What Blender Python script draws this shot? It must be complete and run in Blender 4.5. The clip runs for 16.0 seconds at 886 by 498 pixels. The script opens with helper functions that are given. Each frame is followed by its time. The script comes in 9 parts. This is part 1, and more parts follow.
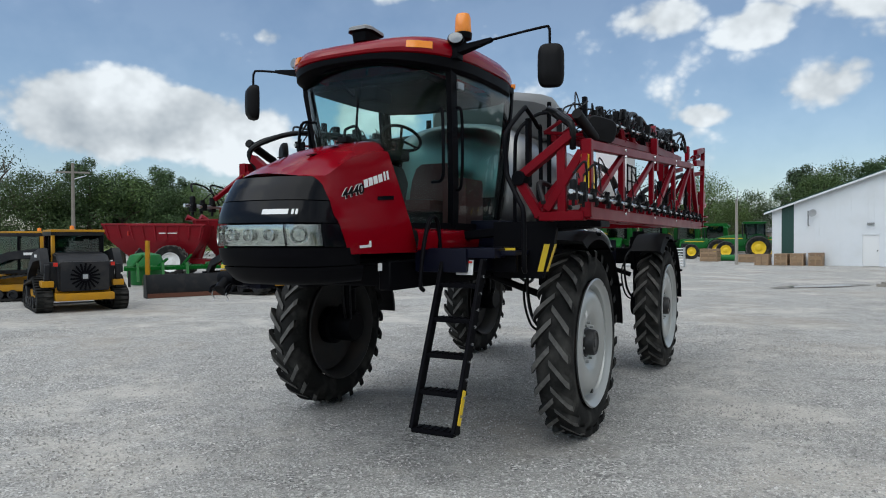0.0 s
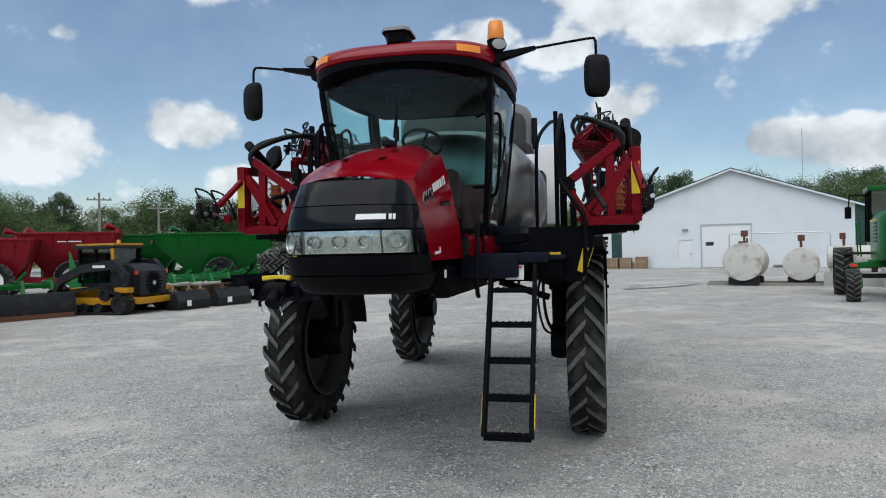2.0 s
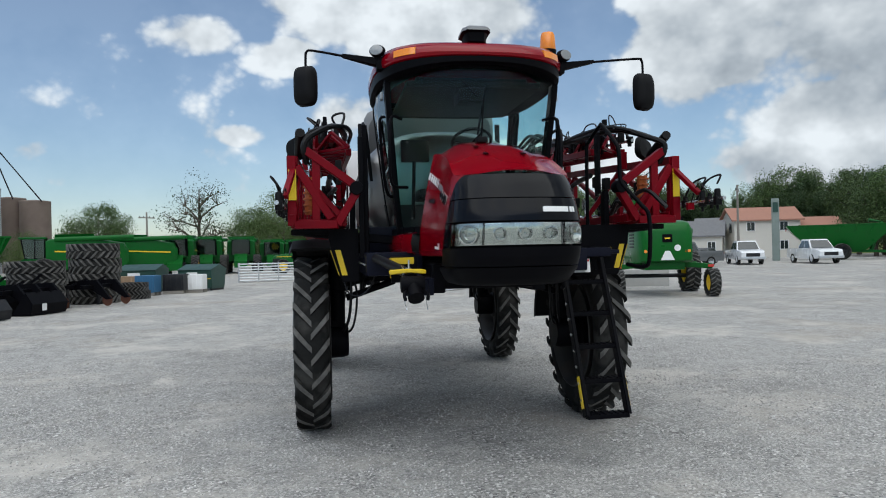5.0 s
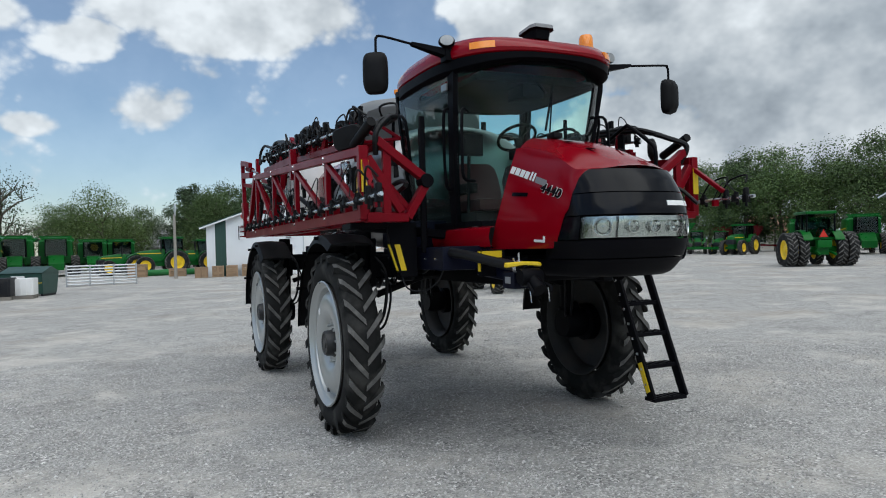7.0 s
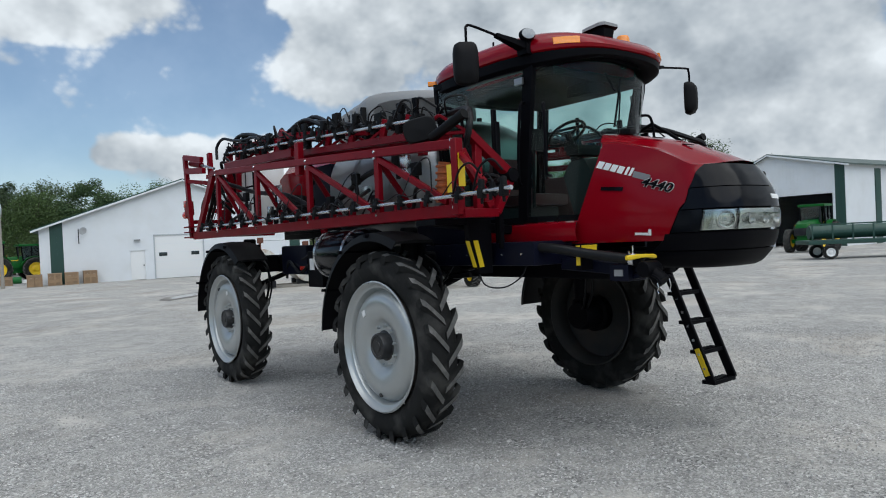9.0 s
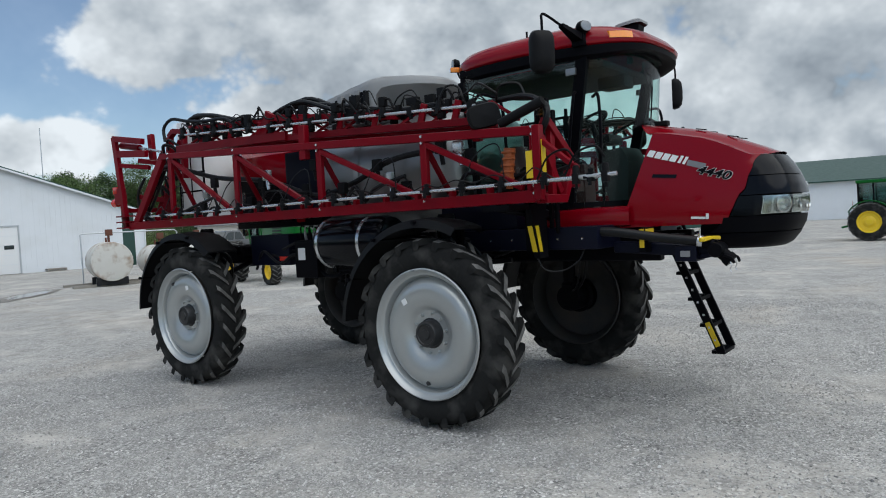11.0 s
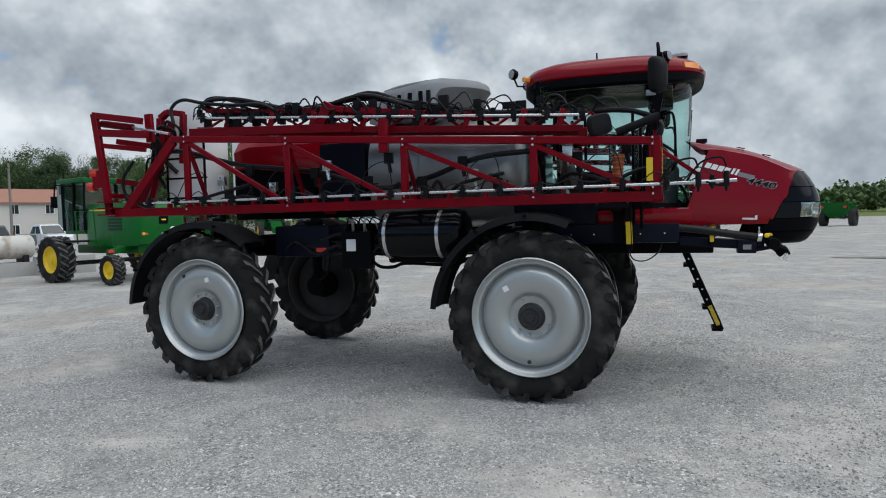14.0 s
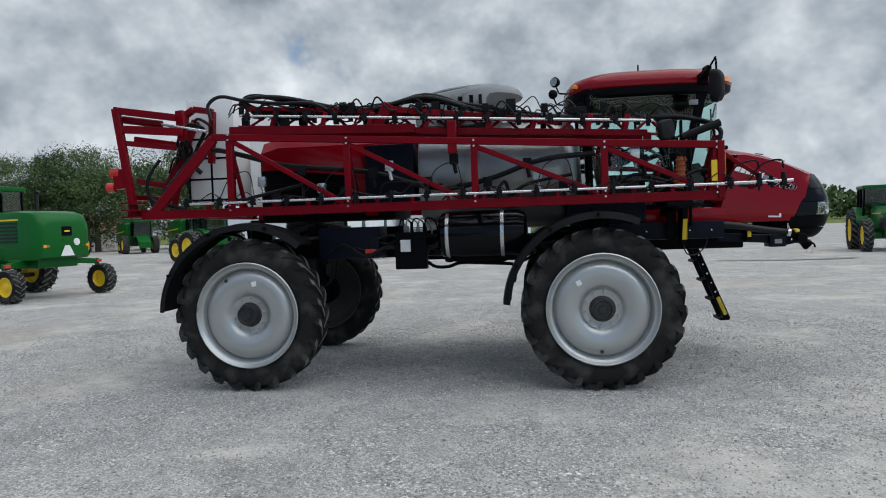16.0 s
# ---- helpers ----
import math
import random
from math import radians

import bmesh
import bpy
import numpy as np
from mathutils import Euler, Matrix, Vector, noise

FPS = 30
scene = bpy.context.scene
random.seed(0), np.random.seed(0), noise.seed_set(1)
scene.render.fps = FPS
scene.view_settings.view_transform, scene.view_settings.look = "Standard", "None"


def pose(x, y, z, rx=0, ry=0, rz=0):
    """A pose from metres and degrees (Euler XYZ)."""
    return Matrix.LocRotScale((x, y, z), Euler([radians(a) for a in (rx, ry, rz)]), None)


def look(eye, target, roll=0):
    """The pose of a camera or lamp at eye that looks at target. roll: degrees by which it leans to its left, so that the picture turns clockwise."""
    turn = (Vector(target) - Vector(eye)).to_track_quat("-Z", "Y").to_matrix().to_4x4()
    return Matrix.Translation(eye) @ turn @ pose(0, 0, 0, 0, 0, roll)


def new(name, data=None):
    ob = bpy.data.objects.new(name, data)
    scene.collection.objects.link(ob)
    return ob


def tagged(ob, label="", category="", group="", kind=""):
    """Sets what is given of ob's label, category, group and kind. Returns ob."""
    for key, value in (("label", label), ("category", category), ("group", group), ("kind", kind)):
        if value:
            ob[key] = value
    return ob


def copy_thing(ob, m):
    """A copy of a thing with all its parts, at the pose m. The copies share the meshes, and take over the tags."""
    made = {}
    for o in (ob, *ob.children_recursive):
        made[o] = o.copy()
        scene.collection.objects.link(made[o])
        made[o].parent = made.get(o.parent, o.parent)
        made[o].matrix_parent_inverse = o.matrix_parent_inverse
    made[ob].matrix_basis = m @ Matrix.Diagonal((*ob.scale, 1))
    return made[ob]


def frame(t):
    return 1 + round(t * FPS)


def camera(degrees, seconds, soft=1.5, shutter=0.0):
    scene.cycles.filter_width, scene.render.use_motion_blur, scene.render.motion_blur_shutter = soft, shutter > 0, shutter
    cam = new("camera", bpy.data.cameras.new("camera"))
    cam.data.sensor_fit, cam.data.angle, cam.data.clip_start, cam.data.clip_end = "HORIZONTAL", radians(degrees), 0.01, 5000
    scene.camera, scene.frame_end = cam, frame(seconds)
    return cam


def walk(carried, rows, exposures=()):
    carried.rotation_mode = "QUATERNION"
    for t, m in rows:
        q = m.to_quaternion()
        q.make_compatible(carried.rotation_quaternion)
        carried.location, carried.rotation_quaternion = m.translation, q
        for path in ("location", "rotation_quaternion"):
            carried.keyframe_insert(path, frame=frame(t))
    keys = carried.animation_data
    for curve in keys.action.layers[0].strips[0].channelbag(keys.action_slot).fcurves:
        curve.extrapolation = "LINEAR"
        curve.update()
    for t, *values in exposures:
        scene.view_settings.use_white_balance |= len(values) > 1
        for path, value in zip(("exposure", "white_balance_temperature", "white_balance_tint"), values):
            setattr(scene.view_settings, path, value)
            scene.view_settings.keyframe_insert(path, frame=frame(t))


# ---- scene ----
cam = camera(65.7, 16.0, 1.05)
PATH = [
    (0, (0.009, 0.141, 1.875), (0.004, 2.141, 1.846), -0.2),
    (0.5, (-0.467, 0.18, 1.879), (-0.346, 2.176, 1.846), -0.4),
    (1, (-0.939, 0.189, 1.858), (-0.697, 2.174, 1.828), -0.6),
    (1.5, (-1.346, 0.242, 1.862), (-0.982, 2.208, 1.843), -0.9),
    (2, (-1.776, 0.43, 1.857), (-1.287, 2.369, 1.853), -1.2),
    (2.5, (-2.245, 0.573, 1.849), (-1.626, 2.474, 1.855), -1.3),
    (3, (-2.668, 0.737, 1.846), (-1.916, 2.59, 1.863), -1.3),
    (3.5, (-3.163, 0.946, 1.842), (-2.287, 2.744, 1.865), -1.2),
    (4, (-3.689, 1.093, 1.834), (-2.701, 2.832, 1.855), -1.1),
    (4.5, (-4.114, 1.322, 1.803), (-3.016, 2.994, 1.816), -1.2),
    (7, (-5.994, 3.089, 1.806), (-4.426, 4.331, 1.797), -1.6),
    (7.5, (-6.257, 3.547, 1.816), (-4.621, 4.699, 1.807), -1.8),
    (8, (-6.532, 3.988, 1.822), (-4.835, 5.047, 1.807), -1.9),
    (8.5, (-6.764, 4.423, 1.823), (-5.008, 5.379, 1.802), -2.3),
    (9, (-6.954, 4.909, 1.849), (-5.142, 5.754, 1.822), -2.6),
    (11.5, (-7.729, 7.34, 1.919), (-5.749, 7.604, 1.816), -3.1),
    (12, (-7.911, 7.863, 1.917), (-5.922, 8.035, 1.794), -2.9),
    (12.5, (-8.088, 8.371, 1.929), (-6.094, 8.446, 1.798), -2.4),
    (13, (-8.113, 8.92, 1.948), (-6.118, 8.876, 1.82), -1.9),
    (13.5, (-8.154, 9.488, 1.948), (-6.165, 9.317, 1.837), -1.6),
    (14, (-8.162, 10.069, 1.94), (-6.187, 9.77, 1.843), -1.5),
    (14.5, (-8.164, 10.662, 1.928), (-6.209, 10.25, 1.849), -1.5),
    (15, (-8.153, 11.233, 1.903), (-6.221, 10.721, 1.833), -1.7),
    (15.5, (-7.976, 11.78, 1.874), (-6.069, 11.18, 1.803), -1.9),
    (16, (-7.773, 12.321, 1.848), (-5.898, 11.63, 1.779), -1.9),
]
walk(cam, [(t, look(eye, target, roll)) for t, eye, target, roll in PATH], [(0.0, 0.64, 6080, 6), (9.0, 0.60, 6050, 6), (16.0, 0.58, 6050, 7)])

# ---- world, sun ----
SUN_ELEVATION, SUN_ROTATION = 64.0, 218.0
world = bpy.data.worlds.new("sky")
scene.world = world
world.use_nodes = True
wn, wl = world.node_tree.nodes, world.node_tree.links
wn.clear()


def wnode(kind, **values):
    n = wn.new(kind)
    for key, value in values.items():
        n.inputs[key].default_value = value
    return n


def wmath(op, a, b=None, c=None):
    n = wn.new("ShaderNodeMath")
    n.operation = op
    for i, v in enumerate((a, b, c)):
        if v is None:
            continue
        if isinstance(v, (int, float)):
            n.inputs[i].default_value = v
        else:
            wl.new(v, n.inputs[i])
    return n.outputs[0]


sky = wn.new("ShaderNodeTexSky")
sky.sky_type, sky.sun_disc = "NISHITA", False
sky.sun_elevation, sky.sun_rotation = radians(SUN_ELEVATION), radians(SUN_ROTATION)
sky.air_density, sky.dust_density, sky.ozone_density = 1.0, 0.6, 1.2
coords = wn.new("ShaderNodeTexCoord")
split = wn.new("ShaderNodeSeparateXYZ")
wl.new(coords.outputs["Generated"], split.inputs[0])
dx, dy, dz = split.outputs
rise = wmath("MAXIMUM", dz, 0.0)
# heaped clouds: noise on the dome, gathered into banks
azimuth, height = wmath("ARCTAN2", dx, dy), wmath("ARCSINE", dz)
lift = wmath("MULTIPLY_ADD", rise, 0.45, 1.0)


def dome(up):
    v = wn.new("ShaderNodeCombineXYZ")
    wl.new(wmath("DIVIDE", dx, lift), v.inputs[0])
    wl.new(wmath("DIVIDE", dy, lift), v.inputs[1])
    wl.new(wmath("MULTIPLY_ADD", rise, 0.95, up), v.inputs[2])
    return v.outputs[0]


def heap(up, frayed=True):
    """Broad masses, round heads on them, and frayed edges."""
    masses = wnode("ShaderNodeTexNoise", Scale=4.6, Detail=3.0, Roughness=0.5)
    heads = wnode("ShaderNodeTexVoronoi", Scale=9.5, Detail=3.0, Roughness=0.55, Lacunarity=2.3)
    heads.feature = "SMOOTH_F1"
    heads.inputs["Smoothness"].default_value = 0.5
    at = dome(up)
    for n in (masses, heads):
        wl.new(at, n.inputs["Vector"])
    puffs = wmath("MULTIPLY_ADD", heads.outputs["Distance"], -0.42, 0.17)
    body_ = wmath("ADD", wmath("MULTIPLY_ADD", masses.outputs["Fac"], 0.80, -0.40), puffs)
    if not frayed:
        return body_
    edges = wnode("ShaderNodeTexNoise", Scale=26.0, Detail=8.0, Roughness=0.58)
    wl.new(at, edges.inputs["Vector"])
    return wmath("ADD", body_, wmath("MULTIPLY_ADD", edges.outputs["Fac"], 0.30, -0.15))


# the weather closes in from the clear north to the overcast south-east
turn_ = wn.new("ShaderNodeMapRange")
turn_.interpolation_type = "SMOOTHSTEP"
for key, value in (("From Min", 0.80), ("From Max", 1.45), ("To Min", 0.10), ("To Max", 0.62)):
    turn_.inputs[key].default_value = value
wl.new(azimuth, turn_.inputs["Value"])
overhead = wn.new("ShaderNodeMapRange")
overhead.interpolation_type = "SMOOTHSTEP"
for key, value in (("From Min", 0.36), ("From Max", 0.60), ("To Min", 0.0), ("To Max", 0.22)):
    overhead.inputs[key].default_value = value
wl.new(height, overhead.inputs["Value"])
cover = wmath("ADD", turn_.outputs[0], overhead.outputs[0])
# cloud banks: bearing clockwise from north, height, half width, half depth (degrees), weight
BANKS = [(-26, 9.5, 9, 4.2, 0.62), (-17, 8.4, 8, 4.0, 0.60), (-14, 16, 1.6, 1.0, 0.34), (-27, 20, 11, 2.5, 0.30), (17.4, 17, 5, 1.9, 0.40), (24, 15.6, 3.8, 1.7, 0.42), (-2, 20, 6, 1.8, 0.34),
         (27, 20.5, 9, 1.8, 0.40), (29, 11, 4, 2.4, 0.36), (21, 9.5, 2.4, 1.0, 0.30), (0, 14, 5, 1.3, 0.20), (-2, 5.5, 3.6, 1.8, 0.40), (6, 7.6, 2.0, 1.3, 0.40), (8, 5.6, 2, 1.2, 0.34), (-6, 10, 6, 2.4, 0.40),
         (36, 18.5, 14, 3.6, 0.60), (40, 7.8, 3, 1.6, 0.36), (47, 7.0, 11, 2.3, 0.48), (57, 14.5, 7, 4.0, 0.44), (56, 19.5, 6, 2.6, 0.46), (67, 19, 9, 2.6, 0.50), (77, 13, 8, 4.0, 0.42), (66, 9.5, 4, 2.2, 0.36),
         (59, 13.2, 3.4, 1.3, 0.34), (62, 6, 7, 2.0, 0.30), (83, 10, 6, 3.0, 0.30)]
banks = None
for bearing, up_, wide_, deep_, weight_ in BANKS:
    u = wmath("MULTIPLY_ADD", azimuth, math.degrees(1) / wide_, -bearing / wide_)
    v = wmath("MULTIPLY_ADD", height, math.degrees(1) / deep_, -up_ / deep_)
    near = wmath("MAXIMUM", wmath("SUBTRACT", 1.0, wmath("MULTIPLY_ADD", u, u, wmath("MULTIPLY", v, v))), 0.0)
    banks = wmath("MULTIPLY", near, weight_) if banks is None else wmath("MULTIPLY_ADD", near, weight_, banks)
here = heap(7.3)
amount = wmath("ADD", wmath("ADD", here, cover), banks)
mask = wn.new("ShaderNodeMapRange")
mask.interpolation_type = "SMOOTHSTEP"
mask.inputs["From Min"].default_value, mask.inputs["From Max"].default_value = -0.04, 0.17
mask.inputs["To Min"].default_value = 0.10
wl.new(amount, mask.inputs["Value"])
# tops catch the light, bellies and thick middles are grey
lit = wmath("MULTIPLY_ADD", wmath("SUBTRACT", heap(7.3, False), heap(7.36, False)), 0.95, wmath("MULTIPLY", wmath("SUBTRACT", here, heap(7.335)), 0.55))
thick = wmath("MULTIPLY", wmath("MAXIMUM", wmath("SUBTRACT", amount, 0.22), 0.0), -0.40)
broad_shade = wnode("ShaderNodeTexNoise", Scale=2.6, Detail=4.0, Roughness=0.5)
wl.new(dome(2.7), broad_shade.inputs["Vector"])
patch = wmath("MULTIPLY", wmath("SUBTRACT", broad_shade.outputs["Fac"], 0.5), wmath("MULTIPLY", turn_.outputs[0], 2.9))
grey = wmath("MULTIPLY_ADD", turn_.outputs[0], -0.36, 0.10)
tone = wmath("ADD", wmath("ADD", lit, thick), wmath("ADD", wmath("ADD", grey, patch), 0.70))
body = wn.new("ShaderNodeValToRGB")
e = body.color_ramp.elements
e[0].position, e[0].color = 0.05, (0.44, 0.48, 0.53, 1)
e[1].position, e[1].color = 0.95, (1.30, 1.31, 1.32, 1)
for place_, tint_ in ((0.35, (0.66, 0.70, 0.745, 1)), (0.66, (0.96, 0.98, 1.00, 1))):
    e.new(place_).color = tint_
wl.new(tone, body.inputs["Fac"])
blue = wnode("ShaderNodeBackground", Strength=0.072)
wl.new(sky.outputs[0], blue.inputs["Color"])
white = wnode("ShaderNodeBackground", Strength=0.44)
wl.new(body.outputs["Color"], white.inputs["Color"])
both = wn.new("ShaderNodeMixShader")
wl.new(mask.outputs[0], both.inputs[0])
wl.new(blue.outputs[0], both.inputs[1])
wl.new(white.outputs[0], both.inputs[2])
wout = wn.new("ShaderNodeOutputWorld")
wl.new(both.outputs[0], wout.inputs["Surface"])

sun = new("sun", bpy.data.lights.new("sun", "SUN"))
sun.data.energy, sun.data.angle, sun.data.color = 1.45, radians(90), (1.0, 0.95, 0.88)
_se, _sr = radians(SUN_ELEVATION), radians(SUN_ROTATION)
sun.matrix_world = look((math.sin(_sr) * math.cos(_se) * 50, math.cos(_sr) * math.cos(_se) * 50, math.sin(_se) * 50), (0, 0, 0))

# ---- materials ----


def material(name, colour, rough=0.5, metal=0.0, grain=0.0, scale=20.0, bump=0.0, dirt=None, dirt_amount=0.5, dirt_scale=3.0, coat=0.0, spread=0.0, emit=0.0, shine=0.5):
    """A painted, cast, moulded or woven surface: base colour broken up at two scales, fine relief and dust."""
    m = bpy.data.materials.new(name)
    m.use_nodes = True
    n, l = m.node_tree.nodes, m.node_tree.links
    b = n["Principled BSDF"]
    b.inputs["Metallic"].default_value = metal
    b.inputs["Coat Weight"].default_value = coat
    b.inputs["Specular IOR Level"].default_value = shine
    b.inputs["Coat Roughness"].default_value = 0.06
    where = n.new("ShaderNodeTexCoord").outputs["Object"]

    def noise_at(s, detail):
        t = n.new("ShaderNodeTexNoise")
        t.inputs["Scale"].default_value, t.inputs["Detail"].default_value = s, detail
        l.new(where, t.inputs["Vector"])
        return t.outputs["Fac"]

    fine, broad = noise_at(scale, 4.0), noise_at(dirt_scale, 5.0)
    ramp = n.new("ShaderNodeMapRange")
    ramp.inputs["To Min"].default_value, ramp.inputs["To Max"].default_value = 1.0 - grain, 1.0 + grain
    l.new(fine, ramp.inputs["Value"])
    level = ramp.outputs[0]
    if spread:
        info = n.new("ShaderNodeObjectInfo")
        per = n.new("ShaderNodeMapRange")
        per.inputs["To Min"].default_value, per.inputs["To Max"].default_value = 1.0 - spread, 1.0 + spread
        l.new(info.outputs["Random"], per.inputs["Value"])
        times = n.new("ShaderNodeMath")
        times.operation = "MULTIPLY"
        l.new(level, times.inputs[0])
        l.new(per.outputs[0], times.inputs[1])
        level = times.outputs[0]
    scaled = n.new("ShaderNodeVectorMath")
    scaled.operation = "SCALE"
    scaled.inputs[0].default_value = colour[:3]
    l.new(level, scaled.inputs["Scale"])
    out = scaled.outputs[0]
    if dirt:
        edge = n.new("ShaderNodeMapRange")
        edge.inputs["From Min"].default_value, edge.inputs["From Max"].default_value = 0.48, 0.72
        edge.inputs["To Max"].default_value = dirt_amount
        l.new(broad, edge.inputs["Value"])
        mix = n.new("ShaderNodeMix")
        mix.data_type = "RGBA"
        l.new(edge.outputs[0], mix.inputs["Factor"])
        l.new(out, mix.inputs["A"])
        mix.inputs["B"].default_value = (*dirt, 1)
        out = mix.outputs["Result"]
    l.new(out, b.inputs["Base Color"])
    gloss = n.new("ShaderNodeMapRange")
    gloss.inputs["To Min"].default_value, gloss.inputs["To Max"].default_value = max(rough - 0.10, 0.02), min(rough + 0.12, 1.0)
    l.new(broad, gloss.inputs["Value"])
    l.new(gloss.outputs[0], b.inputs["Roughness"])
    if bump:
        relief = n.new("ShaderNodeBump")
        relief.inputs["Strength"].default_value, relief.inputs["Distance"].default_value = 0.6, bump
        l.new(fine, relief.inputs["Height"])
        l.new(relief.outputs[0], b.inputs["Normal"])
    if emit:
        b.inputs["Emission Color"].default_value, b.inputs["Emission Strength"].default_value = (*colour[:3], 1), emit
    return m


def glass(name, tint, gloss=0.10, rough=0.02):
    m = bpy.data.materials.new(name)
    m.use_nodes = True
    n, l = m.node_tree.nodes, m.node_tree.links
    n.remove(n["Principled BSDF"])
    clear, shine, mix = n.new("ShaderNodeBsdfTransparent"), n.new("ShaderNodeBsdfGlossy"), n.new("ShaderNodeMixShader")
    clear.inputs["Color"].default_value = (*tint, 1)
    shine.inputs["Roughness"].default_value = rough
    edge = n.new("ShaderNodeLayerWeight")
    edge.inputs["Blend"].default_value = 0.5
    power = n.new("ShaderNodeMath")
    power.operation = "POWER"
    power.inputs[1].default_value = 5.0
    l.new(edge.outputs["Facing"], power.inputs[0])
    add = n.new("ShaderNodeMath")
    add.operation = "MULTIPLY_ADD"
    add.inputs[1].default_value, add.inputs[2].default_value = 0.75, 0.022 + gloss
    l.new(power.outputs[0], add.inputs[0])
    l.new(add.outputs[0], mix.inputs[0])
    l.new(clear.outputs[0], mix.inputs[1])
    l.new(shine.outputs[0], mix.inputs[2])
    l.new(mix.outputs[0], n["Material Output"].inputs["Surface"])
    return m


DUST = (0.34, 0.31, 0.27)
RED = material("red_paint", (0.215, 0.001, 0.007), 0.13, grain=0.05, scale=60, dirt=(0.19, 0.004, 0.012), dirt_amount=0.2, shine=0.26)
BOOM_RED = material("boom_red", (0.165, 0.001, 0.007), 0.34, grain=0.12, scale=40, dirt=(0.105, 0.002, 0.008), dirt_amount=0.5, shine=0.12)
BLACK_GLOSS = material("black_panel", (0.003, 0.0035, 0.0055), 0.13, grain=0.1, scale=80, dirt=(0.005, 0.005, 0.007), dirt_amount=0.3, shine=0.17)
BLACK = material("black_frame", (0.0025, 0.0025, 0.004), 0.50, grain=0.15, scale=30, dirt=(0.006, 0.006, 0.006), dirt_amount=0.3, shine=0.07)
NAVY = material("navy_frame", (0.003, 0.004, 0.013), 0.42, grain=0.12, scale=30, dirt=(0.008, 0.008, 0.014), dirt_amount=0.3, shine=0.15)
PLASTIC = material("black_plastic", (0.006, 0.006, 0.007), 0.55, grain=0.15, scale=120, bump=0.0006, dirt=(0.014, 0.014, 0.013), dirt_amount=0.35, shine=0.13)
HOSE = material("black_hose", (0.006, 0.006, 0.007), 0.42, grain=0.15, scale=70, shine=0.25)
RUBBER = material("tyre_rubber", (0.017, 0.017, 0.0165), 0.85, grain=0.2, scale=25, bump=0.002, dirt=(0.095, 0.091, 0.084), dirt_amount=0.6, dirt_scale=4, shine=0.12)
LUG = material("lug_rubber", (0.105, 0.102, 0.097), 0.85, grain=0.3, scale=30, bump=0.003, dirt=(0.20, 0.19, 0.178), dirt_amount=0.85, dirt_scale=8, shine=0.12)
SILVER = material("silver_rim", (0.43, 0.445, 0.44), 0.30, metal=0.55, grain=0.03, scale=40, dirt=(0.36, 0.35, 0.33), dirt_amount=0.25, dirt_scale=2)
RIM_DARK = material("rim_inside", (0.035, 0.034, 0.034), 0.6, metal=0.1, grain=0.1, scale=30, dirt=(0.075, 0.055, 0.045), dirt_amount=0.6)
STEEL = material("stainless_steel", (0.32, 0.32, 0.32), 0.34, metal=0.95, grain=0.05, scale=12)
CHROME = material("plated_pipe", (0.62, 0.63, 0.64), 0.25, metal=0.9, grain=0.05, scale=50)
GREY = material("grey_moulding", (0.235, 0.24, 0.245), 0.45, grain=0.06, scale=40, dirt=(0.27, 0.26, 0.25), dirt_amount=0.4)
WHITE_POLY = material("white_poly", (0.82, 0.82, 0.81), 0.45, grain=0.03, scale=15, dirt=(0.70, 0.68, 0.64), dirt_amount=0.4)
WHITE = material("white_paint", (0.78, 0.78, 0.77), 0.5, grain=0.03, scale=30)
YELLOW = material("yellow_decal", (0.72, 0.50, 0.01), 0.4, grain=0.05, scale=60)
AMBER = material("amber_lens", (0.90, 0.28, 0.02), 0.15, grain=0.12, scale=90, coat=0.5)
RED_LENS = material("red_lens", (0.55, 0.03, 0.02), 0.2, grain=0.1, scale=90, coat=0.4)
LENS = material("lamp_reflector", (0.72, 0.74, 0.71), 0.16, metal=0.75, grain=0.30, scale=28, bump=0.004, coat=0.4)
HUB = material("cast_hub", (0.016, 0.016, 0.017), 0.42, grain=0.25, scale=30, dirt=(0.05, 0.047, 0.043), dirt_amount=0.4, dirt_scale=9, shine=0.45)
WORK_LENS = material("work_lamp_lens", (0.30, 0.31, 0.31), 0.16, metal=0.35, grain=0.25, scale=70)
ORANGE = material("orange_cylinder", (0.42, 0.10, 0.02), 0.45, grain=0.15, scale=30, dirt=(0.22, 0.06, 0.02), dirt_amount=0.5)
BULB = material("lamp_bowl", (0.50, 0.51, 0.50), 0.08, metal=1.0, grain=0.1, scale=80)
CAB_GLASS = glass("cab_glass", (0.76, 0.93, 0.89), 0.0)
DOOR_GLASS = glass("door_glass", (0.74, 0.92, 0.89), 0.035)
CLEAR = glass("lamp_glass", (0.90, 0.92, 0.91), 0.04)
SEAT = material("seat_cloth", (0.035, 0.034, 0.036), 0.9, grain=0.25, scale=150, bump=0.001)
SEAT_RED = material("seat_leather", (0.075, 0.018, 0.018), 0.6, grain=0.15, scale=80)
TRIM = material("cab_trim", (0.020, 0.021, 0.022), 0.7, grain=0.12, scale=90)
MIRROR = material("mirror_face", (0.8, 0.8, 0.8), 0.03, metal=1.0)

# ---- mesh tools ----


def finish(bm, name, mat, smooth=True):
    me = bpy.data.meshes.new(name)
    bmesh.ops.recalc_face_normals(bm, faces=bm.faces)
    bm.to_mesh(me)
    bm.free()
    me.materials.append(mat)
    if smooth and len(me.polygons):
        me.polygons.foreach_set("use_smooth", [True] * len(me.polygons))
        me.set_sharp_from_angle(angle=radians(38))
    return me


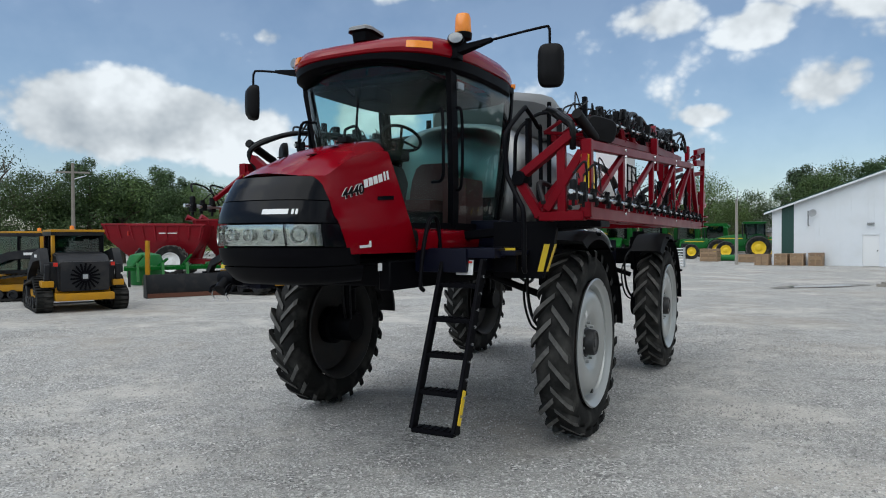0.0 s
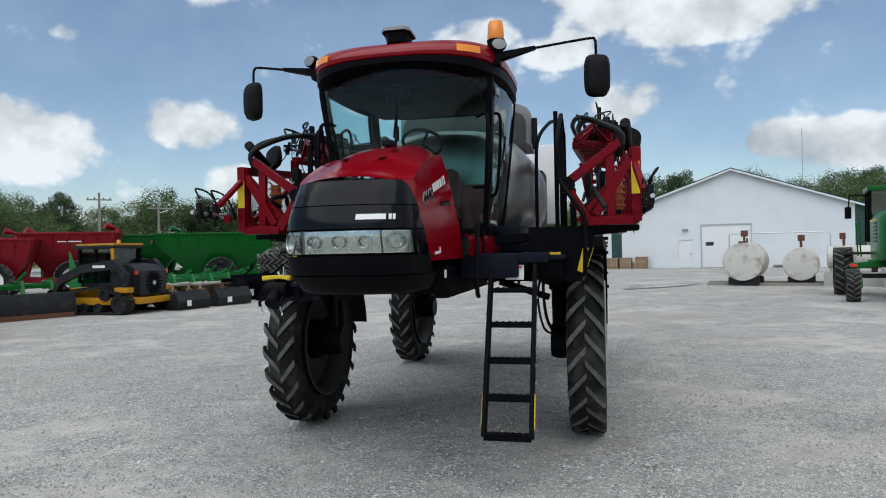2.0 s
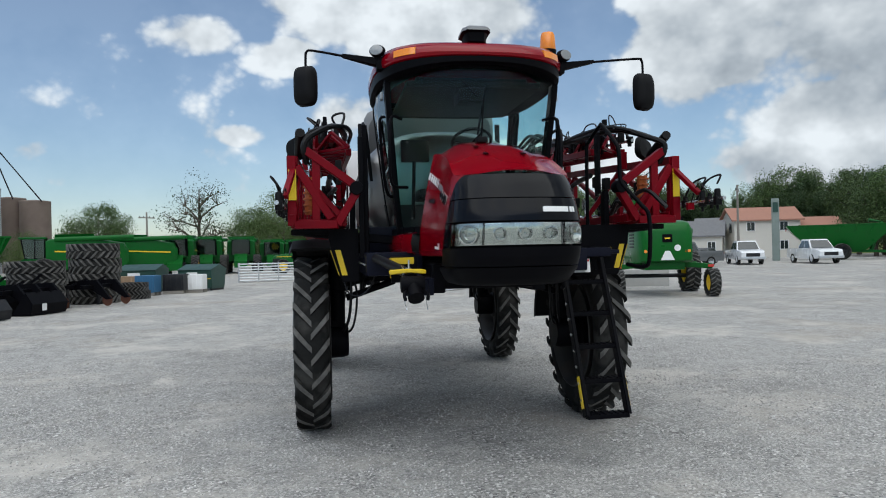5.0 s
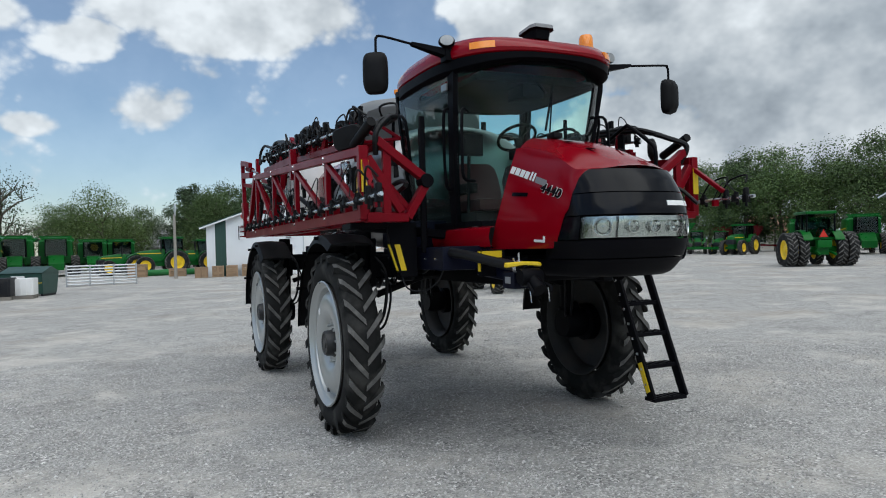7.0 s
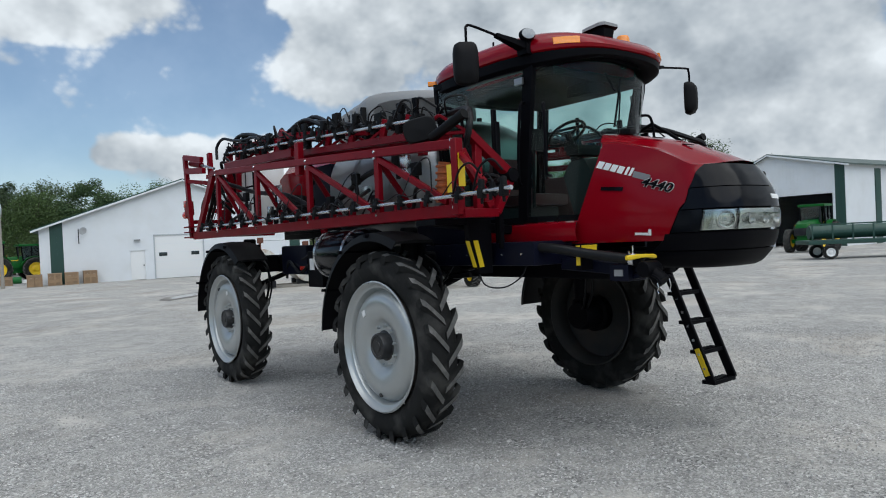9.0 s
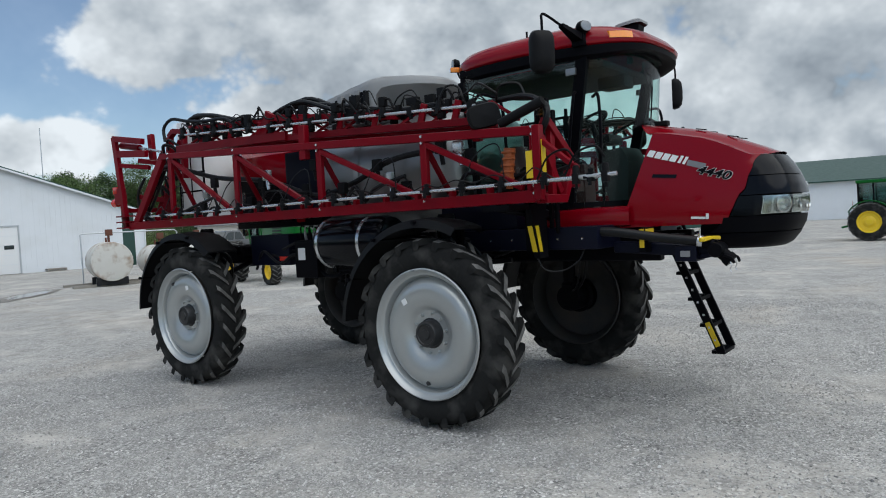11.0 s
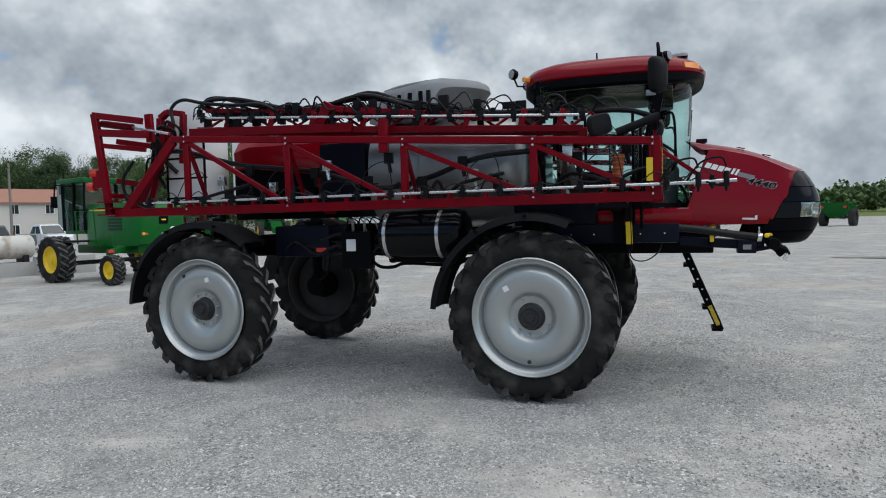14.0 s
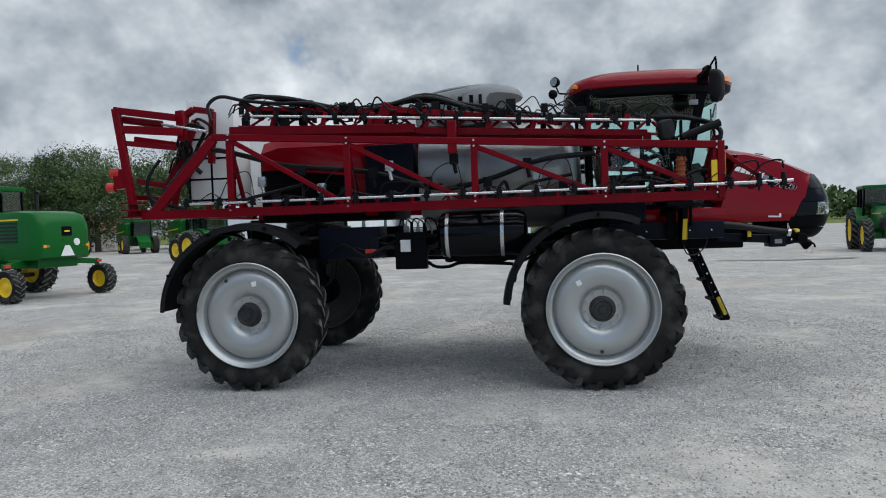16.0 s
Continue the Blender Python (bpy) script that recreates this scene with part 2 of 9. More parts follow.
def part(name, bm, mat, parent, label=""):
    """One mesh object of a thing, in the thing's own metres."""
    ob = new(name, finish(bm, name, mat))
    ob.parent = parent
    if label:
        ob["label"] = label
    return ob


def thing(name, m, label, category, group="", kind=""):
    ob = new(name)
    ob.empty_display_size = 0.2
    ob.matrix_world = m
    return tagged(ob, label, category, group, kind)


def solid(name, bm, mat, m, label, category, group="", kind=""):
    """A thing that is one mesh."""
    ob = new(name, finish(bm, name, mat))
    ob.matrix_world = m
    return tagged(ob, label, category, group, kind)


def B():
    return bmesh.new()


def quads(bm, rows, closed=False, caps=False):
    """A skin over rows of points; closed: each row is a ring."""
    vs = [[bm.verts.new(p) for p in r] for r in rows]
    n = len(vs[0])
    for a, b in zip(vs, vs[1:]):
        for i in range(n if closed else n - 1):
            j = (i + 1) % n
            bm.faces.new((a[i], a[j], b[j], b[i]))
    if caps:
        bm.faces.new(vs[0][::-1])
        bm.faces.new(vs[-1])
    return bm


def box(bm, x0, x1, y0, y1, z0, z1, bevel=0.0, m=None):
    vs = [bm.verts.new((x, y, z)) for x in (x0, x1) for y in (y0, y1) for z in (z0, z1)]
    fs = [bm.faces.new([vs[i] for i in f]) for f in ((0, 1, 3, 2), (4, 6, 7, 5), (0, 4, 5, 1), (2, 3, 7, 6), (0, 2, 6, 4), (1, 5, 7, 3))]
    if m is not None:
        for v in vs:
            v.co = m @ v.co
    if bevel:
        bmesh.ops.bevel(bm, geom=list({e for f in fs for e in f.edges}), offset=bevel, segments=2, profile=0.7, affect="EDGES")
    return bm


def frame_at(d, up=(0, 0, 1)):
    d = Vector(d).normalized()
    side = d.cross(Vector(up))
    if side.length < 1e-4:
        side = d.cross(Vector((1, 0, 0)))
    side.normalize()
    return side, side.cross(d)


def beam(bm, p, q, w, h, bevel=0.0):
    """A square bar from p to q, w across and h deep."""
    p, q = Vector(p), Vector(q)
    s, t = frame_at(q - p)
    rows = [[c + s * a * w / 2 + t * b * h / 2 for a, b in ((-1, -1), (1, -1), (1, 1), (-1, 1))] for c in (p, q)]
    if bevel:
        vs = [[bm.verts.new(v) for v in r] for r in rows]
        fs = [bm.faces.new((vs[0][i], vs[0][(i + 1) % 4], vs[1][(i + 1) % 4], vs[1][i])) for i in range(4)]
        fs += [bm.faces.new(vs[0][::-1]), bm.faces.new(vs[1])]
        bmesh.ops.bevel(bm, geom=list({e for f in fs for e in f.edges}), offset=bevel, segments=1, affect="EDGES")
        return bm
    return quads(bm, rows, True, True)


def smooth_line(pts, n=6):
    """Catmull-Rom through the points."""
    pts = [Vector(p) for p in pts]
    ext = [2 * pts[0] - pts[1], *pts, 2 * pts[-1] - pts[-2]]
    out = []
    for i in range(1, len(ext) - 2):
        a, b, c, d = ext[i - 1 : i + 3]
        for k in range(n):
            t = k / n
            out.append(0.5 * (2 * b + (c - a) * t + (2 * a - 5 * b + 4 * c - d) * t * t + (3 * b - a - 3 * c + d) * t**3))
    return out + [pts[-1]]


def tube(bm, pts, r, seg=8, bend=0):
    """A round bar or hose along the points; bend: how finely the corners are rounded."""
    pts = smooth_line(pts, bend) if bend else [Vector(p) for p in pts]
    rows, side = [], None
    for i, p in enumerate(pts):
        d = (pts[min(i + 1, len(pts) - 1)] - pts[max(i - 1, 0)]).normalized()
        if side is None:
            side = frame_at(d)[0]
        side = (side - d * side.dot(d)).normalized()
        t = d.cross(side)
        rr = r[i] if isinstance(r, (list, tuple)) else r
        rows.append([p + (side * math.cos(a) + t * math.sin(a)) * rr for a in (2 * math.pi * k / seg for k in range(seg))])
    return quads(bm, rows, True, True)


def lathe(bm, profile, centre=(0, 0, 0), axis="y", seg=48, caps=False):
    """Turn a profile of (radius, along) round an axis."""
    c, rows = Vector(centre), []
    for r, a in profile:
        ring = []
        for k in range(seg):
            t = 2 * math.pi * k / seg
            x, y = r * math.cos(t), r * math.sin(t)
            ring.append(c + Vector({"y": (x, a, y), "x": (a, x, y), "z": (x, y, a)}[axis]))
        rows.append(ring)
    return quads(bm, rows, True, caps)


def slab(bm, outline, offset, bevel=0.0):
    """A plate: an outline of 3D points, thickened by the offset vector."""
    o = Vector(offset)
    a = [bm.verts.new(p) for p in outline]
    b = [bm.verts.new(Vector(p) + o) for p in outline]
    n = len(a)
    fs = [bm.faces.new(a[::-1]), bm.faces.new(b)] + [bm.faces.new((a[i], a[(i + 1) % n], b[(i + 1) % n], b[i])) for i in range(n)]
    if bevel:
        bmesh.ops.bevel(bm, geom=list({e for f in fs for e in f.edges}), offset=bevel, segments=2, affect="EDGES")
    return bm


def lerp(x, table):
    """Read a table of (x, value) rows."""
    xs, ys = zip(*table)
    return float(np.interp(x, xs, ys))


def arc(cx, cz, r, a0, a1, n):
    return [(cx + r * math.cos(radians(a0 + (a1 - a0) * i / n)), cz + r * math.sin(radians(a0 + (a1 - a0) * i / n))) for i in range(n + 1)]


def words(text, size, mat, parent, m, name="lettering", label="", depth=0.003, shear=0.0, bold=0.0):
    """Letters in the built-in font, as a mesh part."""
    cu = bpy.data.curves.new(name, "FONT")
    cu.body, cu.size, cu.extrude, cu.shear, cu.offset = text, size, depth, shear, bold
    cu.align_x, cu.align_y = "CENTER", "CENTER"
    tmp = new(name, cu)
    me = bpy.data.meshes.new_from_object(tmp)
    bpy.data.objects.remove(tmp)
    me.materials.clear()
    me.materials.append(mat)
    ob = new(name, me)
    ob.parent = parent
    ob.matrix_basis = m
    if label:
        ob["label"] = label
    return ob

# ---- ground ----
def ground_material():
    m = bpy.data.materials.new("gravel")
    m.use_nodes = True
    n, l = m.node_tree.nodes, m.node_tree.links
    b = n["Principled BSDF"]
    where = n.new("ShaderNodeTexCoord").outputs["Object"]

    def noise_at(s, detail, rough=0.55, dist=0.0):
        t = n.new("ShaderNodeTexNoise")
        for key, value in (("Scale", s), ("Detail", detail), ("Roughness", rough), ("Distortion", dist)):
            t.inputs[key].default_value = value
        l.new(where, t.inputs["Vector"])
        return t.outputs["Fac"]

    def ramp(fac, stops):
        r = n.new("ShaderNodeValToRGB")
        els = r.color_ramp.elements
        while len(els) < len(stops):
            els.new(0.5)
        for el, (p, c) in zip(els, stops):
            el.position, el.color = p, (*c, 1)
        l.new(fac, r.inputs["Fac"])
        return r.outputs["Color"]

    def mix(fac, a, bb, how="MIX"):
        x = n.new("ShaderNodeMix")
        x.data_type, x.blend_type = "RGBA", how
        for key, v in (("Factor", fac), ("A", a), ("B", bb)):
            if hasattr(v, "links"):
                l.new(v, x.inputs[key])
            else:
                x.inputs[key].default_value = v
        return x.outputs["Result"]

    stones = n.new("ShaderNodeTexVoronoi")
    stones.inputs["Scale"].default_value = 48.0
    l.new(where, stones.inputs["Vector"])
    chips = n.new("ShaderNodeTexVoronoi")
    chips.inputs["Scale"].default_value = 75.0
    l.new(where, chips.inputs["Vector"])
    tone = n.new("ShaderNodeSeparateColor")
    l.new(stones.outputs["Color"], tone.inputs[0])
    tone2 = n.new("ShaderNodeSeparateColor")
    l.new(chips.outputs["Color"], tone2.inputs[0])
    loose = ramp(tone.outputs[0], [(0.0, (0.17, 0.167, 0.16)), (0.35, (0.37, 0.36, 0.342)), (0.85, (0.52, 0.507, 0.482)), (1.0, (0.92, 0.90, 0.865))])
    fines = ramp(tone2.outputs[0], [(0.0, (0.27, 0.264, 0.25)), (0.6, (0.46, 0.447, 0.424)), (1.0, (0.74, 0.72, 0.685))])
    packed = ramp(noise_at(1.3, 10, 0.70, 0.15), [(0.42, (0, 0, 0)), (0.58, (1, 1, 1))])
    base = mix(packed, loose, fines)
    pale = ramp(noise_at(0.42, 10, 0.68, 0.1), [(0.50, (0, 0, 0)), (0.62, (0.72, 0.72, 0.72))])
    base = mix(pale, base, (0.66, 0.622, 0.565, 1))
    dark = ramp(noise_at(0.6, 10, 0.66, 0.1), [(0.30, (0.6, 0.6, 0.6)), (0.45, (0, 0, 0))])
    base = mix(dark, base, (0.27, 0.26, 0.245, 1))
    brown = ramp(noise_at(0.2, 9, 0.66, 0.1), [(0.52, (0, 0, 0)), (0.66, (0.55, 0.55, 0.55))])
    base = mix(brown, base, (0.43, 0.378, 0.318, 1))
    clods = ramp(noise_at(3.0, 12, 0.80), [(0.34, (0.80, 0.80, 0.80)), (0.50, (1.0, 1.0, 1.0)), (0.68, (1.2, 1.2, 1.2))])
    base = mix(1.0, base, clods, "MULTIPLY")
    broad = n.new("ShaderNodeMapRange")
    broad.inputs["To Min"].default_value, broad.inputs["To Max"].default_value = 0.70, 0.92
    l.new(noise_at(0.09, 5, 0.6), broad.inputs["Value"])
    s = n.new("ShaderNodeVectorMath")
    s.operation = "SCALE"
    l.new(base, s.inputs[0])
    l.new(broad.outputs[0], s.inputs["Scale"])
    # the yard ends in grass
    far = n.new("ShaderNodeVectorMath")
    far.operation = "LENGTH"
    l.new(where, far.inputs[0])
    edge = n.new("ShaderNodeMath")
    edge.operation = "MULTIPLY_ADD"
    edge.inputs[1].default_value, edge.inputs[2].default_value = 22.0, -11.0
    l.new(noise_at(0.05, 5), edge.inputs[0])
    reach = n.new("ShaderNodeMath")
    l.new(far.outputs["Value"], reach.inputs[0])
    l.new(edge.outputs[0], reach.inputs[1])
    turf = n.new("ShaderNodeMapRange")
    turf.inputs["From Min"].default_value, turf.inputs["From Max"].default_value = 118.0, 121.0
    l.new(reach.outputs[0], turf.inputs["Value"])
    grass = ramp(noise_at(0.8, 8, 0.7), [(0.3, (0.07, 0.10, 0.02)), (0.7, (0.16, 0.19, 0.05))])
    l.new(mix(turf.outputs[0], s.outputs[0], grass), b.inputs["Base Color"])
    b.inputs["Roughness"].default_value = 0.9
    b.inputs["Specular IOR Level"].default_value = 0.25
    height = n.new("ShaderNodeMath")
    height.operation = "ADD"
    l.new(stones.outputs["Distance"], height.inputs[0])
    l.new(noise_at(16, 6, 0.6), height.inputs[1])
    relief = n.new("ShaderNodeBump")
    relief.inputs["Strength"].default_value, relief.inputs["Distance"].default_value = 0.5, 0.016
    l.new(height.outputs[0], relief.inputs["Height"])
    l.new(relief.outputs[0], b.inputs["Normal"])
    return m


def build_ground():
    bm = B()
    radii = [0, 2, 4, 6, 8, 10, 12, 14, 17, 20, 25, 30, 40, 55, 80, 120, 200, 400, 1000, 3000]
    rows = []
    for r in radii[1:]:
        ring = []
        for k in range(72):
            a = 2 * math.pi * k / 72
            x, y = r * math.cos(a), 6 + r * math.sin(a)
            z = 0.03 * noise.noise((x * 0.25, y * 0.25, 0)) * min(1.0, r / 30) if r < 200 else 0.0
            ring.append((x, y, z - 0.004))
        rows.append(ring)
    quads(bm, rows, True)
    bm.faces.new([v for v in bm.verts][:72])
    return solid("ground", bm, ground_material(), Matrix(), "pale grey crushed limestone yard with packed tracks", "ground", kind="structure")


build_ground()


def puddle(x, y, a, b, turn, seed):
    """A shallow rain puddle: irregular water sheet in a damp hollow."""
    water = bpy.data.materials.get("puddle_water")
    if water is None:
        water = material("puddle_water", (0.16, 0.15, 0.135), 0.03, grain=0.2, scale=6, shine=0.6)
        material("damp_gravel", (0.20, 0.185, 0.165), 0.7, grain=0.35, scale=30, bump=0.004)
    for name, k, z, mat, label in (("damp_patch", 1.45, 0.012, bpy.data.materials["damp_gravel"], "damp darker gravel round a puddle"), ("puddle", 1.0, 0.018, water, "shallow puddle of rain water on the gravel")):
        bm = B()
        ring = []
        for i in range(64):
            t = 2 * math.pi * i / 64
            r = k * (1 + 0.35 * noise.noise((math.cos(t) * 1.3, math.sin(t) * 1.3, seed)) + 0.18 * noise.noise((math.cos(t) * 4, math.sin(t) * 4, seed + 3)))
            ring.append(bm.verts.new((a * r * math.cos(t), b * r * math.sin(t), 0)))
        bm.faces.new(ring)
        solid(name, bm, mat, pose(x, y, z, 0, 0, turn), label, "puddle")


puddle(14.6, 26.7, 1.7, 0.45, 20, 1.0)
puddle(13.4, -10.6, 2.0, 0.40, 62, 5.0)


def loose_gravel():
    """Loose chips that lie on the packed yard round the sprayer, past counting."""
    rnd = np.random.default_rng(5)
    n = 110000
    x, y = rnd.uniform(-9, 7, n * 2), rnd.uniform(1.5, 15, n * 2)
    keep = np.array([noise.noise((a * 0.9, b * 0.9, 3.0)) + 0.35 * noise.noise((a * 3.1, b * 3.1, 8.0)) > rnd_ for a, b, rnd_ in zip(x, y, rnd.uniform(-0.55, 0.45, n * 2))])
    x, y = x[keep][:n], y[keep][:n]
    n = len(x)
    s = rnd.uniform(0.005, 0.013, n) * (1 + (rnd.random(n) > 0.94) * 0.7)
    base = np.array([(1, 0, 0), (-0.4, 0.9, 0), (-0.5, -0.8, 0), (0.1, 0.1, 0.85), (0.5, 0.6, 0.5)])
    a = rnd.uniform(0, 6.28, n)
    c, d = np.cos(a), np.sin(a)
    v = np.repeat(base[None], n, 0) * (1 + rnd.uniform(-0.25, 0.25, (n, 5, 3)))
    v = np.stack([v[..., 0] * c[:, None] - v[..., 1] * d[:, None], v[..., 0] * d[:, None] + v[..., 1] * c[:, None], v[..., 2]], -1) * s[:, None, None]
    v[..., 0] += x[:, None]
    v[..., 1] += y[:, None]
    v[..., 2] -= 0.003
    tri = np.array([(0, 4, 3), (4, 1, 3), (1, 2, 3), (2, 0, 3), (0, 1, 4)])
    f = (tri[None] + 5 * np.arange(n)[:, None, None]).reshape(-1, 3)
    me = bpy.data.meshes.new("gravel_chips")
    me.from_pydata(v.reshape(-1, 3).tolist(), [], f.tolist())
    m = bpy.data.materials.new("limestone_chip")
    m.use_nodes = True
    nn, l = m.node_tree.nodes, m.node_tree.links
    ramp, geo = nn.new("ShaderNodeValToRGB"), nn.new("ShaderNodeNewGeometry")
    e = ramp.color_ramp.elements
    e[0].color, e[1].color = (0.24, 0.233, 0.222, 1), (0.66, 0.645, 0.62, 1)
    half = e.new(0.6)
    half.color = (0.40, 0.39, 0.37, 1)
    l.new(geo.outputs["Random Per Island"], ramp.inputs["Fac"])
    l.new(ramp.outputs["Color"], nn["Principled BSDF"].inputs["Base Color"])
    nn["Principled BSDF"].inputs["Roughness"].default_value = 0.9
    me.materials.append(m)
    tagged(new("gravel_chips", me), "loose pale limestone chips scattered over the yard", "gravel", kind="stuff")


loose_gravel()

# ---- the sprayer: x ahead, y to its own left, z up ----
sprayer = thing("self_propelled_sprayer", pose(-0.016, 7.440, 0, 0, 0, -117.6), "tall red and black self-propelled crop sprayer with folded booms", "sprayer")
WHEEL_Y, HUB_Z, BASE = 1.445, 0.885, 4.0
TYRE_R, TYRE_W = 0.872, 0.325


def tyre_meshes():
    """Carcass, lugs, rim, inner barrel, hub and bolt of a wheel that faces +y."""
    h = TYRE_W / 2
    side = [(0.585, -h + 0.075), (0.60, -h + 0.035), (0.66, -h + 0.005), (0.74, -h - 0.004), (0.80, -h + 0.016), (0.835, -h + 0.05), (0.85, -h + 0.10), (0.853, 0)]
    profile = side + [(r, -a) for r, a in side[-2::-1]]
    carcass = finish(lathe(B(), profile, seg=72), "tyre", RUBBER)
    lugs, n = B(), 23
    for k in range(n):
        for s in (-1, 1):
            a0 = 2 * math.pi * (k + (0.5 if s > 0 else 0)) / n
            # a bar that runs from the shoulder forward to the middle
            rows = []
            for i in range(7):
                f = i / 6
                y = s * (h + 0.004 - f * (h + 0.008))
                a = a0 + 0.235 * f ** 0.92
                rr = 0.835 + 0.015 * min(1, f * 3)
                top = (0.862 if i == 0 else TYRE_R + 0.013) - 0.010 * f
                half = 0.034 - 0.006 * f
                ring = []
                for d, r in ((-half - 0.008, rr - 0.02), (-half, top), (half, top), (half + 0.008, rr - 0.02)):
                    t = a + d / TYRE_R
                    ring.append((r * math.cos(t), y, r * math.sin(t)))
                rows.append(ring)
            # shoulder foot of the bar, down the sidewall
            t0 = a0 - 0.012
            foot = [(0.775 * math.cos(t0 + d), s * (h + 0.001), 0.775 * math.sin(t0 + d)) for d in (-0.030, -0.022, 0.022, 0.030)]
            quads(lugs, [foot] + rows, True, True)
    tread = finish(lugs, "tread", LUG, smooth=False)
    # dusty bar tops, clean flanks
    tread.materials.append(RUBBER)
    for f in tread.polygons:
        if math.hypot(f.center.x, f.center.z) < 0.868 or abs(f.normal.x * f.center.x + f.normal.z * f.center.z) < 0.72 * math.hypot(f.center.x, f.center.z):
            f.material_index = 1
    rim = finish(lathe(B(), [(0.600, 0.155), (0.612, 0.172), (0.600, 0.180), (0.590, 0.170), (0.578, 0.148), (0.560, 0.132), (0.548, 0.128), (0.538, 0.110), (0.530, 0.070), (0.522, 0.062), (0.512, 0.080), (0.490, 0.115), (0.455, 0.135), (0.41, 0.145), (0.35, 0.142), (0.28, 0.126), (0.24, 0.104), (0.222, 0.086), (0.205, 0.078), (0.16, 0.078), (0.11, 0.078)], seg=64), "rim", SILVER)
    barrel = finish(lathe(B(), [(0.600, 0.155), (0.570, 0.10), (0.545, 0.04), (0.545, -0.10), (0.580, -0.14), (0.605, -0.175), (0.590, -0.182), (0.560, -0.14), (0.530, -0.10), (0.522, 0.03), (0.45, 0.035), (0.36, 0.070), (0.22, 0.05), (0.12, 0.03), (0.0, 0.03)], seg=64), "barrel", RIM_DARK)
    hub = finish(lathe(B(), [(0.150, 0.040), (0.150, 0.075), (0.128, 0.085), (0.122, 0.155), (0.112, 0.170), (0.095, 0.172), (0.088, 0.162), (0.050, 0.162), (0.045, 0.172), (0.0, 0.172)], seg=28), "hub", HUB)
    drive = finish(lathe(B(), [(0.0, -0.36), (0.15, -0.36), (0.17, -0.30), (0.17, -0.10), (0.21, -0.08), (0.21, 0.02)], seg=28), "drive_motor", BLACK)
    nuts = B()
    lathe(nuts, [(0.0, 0.112), (0.012, 0.112), (0.014, 0.07)], seg=6)
    nut = finish(nuts, "wheel_nut", SILVER)
    return carcass, tread, rim, barrel, hub, drive, nut


def build_wheel(meshes, x, y, turn):
    carcass, tread, rim, barrel, hub, drive, nut = meshes
    wheel = new("wheel", rim)
    wheel.parent = sprayer
    wheel.matrix_basis = pose(x, y, HUB_Z, 0, turn, 0 if y > 0 else 180)
    wheel["label"] = "silver steel wheel with a dusty lugged tyre"
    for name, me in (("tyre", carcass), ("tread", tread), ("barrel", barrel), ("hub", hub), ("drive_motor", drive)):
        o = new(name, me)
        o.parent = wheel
    for k in range(10):
        o = new("wheel_nut", nut)
        o.parent = wheel
        o.matrix_basis = pose(0.185 * math.cos(k * math.pi / 5), 0, 0.185 * math.sin(k * math.pi / 5))
    plate = new("sticker", finish(box(B(), -0.028, 0.028, 0.094, 0.098, -0.028, 0.028), "sticker", WHITE))
    plate.parent = wheel
    plate.matrix_basis = pose(0, 0, 0, 0, -turn, 0) @ (pose(0.25, 0.052, 0.29, 0, 28, 0) if x > -1 else pose(-0.09, 0.052, 0.36, 0, 8, 0))
    valve = new("valve", finish(lathe(B(), [(0.0, 0.155), (0.020, 0.155), (0.024, 0.11)], seg=10), "valve", RIM_DARK))
    valve.parent = wheel
    valve.matrix_basis = pose(0, 0, 0, 0, -turn, 0) @ (pose(0.02, -0.01, -0.46) if x > -1 else pose(0.25, -0.01, 0.40))


MESHES = tyre_meshes()
for wx, wy, turn in ((0.012, WHEEL_Y + 0.04, 10), (0.012, -WHEEL_Y - 0.02, 47), (-BASE, WHEEL_Y + 0.04, 80), (-BASE, -WHEEL_Y - 0.02, 120)):
    build_wheel(MESHES, wx, wy, turn)


def build_fender(cx, s, a0, a1):
    y0, y1 = s * (WHEEL_Y - 0.235), s * (WHEEL_Y + 0.235)
    outer, inner = arc(cx, HUB_Z, 1.055, a0, a1, 22), arc(cx, HUB_Z, 1.035, a0, a1, 22)
    bm = B()
    rows = []
    for (x, z), (xi, zi) in zip(outer, inner):
        m = (x - cx) * 0.025, (z - HUB_Z) * 0.025
        rows.append([(xi - 2 * m[0], y0, zi - 2 * m[1]), (x, y0 + s * 0.03, z), (x + m[0] * 0.6, (y0 + y1) / 2, z + m[1] * 0.6), (x, y1 - s * 0.03, z), (xi - 2 * m[0], y1, zi - 2 * m[1]), (xi, y1 - s * 0.04, zi), (xi, y0 + s * 0.04, zi)])
    quads(bm, rows, True, True)
    f = part("fender", bm, PLASTIC, sprayer, "black moulded mudguard")
    bm = B()
    for a in (a0 + 25, (a0 + a1) / 2, a1 - 25):
        x, z = cx + 1.03 * math.cos(radians(a)), HUB_Z + 1.03 * math.sin(radians(a))
        tube(bm, [(cx, s * 1.22, 1.60), ((cx + x) / 2, s * 1.24, (1.75 + z) / 2), (x, s * 1.30, z), (x, s * 1.70, z)], 0.018, 8, 4)
    part("bracket", bm, BLACK, f)


for s in (1, -1):
    build_fender(0, s, 66, 176)
    build_fender(-BASE, s, 50, 177)


